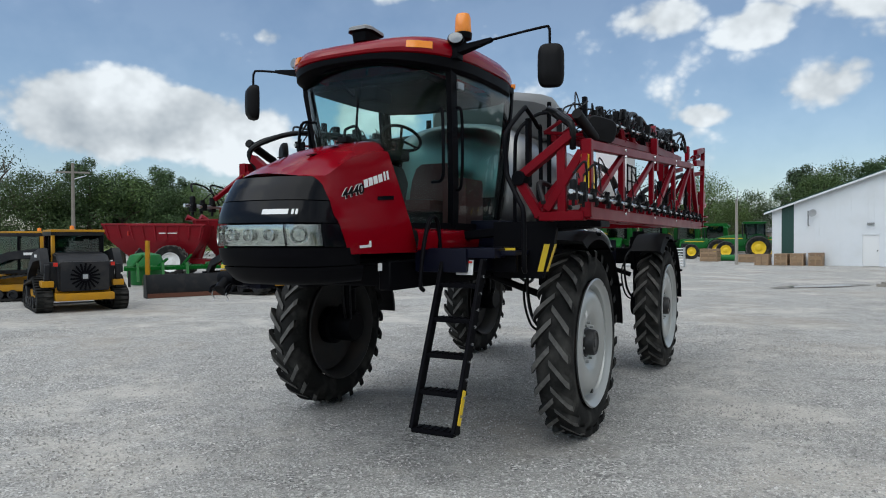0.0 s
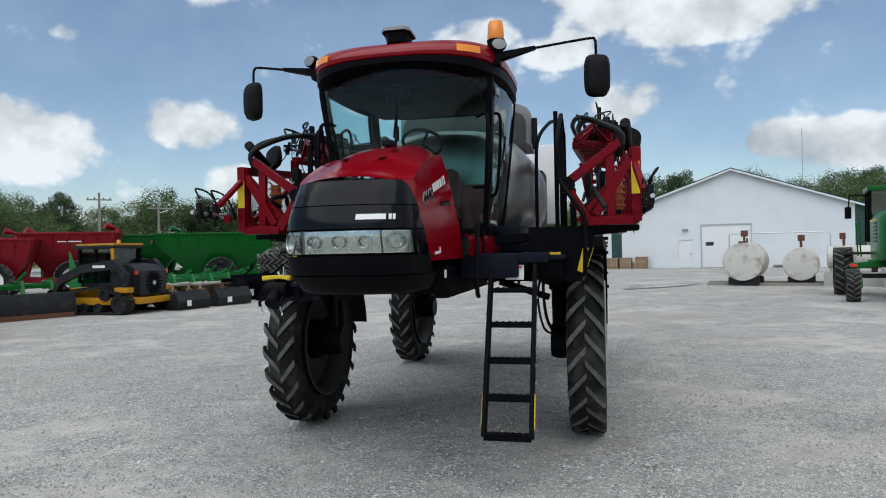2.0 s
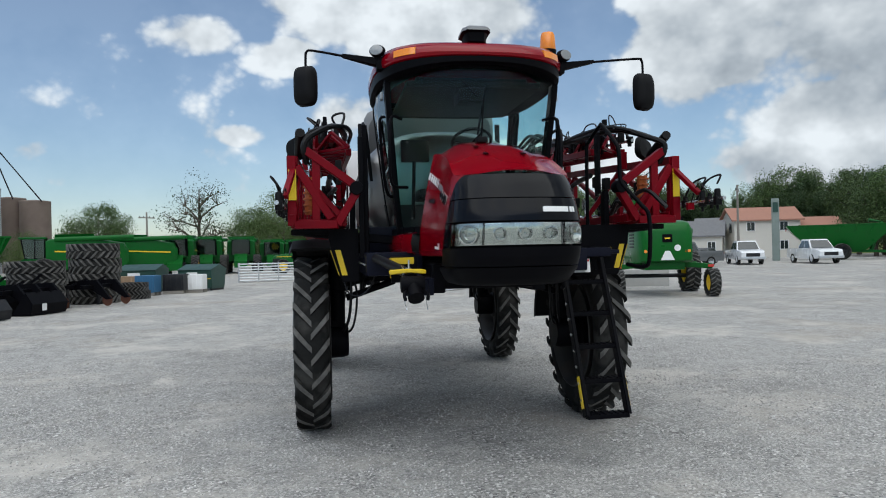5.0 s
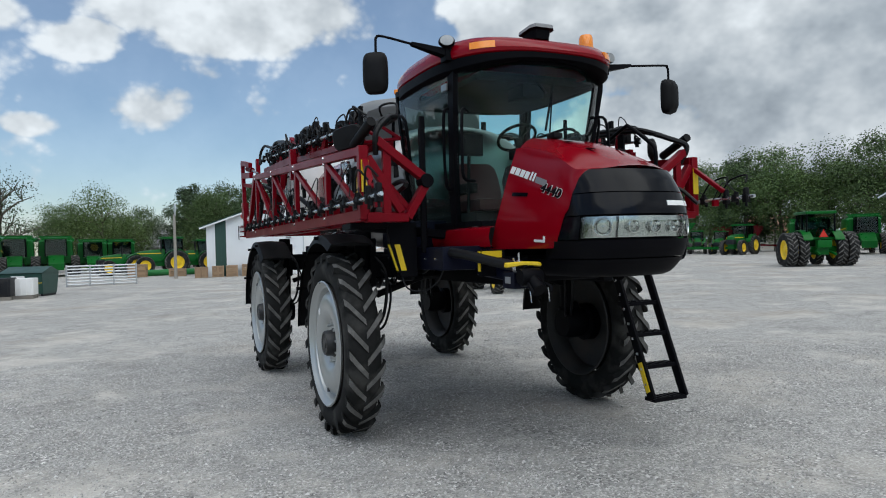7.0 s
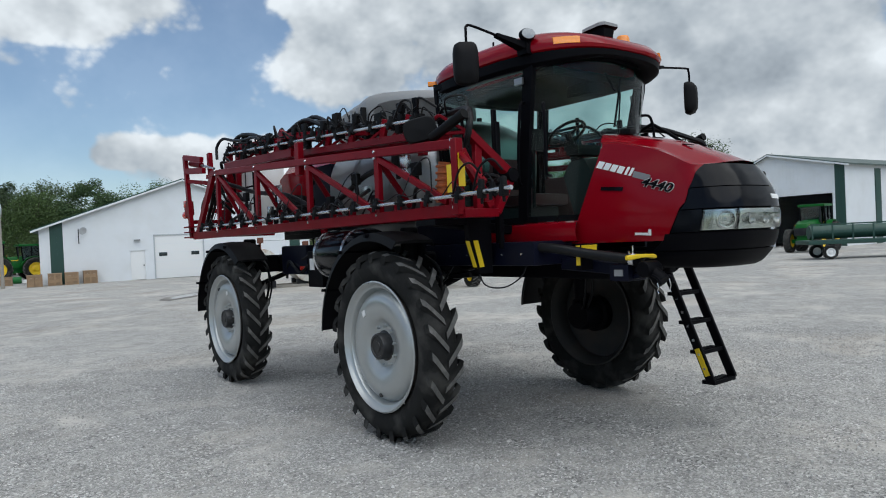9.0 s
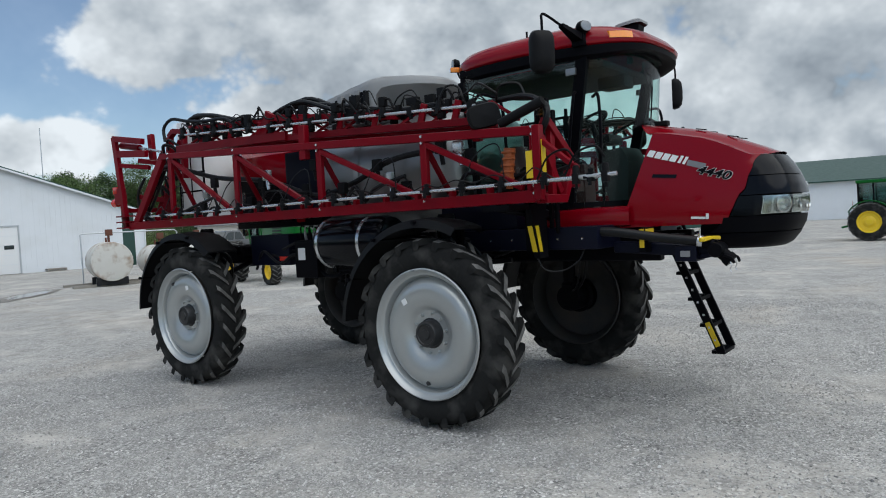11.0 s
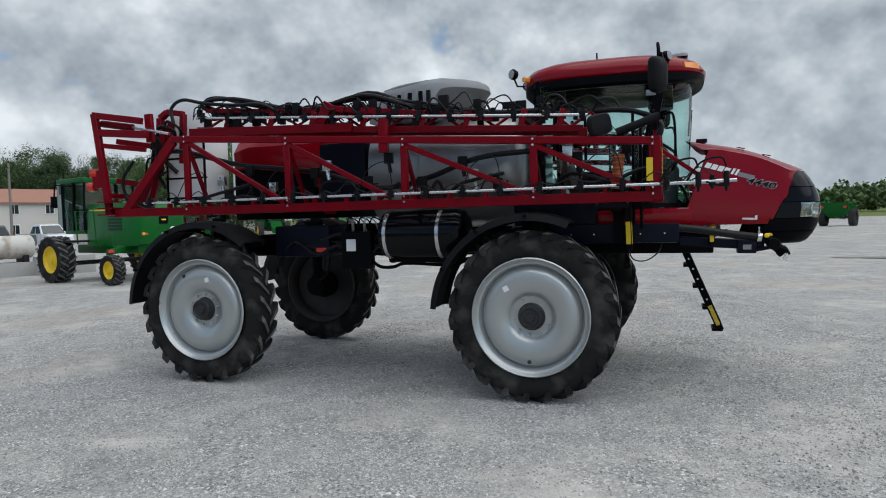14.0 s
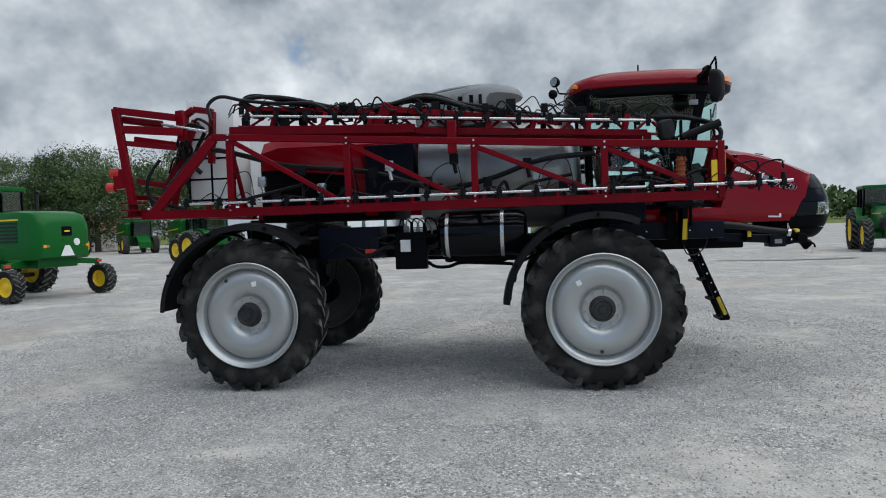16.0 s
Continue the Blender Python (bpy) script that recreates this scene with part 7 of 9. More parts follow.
SHED = gable_shed("metal_building", pose(23.0, 48.4, 0, 0, 0, -39.15), 18.2, 30.0, 3.72, 6.95, "long white metal building with dark green trim", [(5.45, 6.45, 0, 2.08, "door"), (7.05, 10.35, 0, 3.08, "door")], [(0.62, 1.40), (16.65, 17.45)], DARK_GREEN)
bm = B()
tube(bm, [(2.35, -0.05, 2.7), (2.35, -0.35, 2.72), (2.35, -0.38, 3.7)], 0.03, 6)
part("dish_bracket", bm, CHARCOAL, SHED)
bm = B()
lathe(bm, [(0.0, 0.08), (0.14, 0.055), (0.25, 0.0), (0.26, -0.01), (0.14, 0.04), (0.0, 0.06)], seg=24)
part("satellite_dish", bm, GALV, SHED, "small grey satellite dish").matrix_basis = pose(2.62, -0.42, 3.55, 20, 0, 30)
bm = B()
box(bm, 5.75, 6.15, -0.18, 0.0, 2.72, 2.84, 0.02)
part("wall_lamp", bm, GREY, SHED)
bm = B()
tube(bm, [(18.15, -0.35, 3.55), (18.15, -0.1, 3.35), (18.12, -0.06, 0.2)], 0.05, 8)
part("downpipe", bm, SIDING, SHED)
bm = B()
tube(bm, [(14.2, 12, 4.8), (14.2, 12, 11.2)], 0.035, 5)
part("aerial_mast", bm, GALV, SHED, "thin galvanised aerial mast")

ROOF_GREEN = material("grey_green_roof", (0.075, 0.105, 0.095), 0.5, grain=0.08, scale=2)
MACHINE_SHED = gable_shed("machine_shed", pose(59.3, 9.3, 0, 0, 0, -121.7), 12.0, 40.0, 4.9, 7.55, "white machine shed with an open front and green roof", [(4.55, 5.45, 0, 2.1, "door"), (6.2, 11.0, 0, 4.1, "open")], [(11.2, 11.95)], ROOF_GREEN, 6.2)
for _y in (4.5, 12.0, 20.0, 28.0):
    bm = B()
    box(bm, 12.0, 12.06, _y, _y + 0.9, 0.0, 5.95)
    part("wall_stripe", bm, DARK_GREEN, MACHINE_SHED, "dark green siding strip")
bm = B()
box(bm, 4.85, 5.15, -0.03, 0.03, 1.1, 1.75)
part("door_window", bm, DARK_GLASS, MACHINE_SHED)
gable_shed("far_shed", pose(98, -22, 0, 0, 0, 160), 34.0, 14.0, 3.6, 6.4, "low white shed with a dark green roof", (), (), DARK_GREEN)


def house(m, wide, deep, eave, peak, wall, roof, label):
    h = thing("house", m, label, "house", "houses beyond the yard")
    bm = B()
    slab(bm, [(0, 0, 0), (0, 0, eave), (0, deep / 2, peak), (0, deep, eave), (0, deep, 0)], (wide, 0, 0))
    part("wall", bm, wall, h)
    for s in (0, 1):
        y = -0.4 if s == 0 else deep + 0.4
        z = eave - 0.4 * (peak - eave) / (deep / 2)
        bm = B()
        slab(bm, [(-0.4, y, z), (wide + 0.4, y, z), (wide + 0.4, deep / 2, peak + 0.02), (-0.4, deep / 2, peak + 0.02)], (0, 0, 0.16))
        part("roof", bm, roof, h)
    n = max(2, int(wide / 3))
    for i in range(n):
        x = wide * (i + 0.5) / n
        for z in ((1.0,) if eave < 4 else (1.0, 3.4)):
            bm = B()
            box(bm, x - 0.55, x + 0.55, -0.05, 0.02, z, z + 1.2)
            w = part("window", bm, WHITE, h)
            bm = B()
            box(bm, x - 0.45, x - 0.03, -0.07, -0.04, z + 0.08, z + 1.12)
            box(bm, x + 0.03, x + 0.45, -0.07, -0.04, z + 0.08, z + 1.12)
            part("pane", bm, DARK_GLASS, w)
    for y in (deep * 0.3, deep * 0.7):
        bm = B()
        box(bm, -0.06, 0.02, y - 0.5, y + 0.5, 1.0 if eave < 4 else 3.3, 2.3 if eave < 4 else 4.5)
        part("window", bm, DARK_GLASS, h)
    return h


house(pose(78.6, 49.4, 0, 0, 0, -45), 8, 6, 4.9, 6.4, HOUSE_WALL, RED_ROOF, "beige two-storey house with a reddish roof")
house(pose(84.5, 43.6, 0, 0, 0, -45), 5, 6, 3.9, 5.0, HOUSE_WALL, RED_ROOF, "low wing of a beige house with a reddish roof")
house(pose(74.6, 54.6, 0, 0, 0, -62), 5, 5, 3.1, 4.8, HOUSE_WALL, SHINGLE, "pale bungalow with a grey shingle roof")
house(pose(82.5, 57.5, 0, 0, 0, -62), 7, 8, 3.4, 5.5, HOUSE_WALL, SHINGLE, "small pale house with a grey shingle roof")
house(pose(40, 98, 0, 0, 0, -20), 14, 9, 2.8, 5.2, HOUSE_WALL, SHINGLE, "low house with a grey roof behind the tractors")
house(pose(100, 30, 0, 0, 0, -80), 10, 8, 2.8, 4.8, HOUSE_WALL, RED_ROOF, "far pale house with a reddish roof")


def grain_bin(m, r, eave, peak):
    g = thing("grain_bin", m, "round galvanised corrugated grain bin with a conical roof", "grain bin")
    bm = B()
    prof, z = [], 0.0
    while z < eave:
        prof += [(r, z), (r + 0.035, z + 0.10), (r, z + 0.20)]
        z += 0.28
    lathe(bm, prof + [(r, eave)], axis="z", seg=64)
    part("wall", bm, GALV, g)
    for k in range(26):
        a = 2 * math.pi * k / 26
        bm = B()
        box(bm, r + 0.02, r + 0.10, -0.05, 0.05, 0, eave, 0, pose(0, 0, 0, 0, 0, math.degrees(a)))
        part("stiffener", bm, GALV, g)
    bm = B()
    lathe(bm, [(r + 0.15, eave - 0.05), (r + 0.12, eave + 0.02), (0.5, peak), (0.45, peak + 0.3), (0.0, peak + 0.35)], axis="z", seg=48)
    part("roof", bm, GALV, g)
    for k in range(24):
        a = 2 * math.pi * k / 24
        bm = B()
        beam(bm, ((r + 0.1) * math.cos(a), (r + 0.1) * math.sin(a), eave + 0.06), (0.55 * math.cos(a), 0.55 * math.sin(a), peak + 0.04), 0.07, 0.07)
        part("roof_rib", bm, GALV, g)
    bm = B()
    for y in (-0.22, 0.22):
        beam(bm, (r + 0.22, y, 0.5), (r + 0.22, y, eave), 0.05, 0.05)
    z = 0.8
    while z < eave:
        beam(bm, (r + 0.22, -0.22, z), (r + 0.22, 0.22, z), 0.03, 0.03)
        z += 0.35
    for z in (4.2, 7.0, 9.6):
        box(bm, r + 0.1, r + 0.9, -0.6, 0.6, z, z + 0.10)
        for y in (-0.6, 0.6):
            beam(bm, (r + 0.9, y, z), (r + 0.9, y, z + 1.0), 0.05, 0.05)
        beam(bm, (r + 0.9, -0.6, z + 1.0), (r + 0.9, 0.6, z + 1.0), 0.05, 0.05)
    part("ladder", bm, GALV, g)


grain_bin(pose(-0.5, 111, 0, 0, 0, -60), 4.15, 11.4, 13.4)
for _x, _y, _h in ((5.4, 117.5, 10.6), (8.2, 115.2, 10.1)):
    bm = B()
    lathe(bm, [(0.0, 0.0), (2.1, 0.0), (2.1, _h), (2.0, _h + 0.1), (0.0, _h + 0.3)], axis="z", seg=10)
    solid("concrete_silo", bm, BROWN_WALL, pose(_x, _y, 0, 0, 0, 12), "tall brown concrete silo", "silo", "concrete silos")
leg = thing("elevator_leg", pose(2.3, 113, 0), "tall steel grain elevator leg with guy wires", "grain elevator")
bm = B()
for a, b in ((-0.35, -0.35), (0.35, -0.35), (0.35, 0.35), (-0.35, 0.35)):
    beam(bm, (a, b, 0), (a, b, 20.2), 0.10, 0.10)
for i in range(20):
    z = i * 1.0
    beam(bm, (-0.35, -0.35, z), (0.35, -0.35, z + 1), 0.06, 0.06)
    beam(bm, (0.35, 0.35, z), (-0.35, 0.35, z + 1), 0.06, 0.06)
part("mast", bm, CHARCOAL, leg)
bm = B()
box(bm, -0.7, 0.7, -0.5, 0.5, 18.6, 18.8)
box(bm, -0.3, 0.3, -0.3, 0.3, 19.0, 20.9, 0.1)
part("head", bm, CHARCOAL, leg)
bm = B()
for x, y, z in ((-5.5, 0, 11.5), (6.5, 0, 10.0), (3.2, 2, 10.4)):
    tube(bm, [(0, 0, 18.8), (x, y, z)], 0.09, 6)
part("spout", bm, CHARCOAL, leg)


# ---- wheels for the yard's machines ----
_cache = {}


def plain_wheel(parent, x, y, r, w, rim_mat, lugs=20, hub_side=1):
    key = (round(r, 2), round(w, 2), rim_mat.name, lugs)
    if key not in _cache:
        h, ri = w / 2, r * 0.56
        tyre = finish(lathe(B(), [(ri, -h * 0.7), (ri + 0.03, -h * 0.9), (r * 0.80, -h), (r * 0.94, -h * 0.92), (r * 0.965, -h * 0.6), (r * 0.97, 0), (r * 0.965, h * 0.6), (r * 0.94, h * 0.92), (r * 0.80, h), (ri + 0.03, h * 0.9), (ri, h * 0.7)], seg=36), "tyre", RUBBER)
        bm = B()
        for k in range(lugs):
            for s in (-1, 1):
                a0 = 2 * math.pi * (k + (0.5 if s > 0 else 0)) / lugs
                rows = []
                for f in (0.0, 0.5, 1.0):
                    a, y_ = a0 + 0.24 * f, s * h * (0.99 - 0.97 * f)
                    rows.append([(q * math.cos(a + d), y_, q * math.sin(a + d)) for d, q in ((-0.05, r * 0.93), (-0.035, r), (0.035, r), (0.05, r * 0.93))])
                quads(bm, rows, True, True)
        tread = finish(bm, "tread", LUG, smooth=False)
        rim = finish(lathe(B(), [(ri + 0.02, h * 0.72), (ri + 0.02, h * 0.80), (ri - 0.02, h * 0.78), (ri * 0.86, h * 0.45), (ri * 0.55, h * 0.35), (ri * 0.42, h * 0.55), (ri * 0.30, h * 0.60), (ri * 0.28, h * 0.75), (0.0, h * 0.75)], seg=30), "wheel", rim_mat)
        back = finish(lathe(B(), [(ri + 0.02, -h * 0.75), (ri * 0.9, -h * 0.4), (ri * 0.9, -h * 0.1), (0.0, -h * 0.1)], seg=30), "barrel", rim_mat)
        _cache[key] = tyre, tread, rim, back
    tyre, tread, rim, back = _cache[key]
    wh = new("wheel", rim)
    wh.parent = parent
    wh.matrix_basis = pose(x, y, r * 0.985, 0, (x * 37 + y * 91) % 40, 0 if y * hub_side >= 0 else 180)
    for name, me in (("tyre", tyre), ("tread", tread), ("barrel", back)):
        new(name, me).parent = wh
    return wh


def cab_box(parent, x0, x1, w, z0, z1, roof_mat, glass_mat=None, lean=0.12):
    """A glazed cab with posts, panes and a roof."""
    c = part("cab", box(B(), x0 + 0.02, x1 - 0.02, -w * 0.97, w * 0.97, z0 - 0.12, z0, 0.02), roof_mat, parent)
    for s in (-1, 1):
        for xa, xb in ((x0, x0 - 0.02), (x1, x1 + lean), ((x0 + x1) / 2, (x0 + x1) / 2)):
            bm = B()
            beam(bm, (xa, s * w, z0), (xb, s * w * 0.96, z1), 0.07, 0.07)
            part("post", bm, BLACK, c)
        bm = B()
        slab(bm, [(x0, s * (w - 0.01), z0), (x1, s * (w - 0.01), z0), (x1 + lean, s * (w * 0.96 - 0.01), z1), (x0, s * (w * 0.96 - 0.01), z1)], (0, -s * 0.02, 0))
        part("window", bm, glass_mat or DARK_GLASS, c)
    for xa, xb, d in ((x0, x0 - 0.02, 0.02), (x1, x1 + lean, -0.02)):
        bm = B()
        slab(bm, [(xa, -w + 0.03, z0), (xa, w - 0.03, z0), (xb, w * 0.96 - 0.03, z1), (xb, -w * 0.96 + 0.03, z1)], (d, 0, 0))
        part("window", bm, glass_mat or DARK_GLASS, c)
    bm = B()
    box(bm, x0 - 0.12, x1 + lean + 0.18, -w - 0.06, w + 0.06, z1, z1 + 0.16, 0.06)
    part("roof", bm, roof_mat, c)
    return c


TINT = glass("machine_glass", (0.45, 0.58, 0.56), 0.05)


def tractor(m, label, scale=1.0, duals=False, cab=True, rear=0.92, front=0.72, group="parked green tractors"):
    t = thing("tractor", m @ Matrix.Scale(scale, 4), label, "tractor", group)
    bm = B()
    rows = []
    for x, z0, z1, w in ((0.75, 1.05, 1.98, 0.42), (1.6, 1.0, 1.95, 0.42), (2.5, 0.98, 1.85, 0.40), (2.95, 0.98, 1.72, 0.36), (3.05, 1.0, 1.55, 0.32)):
        rows.append([(x, w, z0), (x, w, z1 - 0.14), (x, w - 0.10, z1), (x, -w + 0.10, z1), (x, -w, z1 - 0.14), (x, -w, z0)])
    quads(bm, rows, True, True)
    part("hood", bm, GREEN, t)
    bm = B()
    for s in (-1, 1):
        box(bm, 1.1, 2.85, s * 0.425 - 0.006, s * 0.425 + 0.006, 1.62, 1.68)
    part("stripe", bm, RIM_YELLOW, t)
    bm = B()
    box(bm, 2.4, 3.07, -0.40, 0.40, 1.02, 1.48, 0.03)
    part("grille", bm, CHARCOAL, t)
    bm = B()
    box(bm, -0.7, 2.9, -0.30, 0.30, 0.62, 1.06, 0.05)
    box(bm, -0.2, 0.2, -0.9, 0.9, 0.75, 1.05, 0.05)
    box(bm, 2.2, 2.5, -0.75, 0.75, 0.55, 0.80, 0.05)
    part("chassis", bm, GREEN, t)
    if cab:
        cab_box(t, -0.45, 0.80, 0.72, 1.55, 2.78, GREEN, TINT)
    bm = B()
    tube(bm, [(1.1, 0.52, 1.8), (1.1, 0.52, 2.75)], 0.05, 8)
    part("exhaust", bm, CHARCOAL, t)
    for s in (-1, 1):
        bm = B()
        rows = [[(x, s * 0.55, z), (x, s * 1.02, z), (x, s * 1.02, z - 0.05), (x, s * 0.55, z - 0.05)] for x, z in arc(0, rear, rear + 0.12, 20, 150, 8)]
        quads(bm, rows, True, True)
        part("fender", bm, GREEN, t)
        plain_wheel(t, 0, s * 0.95, rear, 0.48, RIM_YELLOW)
        if duals:
            plain_wheel(t, 0, s * 1.52, rear, 0.48, RIM_YELLOW)
        plain_wheel(t, 2.35, s * 0.88, front, 0.38, RIM_YELLOW, 18)
    bm = B()
    slab(bm, [(-0.78, -0.22, 1.55), (-0.78, 0.22, 1.55), (-0.78, 0.0, 1.95)], (-0.01, 0, 0))
    part("slow_sign", bm, RED_LENS, t, "orange-red slow vehicle triangle")
    bm = B()
    beam(bm, (-0.6, -0.35, 0.8), (-1.25, -0.40, 0.65), 0.08, 0.10)
    beam(bm, (-0.6, 0.35, 0.8), (-1.25, 0.40, 0.65), 0.08, 0.10)
    box(bm, -0.95, -0.6, -0.35, 0.35, 1.0, 1.4, 0.03)
    part("hitch", bm, GREEN, t)
    return t


def combine(m, label):
    c = thing("combine", m, label, "combine", "row of parked combines")
    bm = B()
    rows = []
    for x, z0, z1, w in ((-4.2, 1.5, 2.5, 1.0), (-3.9, 1.2, 3.0, 1.25), (-2.0, 1.0, 3.35, 1.35), (1.2, 1.0, 3.35, 1.35), (1.5, 1.2, 3.2, 1.3)):
        rows.append([(x, w, z0), (x, w + 0.05, (z0 + z1) / 2), (x, w, z1 - 0.1), (x, w - 0.15, z1), (x, -w + 0.15, z1), (x, -w, z1 - 0.1), (x, -w - 0.05, (z0 + z1) / 2), (x, -w, z0)])
    quads(bm, rows, True, True)
    part("body", bm, GREEN, c)
    bm = B()
    rows = [[(x, s * (1.1 + k), z) for x, s in ((-1.8, 1), (0.9, 1), (0.9, -1), (-1.8, -1))] for z, k in ((3.3, 0.0), (3.7, 0.25))]
    quads(bm, rows, True)
    part("grain_tank_extension", bm, GREEN, c)
    for s in (-1, 1):
        bm = B()
        slab(bm, [(-3.6, s * 1.42, 2.15), (0.9, s * 1.42, 2.35), (0.9, s * 1.42, 2.45), (-3.6, s * 1.42, 2.25)], (0, s * 0.01, 0))
        part("stripe", bm, RIM_YELLOW, c)
    cab_box(c, 1.6, 2.9, 0.85, 1.85, 3.35, GREEN, TINT, 0.25)
    bm = B()
    slab(bm, [(2.6, -0.6, 1.8), (4.2, -0.6, 0.6), (4.2, -0.6, 1.2), (2.8, -0.6, 2.0)], (0, 1.2, 0))
    part("feeder_house", bm, GREEN, c)
    bm = B()
    tube(bm, [(0.9, 1.3, 3.3), (-4.6, 1.5, 3.45)], 0.20, 10)
    part("unloading_auger", bm, GREEN, c)
    bm = B()
    box(bm, -3.2, 2.2, -0.7, 0.7, 0.8, 1.3, 0.05)
    part("chassis", bm, CHARCOAL, c)
    for s in (-1, 1):
        plain_wheel(c, 1.6, s * 1.5, 0.95, 0.65, RIM_YELLOW)
        plain_wheel(c, -2.6, s * 1.2, 0.62, 0.42, RIM_YELLOW, 16)
    return c


# north: combines, tractors and goods between the grain bin and the metal building
for _i, (_x, _y, _r) in enumerate(((14.0, 66.0, -112), (17.6, 69.0, -112), (21.5, 70.5, -112), (25.2, 71.5, -112), (28.5, 72.5, -112))):
    if _i < 3:
        combine(pose(_x, _y, 0, 0, 0, _r), "green combine harvester with yellow wheels parked in a row")
    else:
        combine(pose(_x, _y, 0, 0, 0, _r) @ Matrix.Scale(0.92, 4), "green combine harvester with yellow wheels parked in a row")
for _x, _y in ((4.5, 62.0), (9.0, 64.5)):
    combine(pose(_x, _y, 0, 0, 0, 168), "green combine harvester parked broadside beyond the bins")
tractor(pose(27.5, 60.5, 0, 0, 0, 160), "large green tractor with a dark cab and yellow wheels", 1.12)
tractor(pose(32.0, 62.5, 0, 0, 0, 160), "green tractor with a dark cab behind another", 1.05)
tractor(pose(24.4, 62.0, 0, 0, 0, 170), "low green tractor without cab and with a loader", 0.95, cab=False)


def crate(m, l, w, h, label, mat=None):
    c = thing("crate", m, label, "crate", "timber crates beside the building")
    mat = mat or WOOD
    n = max(2, int(h / 0.17))
    for i in range(n):
        z0 = h * i / n
        for s in (0, 1):
            part("board", box(B(), 0, l, s * w - 0.012, s * w + 0.012, z0 + 0.015, z0 + h / n - 0.015), mat, c)
            part("board", box(B(), s * l - 0.012, s * l + 0.012, 0, w, z0 + 0.015, z0 + h / n - 0.015), mat, c)
    for x in (0.03, l / 2, l - 0.03):
        for y in (-0.03, w + 0.03):
            part("post", box(B(), x - 0.04, x + 0.04, y - 0.025, y + 0.025, 0, h), mat, c)
    part("lid", box(B(), -0.02, l + 0.02, -0.03, w + 0.03, h - 0.02, h + 0.02), mat, c)


for _x, _y, _l, _h in ((21.3, 47.3, 0.85, 0.75), (22.45, 46.9, 0.78, 0.78), (23.25, 46.35, 0.78, 0.80), (24.2, 45.8, 0.80, 0.85), (20.6, 55.5, 1.3, 1.0), (22.6, 53.0, 1.2, 0.6)):
    crate(pose(_x, _y, 0, 0, 0, -35), _l, 1.1, _h, "weathered timber crate stacked on the gravel")
crate(pose(36.0, 36.3, 0, 0, 0, -39), 1.0, 0.9, 0.8, "timber pallet box against the white wall")
crate(pose(31.6, 40.4, 0, 0, 0, -39), 1.1, 0.9, 0.18, "flat timber pallet against the white wall", GREY_WOOD)


def fence_stack(m):
    f = thing("fence_panel_stack", m, "stack of pale metal fence panels on the gravel", "fence panels")
    for k in range(5):
        for z in (0.12, 0.30, 0.48, 0.66, 0.84, 1.02, 1.20):
            if k in (0, 4):
                part("rail", tube(B(), [(0, k * 0.16, z), (4.8, k * 0.16, z)], 0.045, 6), GALV, f)
        for x in (0.05, 1.6, 3.2, 4.75):
            if k in (0, 4):
                part("post", tube(B(), [(x, k * 0.16 - 0.05, 0), (x, k * 0.16 - 0.05, 1.28)], 0.05, 6), GALV, f)


fence_stack(pose(11.8, 45.5, 0, 0, 0, -25) @ Matrix.Diagonal((0.80, 1.0, 1.0, 1)))
bm = B()
lathe(bm, [(0.24, 0.0), (0.26, 0.02), (0.26, 4.6), (0.24, 4.62), (0.22, 4.6), (0.22, 0.0)], axis="x", seg=20)
solid("green_auger_tube", bm, PALE_GREEN, pose(22.0, 57.2, 0.26, 0, 0, -25), "long green steel auger tube lying on the gravel", "auger tube")
bm = B()
rows = []
for x in span(0, 1.9, 8):
    h = 0.32 + 0.08 * math.sin(x * 5)
    rows.append([(x, 0, 0.05), (x, 0.1, h), (x, 0.9, h), (x, 1.0, 0.05)])
quads(bm, rows, True, True)
solid("tarp_bundle", bm, WHITE_POLY, pose(25.6, 55.4, 0, 0, 0, -25), "low white wrapped bundle on the gravel", "bundle")
pole = thing("yard_lamp", pose(20.6, 48.6, 0), "grey timber pole with a white dish-shaped lamp head", "yard lamp")
part("pole", tube(B(), [(0, 0, 0), (0, 0, 4.6)], [0.12, 0.08], 10), GREY_WOOD, pole)
part("dish", lathe(B(), [(0.0, 0.06), (0.25, 0.05), (0.46, 0.0), (0.47, -0.02), (0.25, 0.03), (0.0, 0.04)], seg=24), GALV, pole, "pale lamp dish").matrix_basis = pose(0.06, 0, 4.95, 0, -18, 66)


def dumpster(m, label):
    d = thing("dumpster", m, label, "dumpster", "green dumpsters")
    bm = B()
    slab(bm, [(0, 0, 0.12), (0, 1.5, 0.12), (0, 1.75, 1.25), (0, 0.9, 1.55), (0, -0.1, 1.25)], (2.2, 0, 0), 0.02)
    part("body", bm, DARK_GREEN, d)
    part("lid", slab(B(), [(-0.03, -0.15, 1.27), (-0.03, 0.9, 1.60), (-0.03, 1.8, 1.27)], (2.26, 0, 0)), DARK_GREEN, d, "dark green lid")
    part("label_plate", box(B(), 0.6, 1.3, -0.04, -0.01, 0.85, 1.12), WHITE, d, "white label, writing as a plain bar").matrix_basis = pose(0, -0.06, 0)
    part("stripe", box(B(), 0.02, 2.18, -0.075, -0.055, 0.70, 0.75), RIM_YELLOW, d).matrix_basis = pose(0, 0.02, 0)
    for x in (0.1, 2.1):
        part("skid", box(B(), x - 0.06, x + 0.06, 0.05, 1.45, 0, 0.12), CHARCOAL, d)


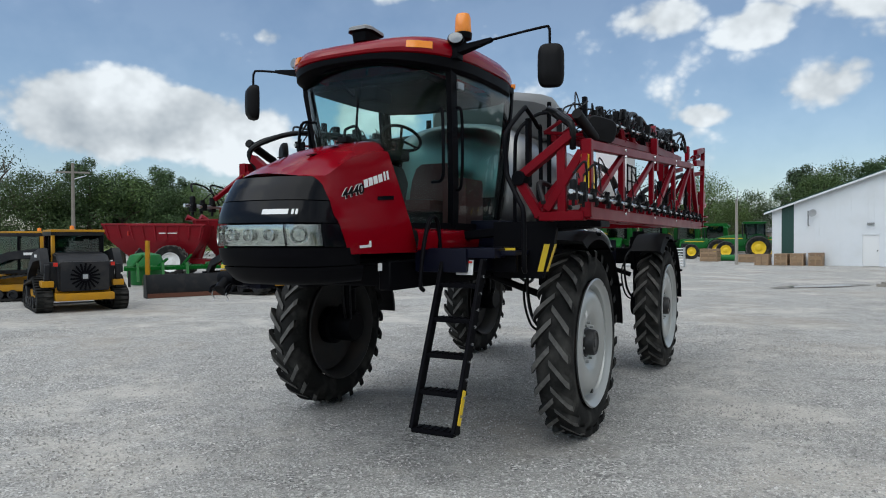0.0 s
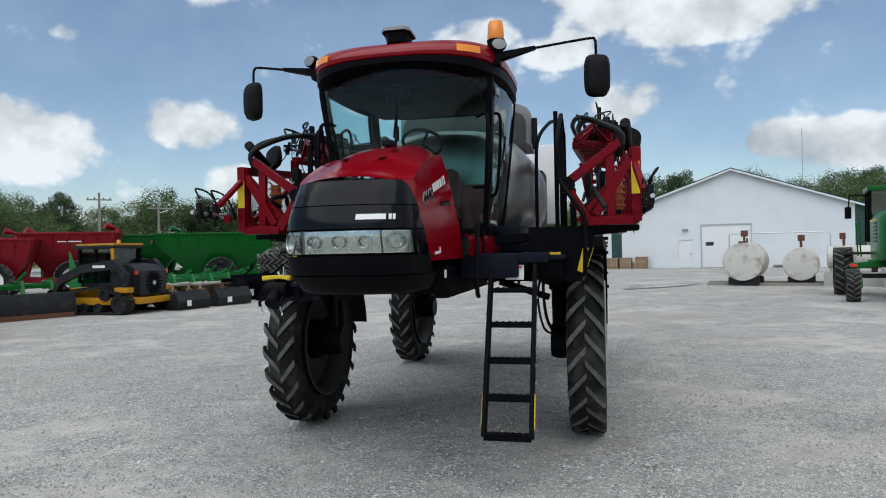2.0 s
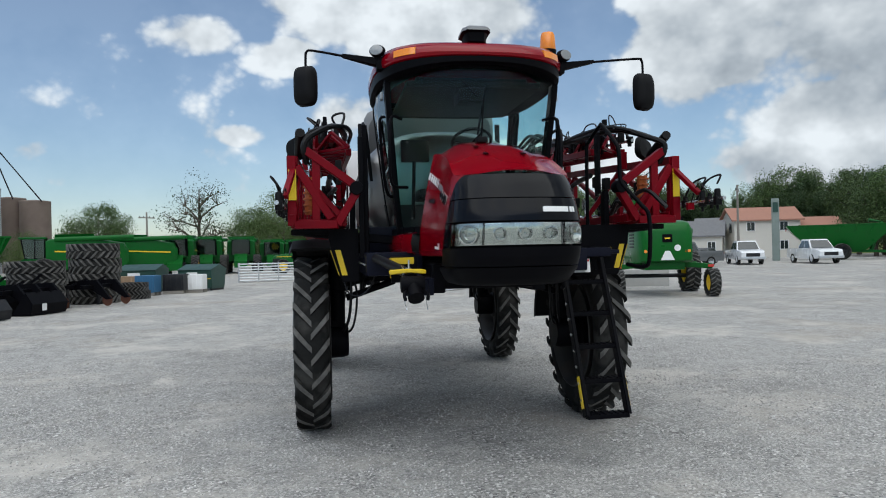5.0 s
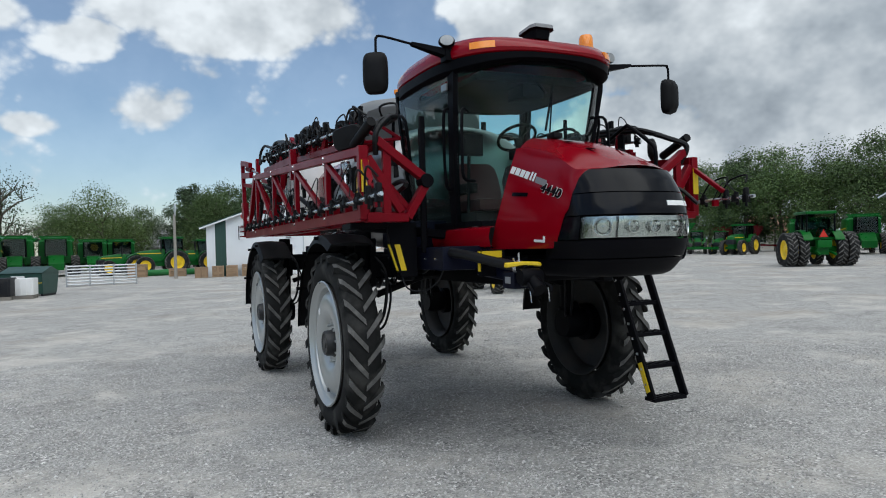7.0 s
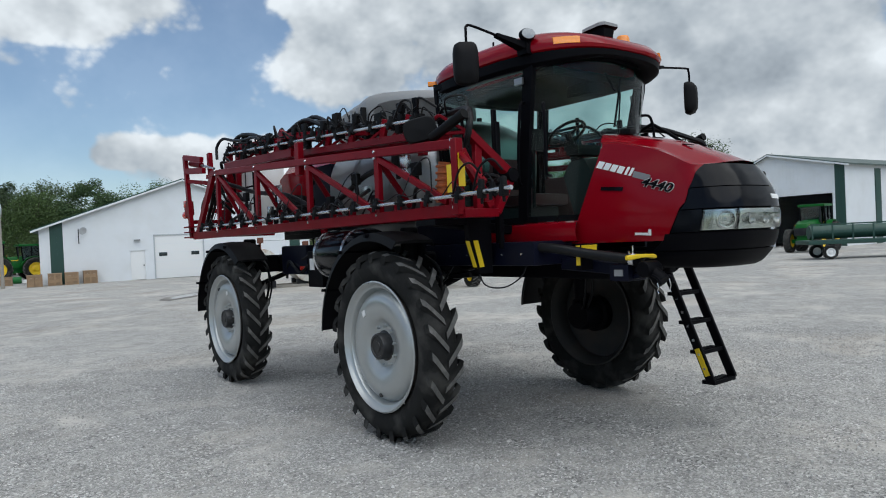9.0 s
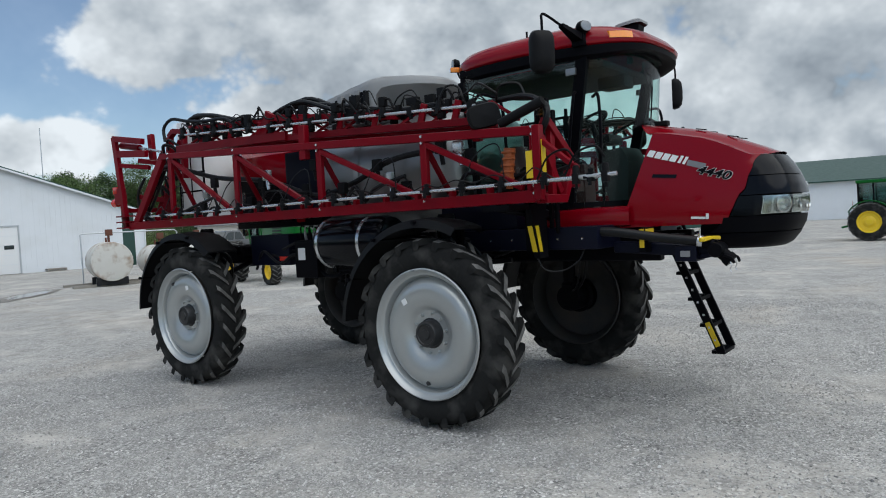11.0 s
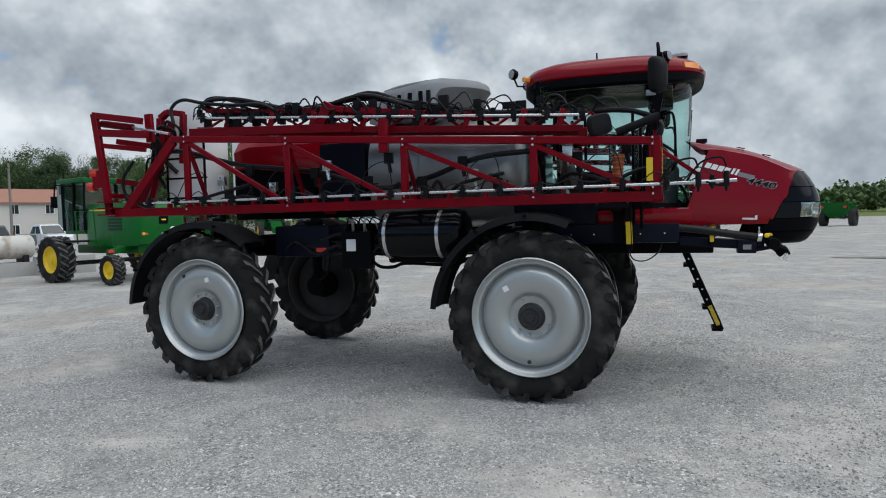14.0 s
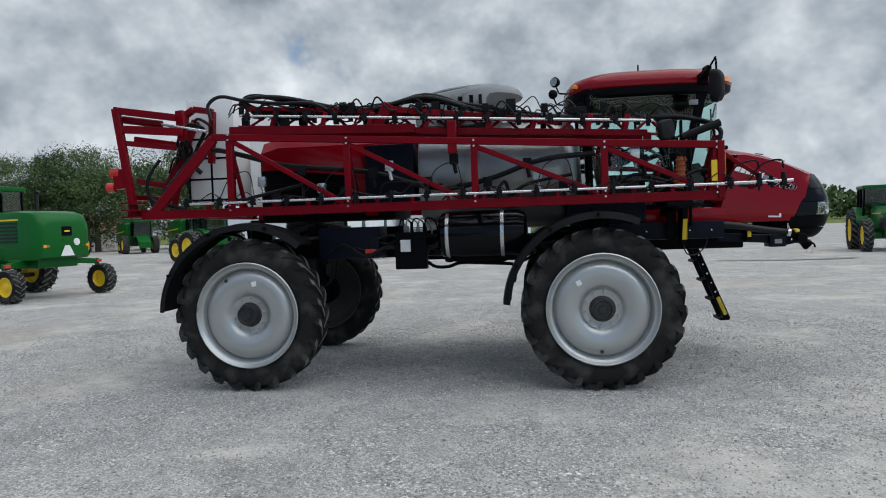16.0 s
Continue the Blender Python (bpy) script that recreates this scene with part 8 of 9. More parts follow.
dumpster(pose(3.3, 39.5, 0, 0, 0, -38) @ Matrix.Scale(0.9, 4), "closed dark green dumpster with a yellow stripe")
dumpster(pose(6.05, 38.6, 0, 0, 0, -48) @ Matrix.Scale(0.86, 4), "closed dark green dumpster with a yellow stripe and white label")


def tote(m, l, w, h, mat, label):
    t = thing("container", m, label, "container", "containers on pallets")
    part("body", box(B(), 0, l, 0, w, 0.16, h, 0.04), mat, t)
    for i in range(4):
        x = l * (i + 0.5) / 4
        part("rib", box(B(), x - 0.03, x + 0.03, -0.02, w + 0.02, 0.16, h - 0.04), mat, t)
    for y in (0.05, w / 2, w - 0.05):
        part("runner", box(B(), 0, l, y - 0.05, y + 0.05, 0, 0.15), GREY_WOOD, t)


tote(pose(3.2, 35.6, 0, 0, 0, -35), 0.9, 0.9, 0.95, BLUE, "faded blue crate on a pallet")
tote(pose(4.6, 36.2, 0, 0, 0, -35), 1.0, 0.9, 0.95, CHARCOAL, "black plastic container on a pallet")
tote(pose(5.7, 36.2, 0, 0, 0, -35), 0.8, 0.8, 0.9, WHITE_POLY, "grey-white plastic container on a pallet")
tote(pose(2.2, 37.2, 0, 0, 0, -25), 1.4, 0.9, 0.9, WOOD, "timber box of parts")


def tyre_stack(m, r, w, n, label):
    s = thing("tyre_stack", m, label, "tyre stack", "stacks of tractor tyres")
    h, lugs = w / 2, 22
    tyre = finish(lathe(B(), [(r * 0.60, -h * 0.8), (r * 0.80, -h), (r * 0.94, -h * 0.9), (r * 0.965, 0), (r * 0.94, h * 0.9), (r * 0.80, h), (r * 0.60, h * 0.8), (r * 0.64, 0), (r * 0.60, -h * 0.8)], axis="z", seg=40), "tyre", RUBBER)
    bm = B()
    for k in range(lugs):
        for sg in (-1, 1):
            a0 = 2 * math.pi * (k + (0.5 if sg > 0 else 0)) / lugs
            rows = []
            for f in (0.0, 0.5, 1.0):
                a, z = a0 + 0.26 * f, sg * h * (0.98 - 0.96 * f)
                rows.append([(q * math.cos(a + d), q * math.sin(a + d), z) for d, q in ((-0.06, r * 0.93), (-0.04, r), (0.04, r), (0.06, r * 0.93))])
            quads(bm, rows, True, True)
    tread = finish(bm, "tread", LUG, smooth=False)
    rnd = random.Random(n)
    for i in range(n):
        o = new("tyre", tyre)
        o.parent = s
        o.matrix_basis = pose(rnd.uniform(-0.05, 0.05), rnd.uniform(-0.05, 0.05), h + i * w, 0, 0, rnd.uniform(0, 90))
        new("tread", tread).parent = o


tyre_stack(pose(-1.3, 30.4, 0), 0.98, 0.44, 4, "stack of four large used tractor tyres")
tyre_stack(pose(0.95, 32.3, 0), 0.98, 0.60, 4, "tall stack of wide black tractor tyres")
tyre_stack(pose(2.75, 33.6, 0), 0.62, 0.36, 2, "low stack of two small black tyres")


def grain_cart(m, paint, label, l=6.0, wide=1.7, z0=1.0, z1=2.75):
    c = thing("grain_cart", m, label, "grain cart", "parked grain carts")
    bm = B()
    mid_ = [(-l * 0.22, 0.55), (l * 0.22, 0.55)]
    rows = [[(sx * l * 0.24, sy * 0.55, z0) for sx, sy in ((-1, -1), (1, -1), (1, 1), (-1, 1))], [(sx * l * 0.44, sy * wide * 0.92, z1 - 0.75) for sx, sy in ((-1, -1), (1, -1), (1, 1), (-1, 1))], [(sx * l * 0.5, sy * wide, z1) for sx, sy in ((-1, -1), (1, -1), (1, 1), (-1, 1))], [(sx * (l * 0.5 - 0.06), sy * (wide - 0.06), z1) for sx, sy in ((-1, -1), (1, -1), (1, 1), (-1, 1))], [(sx * (l * 0.44 - 0.06), sy * (wide * 0.92 - 0.06), z1 - 0.75) for sx, sy in ((-1, -1), (1, -1), (1, 1), (-1, 1))]]
    quads(bm, rows, True)
    part("hopper", bm, paint, c)
    for s in (-1, 1):
        for k in range(7):
            x = -l * 0.42 + k * l * 0.14
            part("rib", beam(B(), (x, s * (wide * 0.92 + 0.02), z1 - 0.72), (x * 1.1, s * (wide + 0.03), z1 - 0.02), 0.07, 0.06), paint, c)
        part("top_rail", beam(B(), (-l / 2, s * wide, z1), (l / 2, s * wide, z1), 0.10, 0.09, 0.01), paint, c)
        if paint is CART_RED:
            part("stripe", box(B(), -l * 0.1, l * 0.15, s * wide * 0.965 - 0.01, s * wide * 0.965 + 0.01, z1 - 0.42, z1 - 0.37), WHITE, c)
        plain_wheel(c, 0.2, s * 1.25, 0.82, 0.6, WHITE if paint is CART_RED else CHARCOAL)
        part("tail_mark", box(B(), -l * 0.5 - 0.02, -l * 0.5 + 0.02, s * wide * 0.8 - 0.12, s * wide * 0.8 + 0.12, z1 - 0.5, z1 - 0.3), RED_LENS, c)
    part("axle", beam(B(), (0.2, -1.2, 0.82), (0.2, 1.2, 0.82), 0.25, 0.25), CHARCOAL, c)
    part("frame", beam(B(), (-l * 0.3, 0, 0.95), (l * 0.78, 0, 0.7), 0.35, 0.25), paint, c)
    part("auger", tube(B(), [(l * 0.3, 0.4, 0.8), (l * 0.42, wide + 0.1, z1 + 0.2), (l * 0.30, wide * 0.9, z1 + 0.45)], 0.20, 10), paint, c)
    return c


grain_cart(pose(-13.6, 34.5, 0, 0, 0, 8), CART_RED, "red grain cart with a white stripe", 3.6, 1.3, 0.9, 2.6)
grain_cart(pose(-15.8, 37.5, 0, 0, 0, 5), CART_RED, "red grain cart behind the loaders", 4.4, 1.5, 0.9, 2.7)
grain_cart(pose(-11.0, 37.0, 0, 0, 0, 5), CART_RED, "red grain cart behind the loaders", 4.2, 1.5, 0.9, 2.9)
grain_cart(pose(-4.6, 39.6, 0, 0, 0, 4), GREEN, "long green grain cart with sloping sides", 6.2, 1.7, 0.9, 2.85)
grain_cart(pose(-8.6, 41.2, 0, 0, 0, 4), GREEN, "green grain cart with a pale cover", 4.6, 1.6, 0.9, 2.85)


def compact_loader(m, label, scale=1.0):
    """A tracked skid-steer loader; x is its front."""
    c = thing("track_loader", m @ Matrix.Scale(scale, 4), label, "track loader", "yellow compact track loaders")
    for s in (-1, 1):
        loop = [(x, z) for x, z in arc(1.0, 0.36, 0.34, -100, 60, 6)] + [(x, z) for x, z in arc(-0.55, 0.62, 0.26, 70, 150, 4)] + [(x, z) for x, z in arc(-1.05, 0.34, 0.32, 150, 265, 5)]
        outer = [(x, s * 0.72, z) for x, z in loop]
        wide = [(x, s * 1.10, z) for x, z in loop]
        cx, cz = 0.0, 0.42
        ins = [(cx + (x - cx) * 0.93, cz + (z - cz) * 0.86) for x, z in loop]
        bm = B()
        quads(bm, [[o, w, (i[0], s * 1.10, i[1]), (i[0], s * 0.72, i[1])] for o, w, i in zip(outer + outer[:1], wide + wide[:1], ins + ins[:1])], True)
        tr = part("track", bm, RUBBER, c, "black rubber track")
        L = loop + loop[:1]
        lug = finish(box(B(), -0.03, 0.03, -0.18, 0.18, -0.03, 0.03), "track_lug", RUBBER, False) if s < 0 else lug
        for a, b in zip(L, L[1:]):
            n = max(1, int(math.dist(a, b) / 0.13))
            for k in range(n):
                x, z = a[0] + (b[0] - a[0]) * (k + 0.5) / n, a[1] + (b[1] - a[1]) * (k + 0.5) / n
                d = Vector((x - cx, 0, z - cz)).normalized() * 0.035
                o = new("track_lug", lug)
                o.parent = tr
                o.matrix_basis = Matrix.Translation((x + d.x * 0.5, s * 0.91, z + d.z * 0.5)) @ Matrix.Rotation(-math.atan2(b[1] - a[1], b[0] - a[0]), 4, "Y")
        for x, r in ((1.0, 0.28), (-1.05, 0.26), (-0.55, 0.2), (-0.3, 0.15), (0.2, 0.15), (0.6, 0.15)):
            z = {1.0: 0.36, -1.05: 0.34, -0.55: 0.62}.get(x, 0.20)
            part("roller", lathe(B(), [(0.0, 0.74), (r, 0.74), (r, 1.06), (r * 0.6, 1.07), (r * 0.5, 1.02), (0.0, 1.02)], (x, 0, z), "y", 16) if s > 0 else lathe(B(), [(0.0, -0.74), (r, -0.74), (r, -1.06), (r * 0.6, -1.07), (r * 0.5, -1.02), (0.0, -1.02)], (x, 0, z), "y", 16), CHARCOAL, tr)
        part("track_frame", box(B(), -0.9, 0.85, s * 0.70, s * 0.98, 0.30, 0.52, 0.03), FARM_YELLOW, c)
        # lift arm: up from the rear, forward and down
        bm = B()
        rows = []
        for x, z, h in ((-1.25, 1.15, 0.30), (-0.9, 1.52, 0.30), (0.3, 1.40, 0.24), (1.15, 1.05, 0.22), (1.45, 0.55, 0.22), (1.5, 0.30, 0.18)):
            rows.append([(x, s * 0.78, z - h / 2), (x, s * 0.98, z - h / 2), (x + 0.05, s * 0.98, z + h / 2), (x + 0.05, s * 0.78, z + h / 2)])
        quads(bm, rows, True, True)
        part("lift_arm", bm, CHARCOAL, c, "charcoal lift arm with pale letters as a bar")
        part("brand_bar", box(B(), -0.55, -0.1, s * 0.985 - 0.004, s * 0.985 + 0.004, 1.42, 1.50), WHITE, c)
        part("side_panel", box(B(), -1.20, -0.55, s * 0.55, s * 0.78, 0.62, 1.30, 0.04), CHARCOAL, c)
        part("stay", beam(B(), (-1.15, s * 0.85, 0.6), (-1.25, s * 0.85, 1.25), 0.12, 0.16, 0.01), CHARCOAL, c)
        part("fender", box(B(), -1.35, -0.85, s * 0.70, s * 0.98, 0.66, 0.82, 0.03), FARM_YELLOW, c)
        part("tail_lamp", box(B(), -1.46, -1.40, s * 0.68 - 0.05, s * 0.68 + 0.05, 1.20, 1.30, 0.01), RED_LENS, c)
    part("engine_hood", slab(B(), [(-1.35, -0.62, 0.55), (-1.42, -0.62, 1.25), (-1.15, -0.62, 1.48), (-0.5, -0.62, 1.55), (-0.5, -0.62, 0.55)], (0, 1.24, 0), 0.03), CHARCOAL, c, "charcoal engine hood")
    door = part("rear_door", box(B(), -1.50, -1.40, -0.58, 0.58, 0.55, 1.32, 0.05), CHARCOAL, c, "charcoal rear door with a round fan grille")
    bm = B()
    for k in range(18):
        a = 2 * math.pi * k / 18
        beam(bm, (-1.51, 0.10 * math.cos(a), 0.92 + 0.10 * math.sin(a)), (-1.51, 0.36 * math.cos(a + 0.2), 0.92 + 0.36 * math.sin(a + 0.2)), 0.02, 0.05)
    part("fan_grille", bm, BLACK, door)
    part("badge", box(B(), -1.53, -1.515, -0.06, 0.06, 0.87, 0.98, 0.004), GALV, door)
    part("bumper", box(B(), -1.56, -1.15, -0.70, 0.70, 0.30, 0.50, 0.05), FARM_YELLOW, c, "yellow counterweight bumper")
    part("chassis", box(B(), -1.2, 1.1, -0.66, 0.66, 0.30, 0.80, 0.04), FARM_YELLOW, c)
    cab = cab_box(c, -0.45, 0.75, 0.60, 0.95, 2.0, CHARCOAL, TINT, 0.0)
    part("seat", box(B(), -0.25, 0.15, -0.25, 0.25, 1.0, 1.62, 0.06), BLACK, cab)
    part("roof_rim", box(B(), -0.60, 0.80, -0.66, 0.66, 2.10, 2.17, 0.02), FARM_YELLOW, cab)
    for s in (-1, 1):
        part("post", beam(B(), (-0.52, s * 0.60, 1.0), (-0.50, s * 0.60, 2.10), 0.09, 0.10, 0.02), BLACK if s < 0 else FARM_YELLOW, cab)
    part("beacon", lathe(B(), [(0.06, 2.16), (0.055, 2.27), (0.0, 2.29)], (-0.3, 0.1, 0), "z", 12), AMBER, cab)
    part("bucket", slab(B(), [(1.45, -1.05, 0.08), (2.15, -1.05, 0.05), (1.75, -1.05, 0.25), (1.55, -1.05, 0.75), (1.42, -1.05, 0.75)], (0, 2.1, 0), 0.01), BLACK, c, "black bucket")
    return c


compact_loader(pose(-10.35, 19.3, 0, 0, 0, 128), "yellow and charcoal compact track loader seen from its rear door", 1.0)
compact_loader(pose(-13.4, 22.3, 0, 0, 0, 195), "yellow and charcoal compact track loader standing broadside")
compact_loader(pose(-6.7, 24.6, 0, 0, 0, 150), "yellow and charcoal compact track loader with an amber beacon", 1.02)


# row of attachments along the yard's edge
def blade(m, l, h, mat, label):
    b = thing("blade", m, label, "blade", "attachments along the yard")
    bm = B()
    prof = [(0.0, 0.0), (0.10, 0.02), (0.02, 0.25 * h), (0.0, 0.6 * h), (0.12, h), (0.06, h), (-0.06, 0.6 * h), (-0.05, 0.25 * h)]
    quads(bm, [[(x, y, z) for y, z in prof] for x in (0, l)], True, True)
    part("moldboard", bm, mat, b)
    for x in (0.1 * l, 0.5 * l, 0.9 * l):
        part("rib", beam(B(), (x, 0.12, 0.0), (x, 0.14, h * 0.95), 0.06, 0.14), mat, b)
    part("cutting_edge", box(B(), 0, l, -0.08, -0.05, 0.0, 0.14), RUST, b)
    part("end_plate", slab(B(), [(0, -0.15, 0), (0, 0.35, 0), (0, 0.3, h), (0, -0.05, h)], (-0.03, 0, 0)), mat, b)
    part("end_plate", slab(B(), [(l, -0.15, 0), (l, 0.35, 0), (l, 0.3, h), (l, -0.05, h)], (0.03, 0, 0)), mat, b)


def bucket(m, l, h, d, mat, label):
    b = thing("bucket", m, label, "bucket", "attachments along the yard")
    bm = B()
    prof = [(0.0, 0.0), (d, 0.02), (d + 0.08, h * 0.5), (d * 0.75, h), (d * 0.70, h), (d + 0.03, h * 0.5), (d - 0.04, 0.06), (0.0, 0.04)]
    quads(bm, [[(x, y, z) for y, z in prof] for x in (0, l)], True, True)
    part("shell", bm, mat, b)
    for x in (0, l - 0.03):
        part("side", slab(B(), [(x, 0, 0), (x, d, 0.02), (x, d + 0.06, h * 0.5), (x, d * 0.75, h)], (0.03, 0, 0)), mat, b)
    part("label_plate", box(B(), l * 0.62, l * 0.74, -0.02, 0.0, h * 0.2, h * 0.5), WHITE, b).matrix_basis = pose(0, d + 0.09, 0)
    for x in (l * 0.3, l * 0.7):
        part("strap", beam(B(), (x, 0.02, 0.05), (x, d * 0.8, h), 0.06, 0.03), BLACK, b)


def auger_rig(m, l, label, mat=None):
    """A low folded implement: frame bars, brackets and row units."""
    b = thing("implement", m, label, "implement", "attachments along the yard")
    mat = mat or PALE_GREEN
    rnd = random.Random(int(l * 100))
    for y in (0, 0.8, 1.5):
        part("frame_bar", beam(B(), (0, y, 0.75), (l, y, 0.78), 0.12, 0.14, 0.01), mat, b)
    n = int(l / 0.75)
    for i in range(n):
        x = l * (i + 0.5) / n
        bm = B()
        slab(bm, [(x, 1.5, 0.95), (x, -0.2, 1.0), (x, -0.8, 0.30), (x, -0.6, 0.28), (x, 0.1, 0.7), (x, 1.4, 0.6)], (0.10, 0, 0), 0.01)
        part("row_unit", bm, mat, b)
        part("disc", lathe(B(), [(0.0, -0.01), (0.22, 0.0), (0.0, 0.01)], (x + 0.2, -0.5, 0.25), "x", 18), RUST, b)
        bm = B()
        beam(bm, (x - 0.1, 0.8, 0.8), (x + 0.25, 0.4, 1.15 + rnd.uniform(-0.1, 0.15)), 0.08, 0.08)
        part("bracket", bm, mat, b)
    for x in (0.2, l - 0.2):
        part("stand", beam(B(), (x, 0.8, 0.0), (x, 0.8, 0.75), 0.10, 0.10), CHARCOAL, b)


def flatbed(m, l, label):
    b = thing("timber_stack", m, label, "timber stack", "attachments along the yard")
    for i in range(4):
        part("plank", box(B(), 0, l, i * 0.30, i * 0.30 + 0.28, 0.62, 0.68), GREY_WOOD, b)
    for x in span(0.2, l - 0.3, 3):
        part("bearer", box(B(), x, x + 0.12, 0, 1.2, 0.50, 0.62), WOOD, b)
        part("block", box(B(), x, x + 0.3, 0.1, 0.5, 0.0, 0.50), WOOD, b)
        part("block", box(B(), x, x + 0.3, 0.75, 1.1, 0.0, 0.50), WOOD, b)


blade(pose(-9.6, 22.2, 0, 0, 0, 35), 2.4, 0.75, CHARCOAL, "dusty grey dozer blade lying on the gravel")
blade(pose(-8.6, 24.0, 0, 0, 0, 30), 2.2, 0.60, CHARCOAL, "dusty dark snow blade lying on the gravel")
bucket(pose(-2.9, 26.6, 0, 0, 0, 224), 1.5, 0.62, 0.6, CHARCOAL, "new dark grey bucket with straps and a white label")
bucket(pose(-4.2, 25.3, 0, 0, 0, 224), 1.3, 0.62, 0.6, CHARCOAL, "new dark grey bucket with straps")
bucket(pose(-1.2, 28.6, 0, 0, 0, 224), 1.6, 0.75, 0.7, BLACK, "black rounded grapple bucket")
bucket(pose(-2.3, 29.2, 0, 0, 0, 230), 1.8, 0.85, 0.7, BLACK, "black rounded grapple bucket")
flatbed(pose(-4.6, 28.0, 0, 0, 0, 40), 3.6, "low stack of grey planks on blocks")
flatbed(pose(-6.6, 26.6, 0, 0, 0, 40), 2.6, "low stack of grey planks on blocks")
auger_rig(pose(-7.4, 29.0, 0, 0, 0, 28), 5.4, "folded pale green planter toolbar with row units")
auger_rig(pose(-4.6, 33.0, 0, 0, 0, 28), 5.0, "folded green planter toolbar behind the planks", GREEN)
auger_rig(pose(-12.4, 26.6, 0, 0, 0, 25), 3.6, "folded green toolbar with discs behind the blade", GREEN)
auger_rig(pose(-9.8, 30.5, 0, 0, 0, 22), 3.2, "low green cultivator frame with discs", PALE_GREEN)


def snout(m):
    s = thing("corn_snout", m, "tall pointed green corn header snout", "header snout")
    bm = B()
    rows = []
    for z, w, x in ((0.3, 0.42, 0.0), (0.9, 0.36, 0.05), (1.5, 0.20, 0.12), (2.0, 0.04, 0.20)):
        rows.append([(x - w * 0.4, -w, z), (x + w * 0.4, -w * 0.5, z), (x + w * 0.5, 0, z), (x + w * 0.4, w * 0.5, z), (x - w * 0.4, w, z)])
    quads(bm, rows, True, True)
    part("cone", bm, PALE_GREEN, s)
    part("stand", box(B(), -0.25, 0.25, -0.3, 0.3, 0.0, 0.32, 0.02), CHARCOAL, s)


auger_rig(pose(-2.6, 27.6, 0, 0, 0, 44), 2.4, "low black grapple frame among the attachments", BLACK)
auger_rig(pose(0.0, 29.4, 0, 0, 0, 40), 2.0, "low black bale spear frame among the attachments", BLACK)
auger_rig(pose(-3.4, 31.2, 0, 0, 0, 28), 4.2, "folded bright green header frame with row units", GREEN)
snout(pose(-8.4, 27.0, 0, 0, 0, 200))
mast = thing("forklift_mast", pose(-10.6, 24.6, 0, 0, 0, 20), "yellow forklift mast standing upright", "forklift mast")
for _y in (-0.28, 0.28):
    part("rail", box(B(), -0.06, 0.06, _y - 0.07, _y + 0.07, 0.0, 1.85, 0.01), FARM_YELLOW, mast)
for _z in (0.3, 1.0, 1.7):
    part("cross_bar", box(B(), -0.05, 0.05, -0.28, 0.28, _z, _z + 0.14, 0.01), FARM_YELLOW, mast)
part("fork", slab(B(), [(0.06, -0.2, 0.05), (1.0, -0.2, 0.02), (1.0, -0.2, 0.05), (0.14, -0.2, 0.1), (0.12, -0.2, 0.6), (0.06, -0.2, 0.6)], (0, 0.1, 0)), CHARCOAL, mast)
bm = B()
lathe(bm, [(0.0, 0.0), (0.55, 0.0), (0.72, 0.35), (0.72, 0.95), (0.60, 1.25), (0.2, 1.35), (0.0, 1.35)], axis="z", seg=24)
solid("green_tank", bm, PALE_GREEN, pose(-12.6, 29.0, 0.0), "round green poly tank among the implements", "tank")


# ---- fuel tanks beside the white building ----
def fuel_tank(m, r, l, label):
    t = thing("fuel_tank", m, label, "fuel tank", "white fuel tanks")
    part("shell", lathe(B(), [(0.0, -0.05), (r * 0.7, -0.03), (r - 0.02, 0.0), (r, 0.04), (r, l - 0.04), (r - 0.02, l), (r * 0.7, l + 0.03), (0.0, l + 0.05)], (0, 0, r + 0.16), "x", 40), TANK_WHITE, t, "chalky white steel shell with rust stains")
    for x in (0.2, l - 0.4):
        part("saddle", box(B(), x, x + 0.2, -r * 0.75, r * 0.75, 0.0, 0.30, 0.01), CHARCOAL, t)
    pump = part("pump", box(B(), l * 0.22, l * 0.22 + 0.22, -0.15, 0.12, 2 * r + 0.42, 2 * r + 0.68, 0.03), RUST, t, "rusty red hand pump")
    part("stem", tube(B(), [(l * 0.3, 0, 2 * r + 0.1), (l * 0.3, 0, 2 * r + 0.45)], 0.05, 8), RUST, pump)
    part("vent", tube(B(), [(l * 0.7, 0, 2 * r + 0.1), (l * 0.7, 0, 2 * r + 0.35)], 0.04, 8), RUST, t)
    return t


for _x, _y, _z, _r, _l, _a in ((18.1, 25.9, 0.04, 0.80, 2.0, 44), (20.0, 24.85, 0.04, 0.68, 2.0, 47), (20.9, 23.0, 0.52, 0.46, 1.9, -44)):
    fuel_tank(pose(_x, _y, _z, 0, 0, _a) @ pose(-_l / 2, 0, 0), _r, _l, "chalky white cylindrical fuel tank with rust stains on a concrete block" if _z > 0.1 else "chalky white cylindrical fuel tank with rust stains on timber skids")
bm = B()
box(bm, -1.1, 1.1, -0.55, 0.55, 0, 0.56, 0.03)
solid("concrete_block", bm, CONCRETE, pose(20.9, 23.0, -0.02, 0, 0, -44), "pale concrete block that carries a small fuel tank", "block")
bm = B()
for y in (-0.2, 1.3):
    box(bm, -0.5, 6.0, y, y + 0.2, 0.0, 0.12)
solid("timber_skid", bm, GREY_WOOD, pose(17.0, 26.2, -0.02, 0, 0, -38), "dark timber skids under the fuel tanks", "timber")
bm = B()
tube(bm, [(0, 0, 0), (0, 0, 2.15), (0.1, 0, 2.2), (3.9, 0, 2.2), (4.0, 0, 2.1), (4.0, 0, 0)], 0.03, 6)
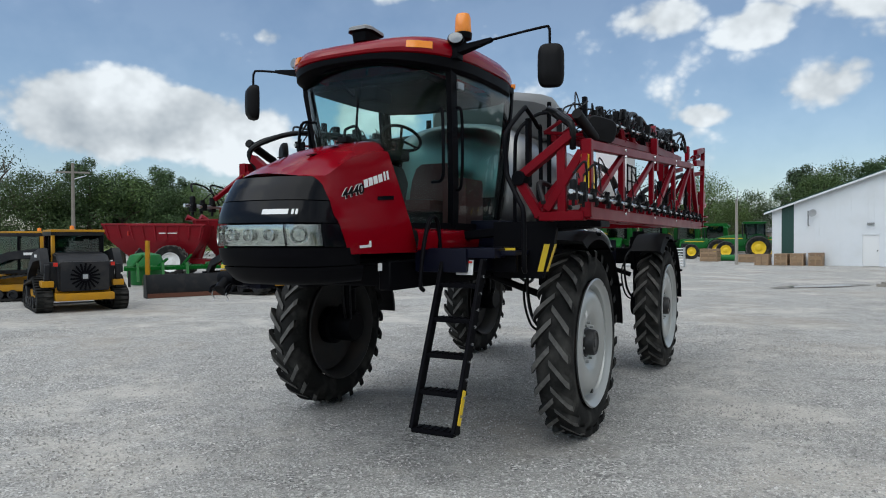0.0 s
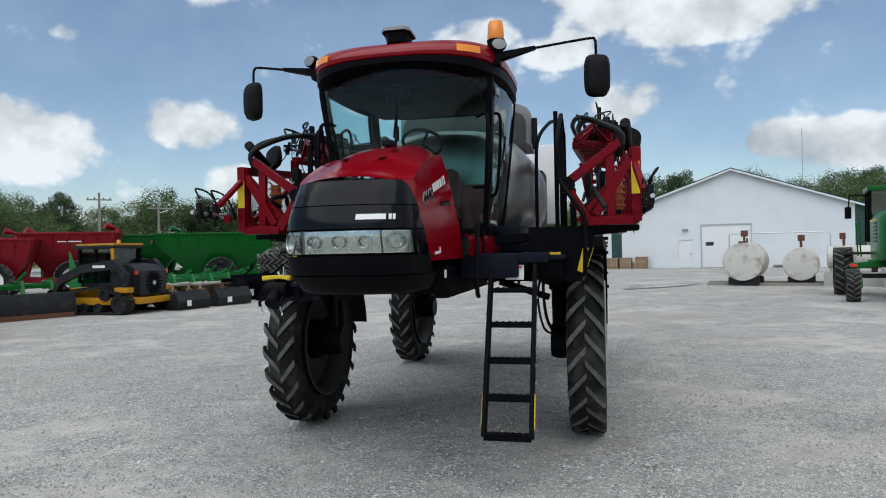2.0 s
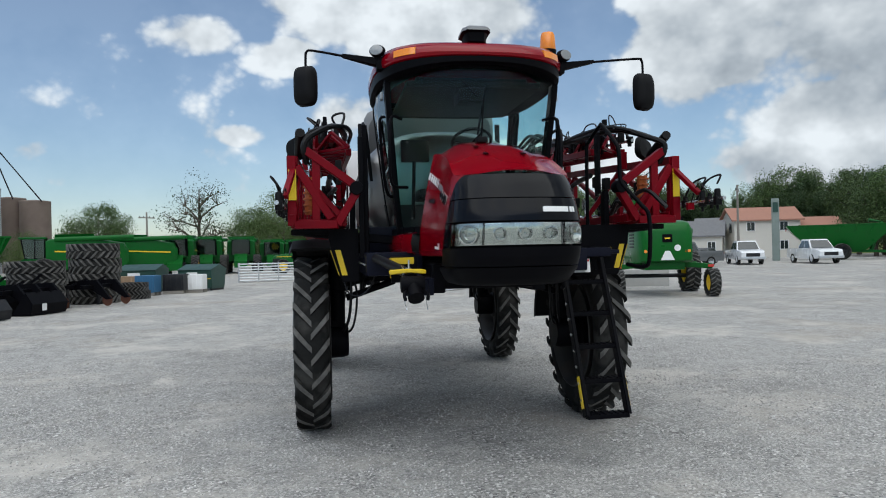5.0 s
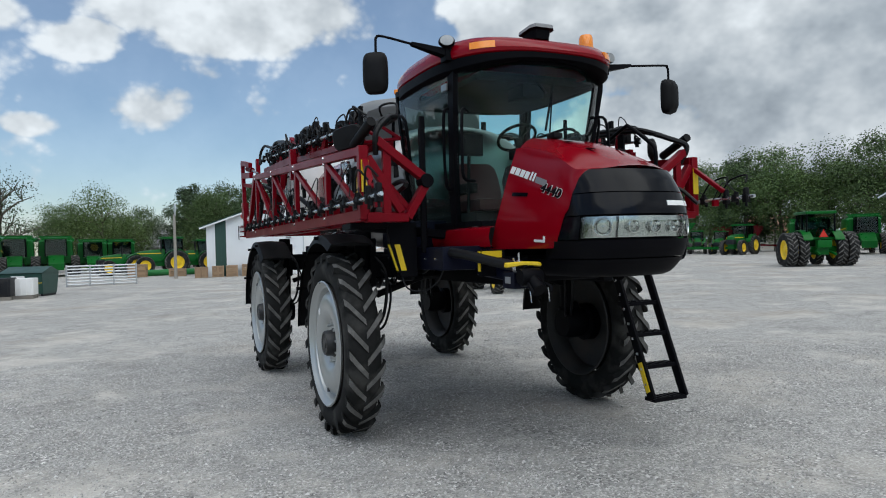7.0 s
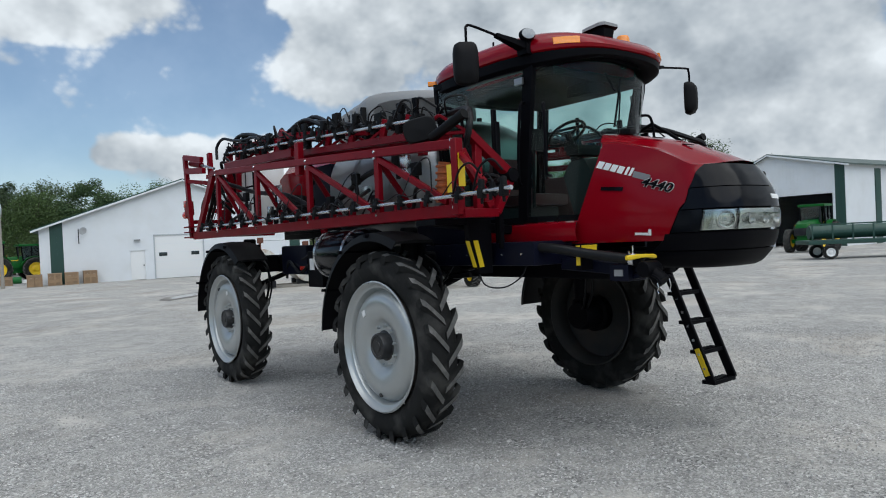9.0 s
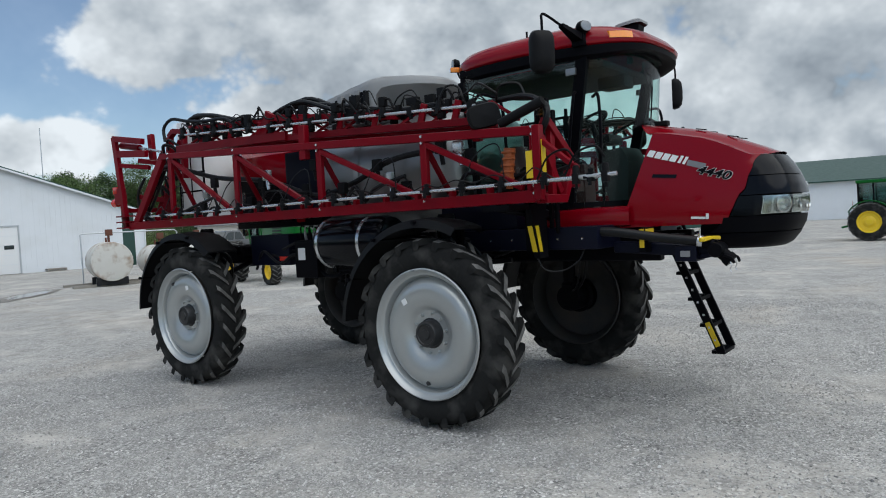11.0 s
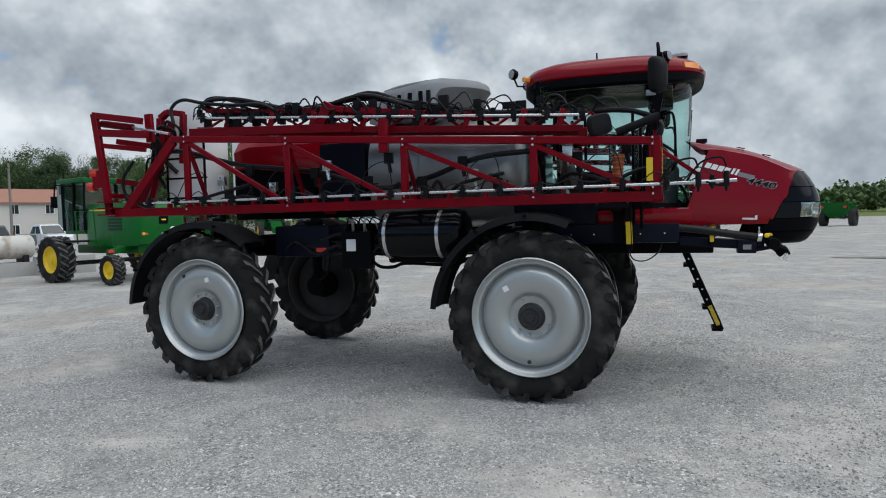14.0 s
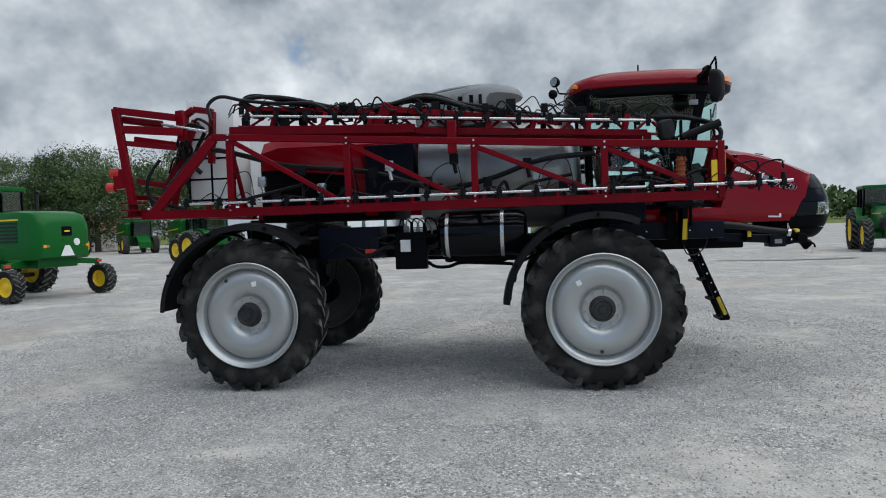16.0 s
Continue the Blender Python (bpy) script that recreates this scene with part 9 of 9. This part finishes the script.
solid("pipe_rail", bm, GALV, pose(18.4, 27.4, 0, 0, 0, -42), "thin grey pipe rail behind the fuel tanks", "pipe")
bm = B()
box(bm, 0, 2.0, 0, 1.0, 0, 0.75, 0.03)
solid("concrete_block", bm, CONCRETE, pose(20.6, 21.4, -0.02, 0, 0, -42), "pale concrete block beside the fuel tanks", "block")


# ---- windrower ----
def windrower(m):
    w = thing("windrower", m, "green self-propelled windrower with yellow wheels seen from behind", "windrower")
    bm = B()
    rows = []
    for x, z0, z1, h in ((-0.60, 1.40, 2.30, 0.70), (-0.55, 1.28, 2.48, 0.82), (-0.40, 1.22, 2.60, 0.90), (-0.10, 1.2, 2.67, 0.95), (0.3, 1.2, 2.70, 0.96), (2.2, 1.2, 2.66, 0.96), (2.4, 1.2, 2.55, 0.9)):
        rows.append([(x, h, z0), (x, h, z1 - 0.25), (x, h - 0.10, z1 - 0.05), (x, h - 0.25, z1), (x, -h + 0.25, z1), (x, -h + 0.10, z1 - 0.05), (x, -h, z1 - 0.25), (x, -h, z0)])
    quads(bm, rows, True, True)
    part("engine_hood", bm, GREEN, w)
    part("badge", box(B(), -0.62, -0.59, -0.17, 0.17, 1.92, 2.20, 0.03), BLACK, w, "black and yellow badge as a plain shape")
    part("badge_mark", box(B(), -0.63, -0.615, -0.09, 0.09, 2.03, 2.08, 0.01), RIM_YELLOW, w)
    part("slow_sign", slab(B(), [(-0.61, -0.24, 1.30), (-0.61, 0.24, 1.30), (-0.61, 0.08, 1.62), (-0.61, -0.08, 1.62)], (-0.01, 0, 0)), WHITE, w, "white slow vehicle plate")
    part("speed_sign", lathe(B(), [(0.0, -0.625), (0.11, -0.625), (0.11, -0.58)], (0, -0.34, 1.72), "x", 16), WHITE, w)
    for s in (-1, 1):
        part("tail_lamp", box(B(), -0.60, -0.48, s * 0.68 - 0.11, s * 0.68 + 0.11, 1.56, 1.66, 0.02), AMBER, w)
        bm = B()
        for i in range(6):
            box(bm, 0.25, 1.0, s * 0.95, s * 0.98, 1.75 + i * 0.11, 1.80 + i * 0.11)
        part("louvre", bm, CHARCOAL, w)
        part("stripe", box(B(), 0.2, 2.1, s * 0.965 - 0.004, s * 0.965 + 0.006, 2.40, 2.45), RIM_YELLOW, w)
        # rear caster
        bm = B()
        beam(bm, (0.3, s * 0.6, 1.15), (0.0, s * 1.62, 1.05), 0.16, 0.18, 0.02)
        tube(bm, [(0.0, s * 1.62, 1.15), (0.0, s * 1.62, 0.75)], 0.07, 10)
        slab(bm, [(0.05, s * 1.62 - 0.25, 0.85), (-0.25, s * 1.62 - 0.25, 0.45), (-0.15, s * 1.62 - 0.25, 0.40), (0.15, s * 1.62 - 0.25, 0.80)], (0, 0.06, 0))
        part("caster_fork", bm, GREEN, w)
        part("marker", box(B(), -0.12, -0.06, s * 1.60 - 0.11, s * 1.60 + 0.09, 1.02, 1.12, 0.01), RED_LENS, w, "red reflector")
        wh = plain_wheel(w, -0.18, s * 1.62, 0.49, 0.36, RIM_YELLOW, 18)
        plain_wheel(w, 2.95, s * 1.70, 0.80, 0.55, RIM_YELLOW, 20)
        part("mirror_arm", tube(B(), [(3.2, s * 0.9, 3.3), (3.3, s * 1.45, 3.35), (3.3, s * 1.5, 2.75)], 0.03, 6), BLACK, w)
        part("mirror", box(B(), 3.26, 3.34, s * 1.5 - 0.10, s * 1.5 + 0.10, 2.55, 2.95, 0.03), BLACK, w)
        part("hand_rail", tube(B(), [(2.3, s * 1.3, 1.3), (2.3, s * 1.35, 2.4), (1.2, s * 1.35, 2.4), (1.2, s * 1.3, 1.3)], 0.025, 6), GREEN, w)
    part("rear_axle", beam(B(), (0.3, -1.2, 1.12), (0.3, 1.2, 1.12), 0.25, 0.22, 0.02), GREEN, w)
    part("cross_tube", tube(B(), [(2.95, -1.6, 0.62), (2.95, 1.6, 0.62)], 0.08, 10), CHARCOAL, w)
    part("chassis", box(B(), -0.2, 3.4, -0.7, 0.7, 0.95, 1.25, 0.04), GREEN, w)
    cab_box(w, 2.45, 3.75, 0.95, 1.75, 3.42, GREEN, TINT, 0.1)
    part("exhaust", tube(B(), [(1.6, -0.8, 2.6), (1.6, -0.8, 3.3), (1.5, -0.8, 3.4)], 0.07, 8), CHARCOAL, w)
    part("platform", box(B(), 2.2, 3.2, 0.95, 1.7, 1.35, 1.42), CHARCOAL, w)


windrower(pose(16.35, 16.3, 0, 0, 0, 48.8))


# ---- cars ----
def vehicle(m, paint, label, kind):
    v = thing("pickup_truck" if kind == "pickup" else "car", m, label, "pickup" if kind == "pickup" else "car", "parked cars")
    L = 2.85 if kind == "pickup" else 2.25
    hood, belt, top = (1.05, 1.15, 1.85) if kind == "pickup" else (0.88, 0.98, 1.50)
    bm = B()
    rows = []
    for x, z0, z1, w in ((-L, 0.55, belt - 0.05, 0.86), (-L + 0.08, 0.42, belt, 0.92), (L - 1.3, 0.38, belt, 0.94), (L - 0.25, 0.40, hood, 0.90), (L, 0.50, hood - 0.15, 0.82)):
        rows.append([(x, w, z0), (x, w + 0.03, (z0 + z1) / 2), (x, w - 0.02, z1), (x, -w + 0.02, z1), (x, -w - 0.03, (z0 + z1) / 2), (x, -w, z0)])
    quads(bm, rows, True, True)
    part("body", bm, paint, v)
    x0, x1 = (-0.75, 1.45) if kind == "pickup" else (-1.75, 1.15)
    bm = B()
    rows = [[(a, s * w, z) for a, s in ((xa, 1), (xb, 1), (xb, -1), (xa, -1))] for xa, xb, w, z in ((x0, x1, 0.86, belt - 0.02), (x0 + 0.25, x1 - 0.65, 0.70, top - 0.06), (x0 + 0.35, x1 - 0.75, 0.66, top))]
    quads(bm, rows, True, True)
    cab = part("cabin", bm, paint, v)
    for s in (-1, 1):
        for a, b in ((0.06, 0.46), (0.52, 0.94)):
            bm = B()
            xa0, xb0 = x0 + (x1 - x0) * a, x0 + (x1 - x0) * b
            xa1, xb1 = x0 + 0.27 + (x1 - 0.67 - x0 - 0.27) * a, x0 + 0.27 + (x1 - 0.67 - x0 - 0.27) * b
            slab(bm, [(xa0, s * 0.862, belt + 0.04), (xb0 - 0.05, s * 0.862, belt + 0.04), (xb1, s * 0.722, top - 0.13), (xa1, s * 0.722, top - 0.13)], (0, s * 0.012, 0))
            part("side_window", bm, DARK_GLASS, cab)
        for x in (L * 0.60, -L * 0.58):
            plain_wheel(v, x, s * 0.84, 0.39 if kind == "pickup" else 0.33, 0.24, GALV, 8)
        part("headlamp", box(B(), L - 0.14, L - 0.02, s * 0.66 - 0.14, s * 0.66 + 0.14, hood - 0.30, hood - 0.14, 0.02), LENS, v)
        part("tail_lamp", box(B(), -L - 0.015, -L + 0.05, s * 0.80 - 0.06, s * 0.80 + 0.06, belt - 0.35, belt - 0.10, 0.01), RED_LENS, v)
    part("windscreen", slab(B(), [(x1 - 0.02, -0.76, belt + 0.04), (x1 - 0.02, 0.76, belt + 0.04), (x1 - 0.62, 0.64, top - 0.10), (x1 - 0.62, -0.64, top - 0.10)], (0.02, 0, 0.02)), DARK_GLASS, cab)
    part("rear_window", slab(B(), [(x0 + 0.03, -0.74, belt + 0.06), (x0 + 0.03, 0.74, belt + 0.06), (x0 + 0.23, 0.64, top - 0.10), (x0 + 0.23, -0.64, top - 0.10)], (-0.02, 0, 0.02)), DARK_GLASS, cab)
    part("grille", box(B(), L - 0.10, L + 0.012, -0.50, 0.50, 0.62, hood - 0.16, 0.02), CHARCOAL, v)
    part("bumper", box(B(), L - 0.15, L + 0.06, -0.88, 0.88, 0.42, 0.60, 0.03), GALV, v)
    return v


for _x, _y, _r, _p, _k, _l in ((54.2, 34.5, 222, CAR_WHITE, "pickup", "white pickup truck with a chrome bumper"), (57.2, 29.8, 228, CAR_WHITE, "pickup", "white pickup truck with an open door"), (45.4, 34.8, 160, CAR_GREY, "pickup", "dark grey pickup truck in the yard"), (50.0, 40.0, 190, CAR_WHITE, "car", "white parked car beside the road"), (52.0, 42.6, 190, CAR_WHITE, "car", "white parked car beside the road"), (54.5, 45.2, 190, CAR_WHITE, "car", "white parked car beside the road"), (50.5, 37.6, 170, CAR_GREY, "car", "grey parked car beside the road"), (56.2, 40.0, 190, CAR_BLACK, "car", "dark parked car beside the road")):
    vehicle(pose(_x, _y, 0, 0, 0, _r) @ Matrix.Scale(1.12 if _k == "pickup" else 1.0, 4), _p, _l, _k)

vehicle(pose(66.0, -70.0, 0, 0, 0, 120) @ Matrix.Scale(1.15, 4), CAR_WHITE, "white truck standing beyond the yard", "pickup")
sign = thing("dealer_sign", pose(65.2, 37.2, 0, 0, 0, -60), "tall grey-green sign post with a dark emblem as a plain shape", "sign")
part("post", box(B(), -0.36, 0.36, -0.2, 0.2, 0, 6.4, 0.03), SIGN_GREY, sign)
part("emblem", box(B(), -0.24, 0.24, -0.24, -0.2, 5.0, 6.0, 0.05), DARK_GREEN, sign)
grain_cart(pose(69.5, 33.0, 0, 0, 0, -62), GREEN, "long green grain cart near the road", 9.5, 1.6, 0.9, 3.5)


# ---- power poles ----
def power_pole(x, y, h, lamp=False):
    p = thing("utility_pole", pose(x, y, 0, 0, 0, 20), "grey timber utility pole with a cross arm", "utility pole", "utility poles")
    part("pole", tube(B(), [(0, 0, 0), (0, 0, h)], [0.16, 0.10], 8), GREY_WOOD, p)
    part("cross_arm", box(B(), -1.1, 1.1, -0.06, 0.06, h - 0.75, h - 0.62), GREY_WOOD, p)
    for a in (-0.95, -0.4, 0.4, 0.95):
        part("insulator", lathe(B(), [(0.05, h - 0.62), (0.05, h - 0.5), (0.0, h - 0.45)], (a, 0, 0), "z", 8), CHARCOAL, p)
    if lamp:
        part("lamp_arm", tube(B(), [(0, 0, h - 1.2), (0.9, 0, h - 0.9)], 0.04, 6), GALV, p)


for _x, _y, _h, _q in ((-2.2, 92, 8.2, False), (-17.5, 72, 7.8, True), (-12.8, 76, 7.2, True), (17.6, 92, 7.4, False), (70.0, 44.0, 8.6, True), (88.0, 24.0, 8.5, True), (84.0, 33.0, 6.8, False), (-27.0, 50, 7.5, True)):
    power_pole(_x, _y, _h, _q)


# ---- east and south: tractors and implements ----
tractor(pose(39.4, 10.9, 0, 0, 0, 32), "green tractor with dual rear wheels and a glazed cab", 1.10, duals=True, group="parked green tractors")
combine(pose(68.5, 12.2, 0, 0, 0, 195), "green combine harvester parked among the trees")
combine(pose(70.5, 17.5, 0, 0, 0, 195) @ Matrix.Scale(0.95, 4), "green combine harvester parked among the trees")
tractor(pose(72, 23.5, 0, 0, 0, 170), "green tractor parked at the edge of the yard", 1.1)
tractor(pose(76, 27.0, 0, 0, 0, 185), "green tractor parked at the edge of the yard", 0.9)
tractor(pose(79, 30.8, 0, 0, 0, 200), "green tractor parked at the edge of the yard", 0.95)
grain_cart(pose(86, 28.0, 0, 0, 0, -70), CART_RED, "far red grain cart under the trees", 6.0, 1.6, 1.0, 3.2)
tractor(pose(45.0, 1.6, 0, 0, 0, 160), "green tractor in front of the machine shed", 1.05)
flat = thing("header_wagon", pose(33.5, 0.2, 0, 0, 0, -75), "dark green header wagon with a low rail", "wagon")
part("deck", box(B(), -3.0, 3.0, -1.0, 1.0, 0.75, 0.95, 0.03), DARK_GREEN, flat)
for _x in (-2.0, 2.0):
    for _s in (-1, 1):
        plain_wheel(flat, _x, _s * 0.95, 0.36, 0.24, WHITE, 8)
for _x in span(-2.8, 2.8, 6):
    part("post", beam(B(), (_x, -0.95, 0.95), (_x, -0.95, 1.75), 0.06, 0.06), DARK_GREEN, flat)
part("rail", beam(B(), (-2.9, -0.95, 1.75), (2.9, -0.95, 1.75), 0.07, 0.07), DARK_GREEN, flat)
part("rail", beam(B(), (-2.9, -0.95, 1.35), (2.9, -0.95, 1.35), 0.06, 0.06), DARK_GREEN, flat)
part("header", lathe(B(), [(0.0, -2.6), (0.35, -2.6), (0.35, 2.6), (0.0, 2.6)], (0, 0.2, 1.35), "x", 14), DARK_GREEN, flat)
tractor(pose(26.6, -6.6, 0, 0, 0, 243), "large green articulated tractor with yellow wheels", 0.92)
tractor(pose(34.5, -11.6, 0, 0, 0, 243), "large green articulated tractor with yellow wheels", 1.0)
tractor(pose(16.3, -19.2, 0, 0, 0, 138), "green row-crop tractor with a folded front arm", 1.05)
grain_cart(pose(50.4, -36.6, 0, 0, 0, -52), GREEN, "green grain cart at the edge of the field", 3.0, 1.2, 0.8, 2.2)
rig = thing("tillage_tool", pose(48.0, -24.0, 0, 0, 0, -40), "folded green and red tillage tool at the yard's edge", "implement")
for _x in (-1.2, 0.0, 1.2):
    part("frame_bar", beam(B(), (_x, -2.2, 0.7), (_x, 2.2, 0.7), 0.14, 0.14), GREEN, rig)
    part("wing", beam(B(), (_x, 0.4, 0.7), (_x - 0.5, 1.4, 1.9), 0.10, 0.10), RED, rig)
    part("wing", beam(B(), (_x - 0.5, 1.4, 1.9), (_x - 0.9, 2.2, 1.0), 0.10, 0.10), RED, rig)
for _s in (-1, 1):
    plain_wheel(rig, 0.0, _s * 1.6, 0.42, 0.28, RIM_YELLOW, 10)
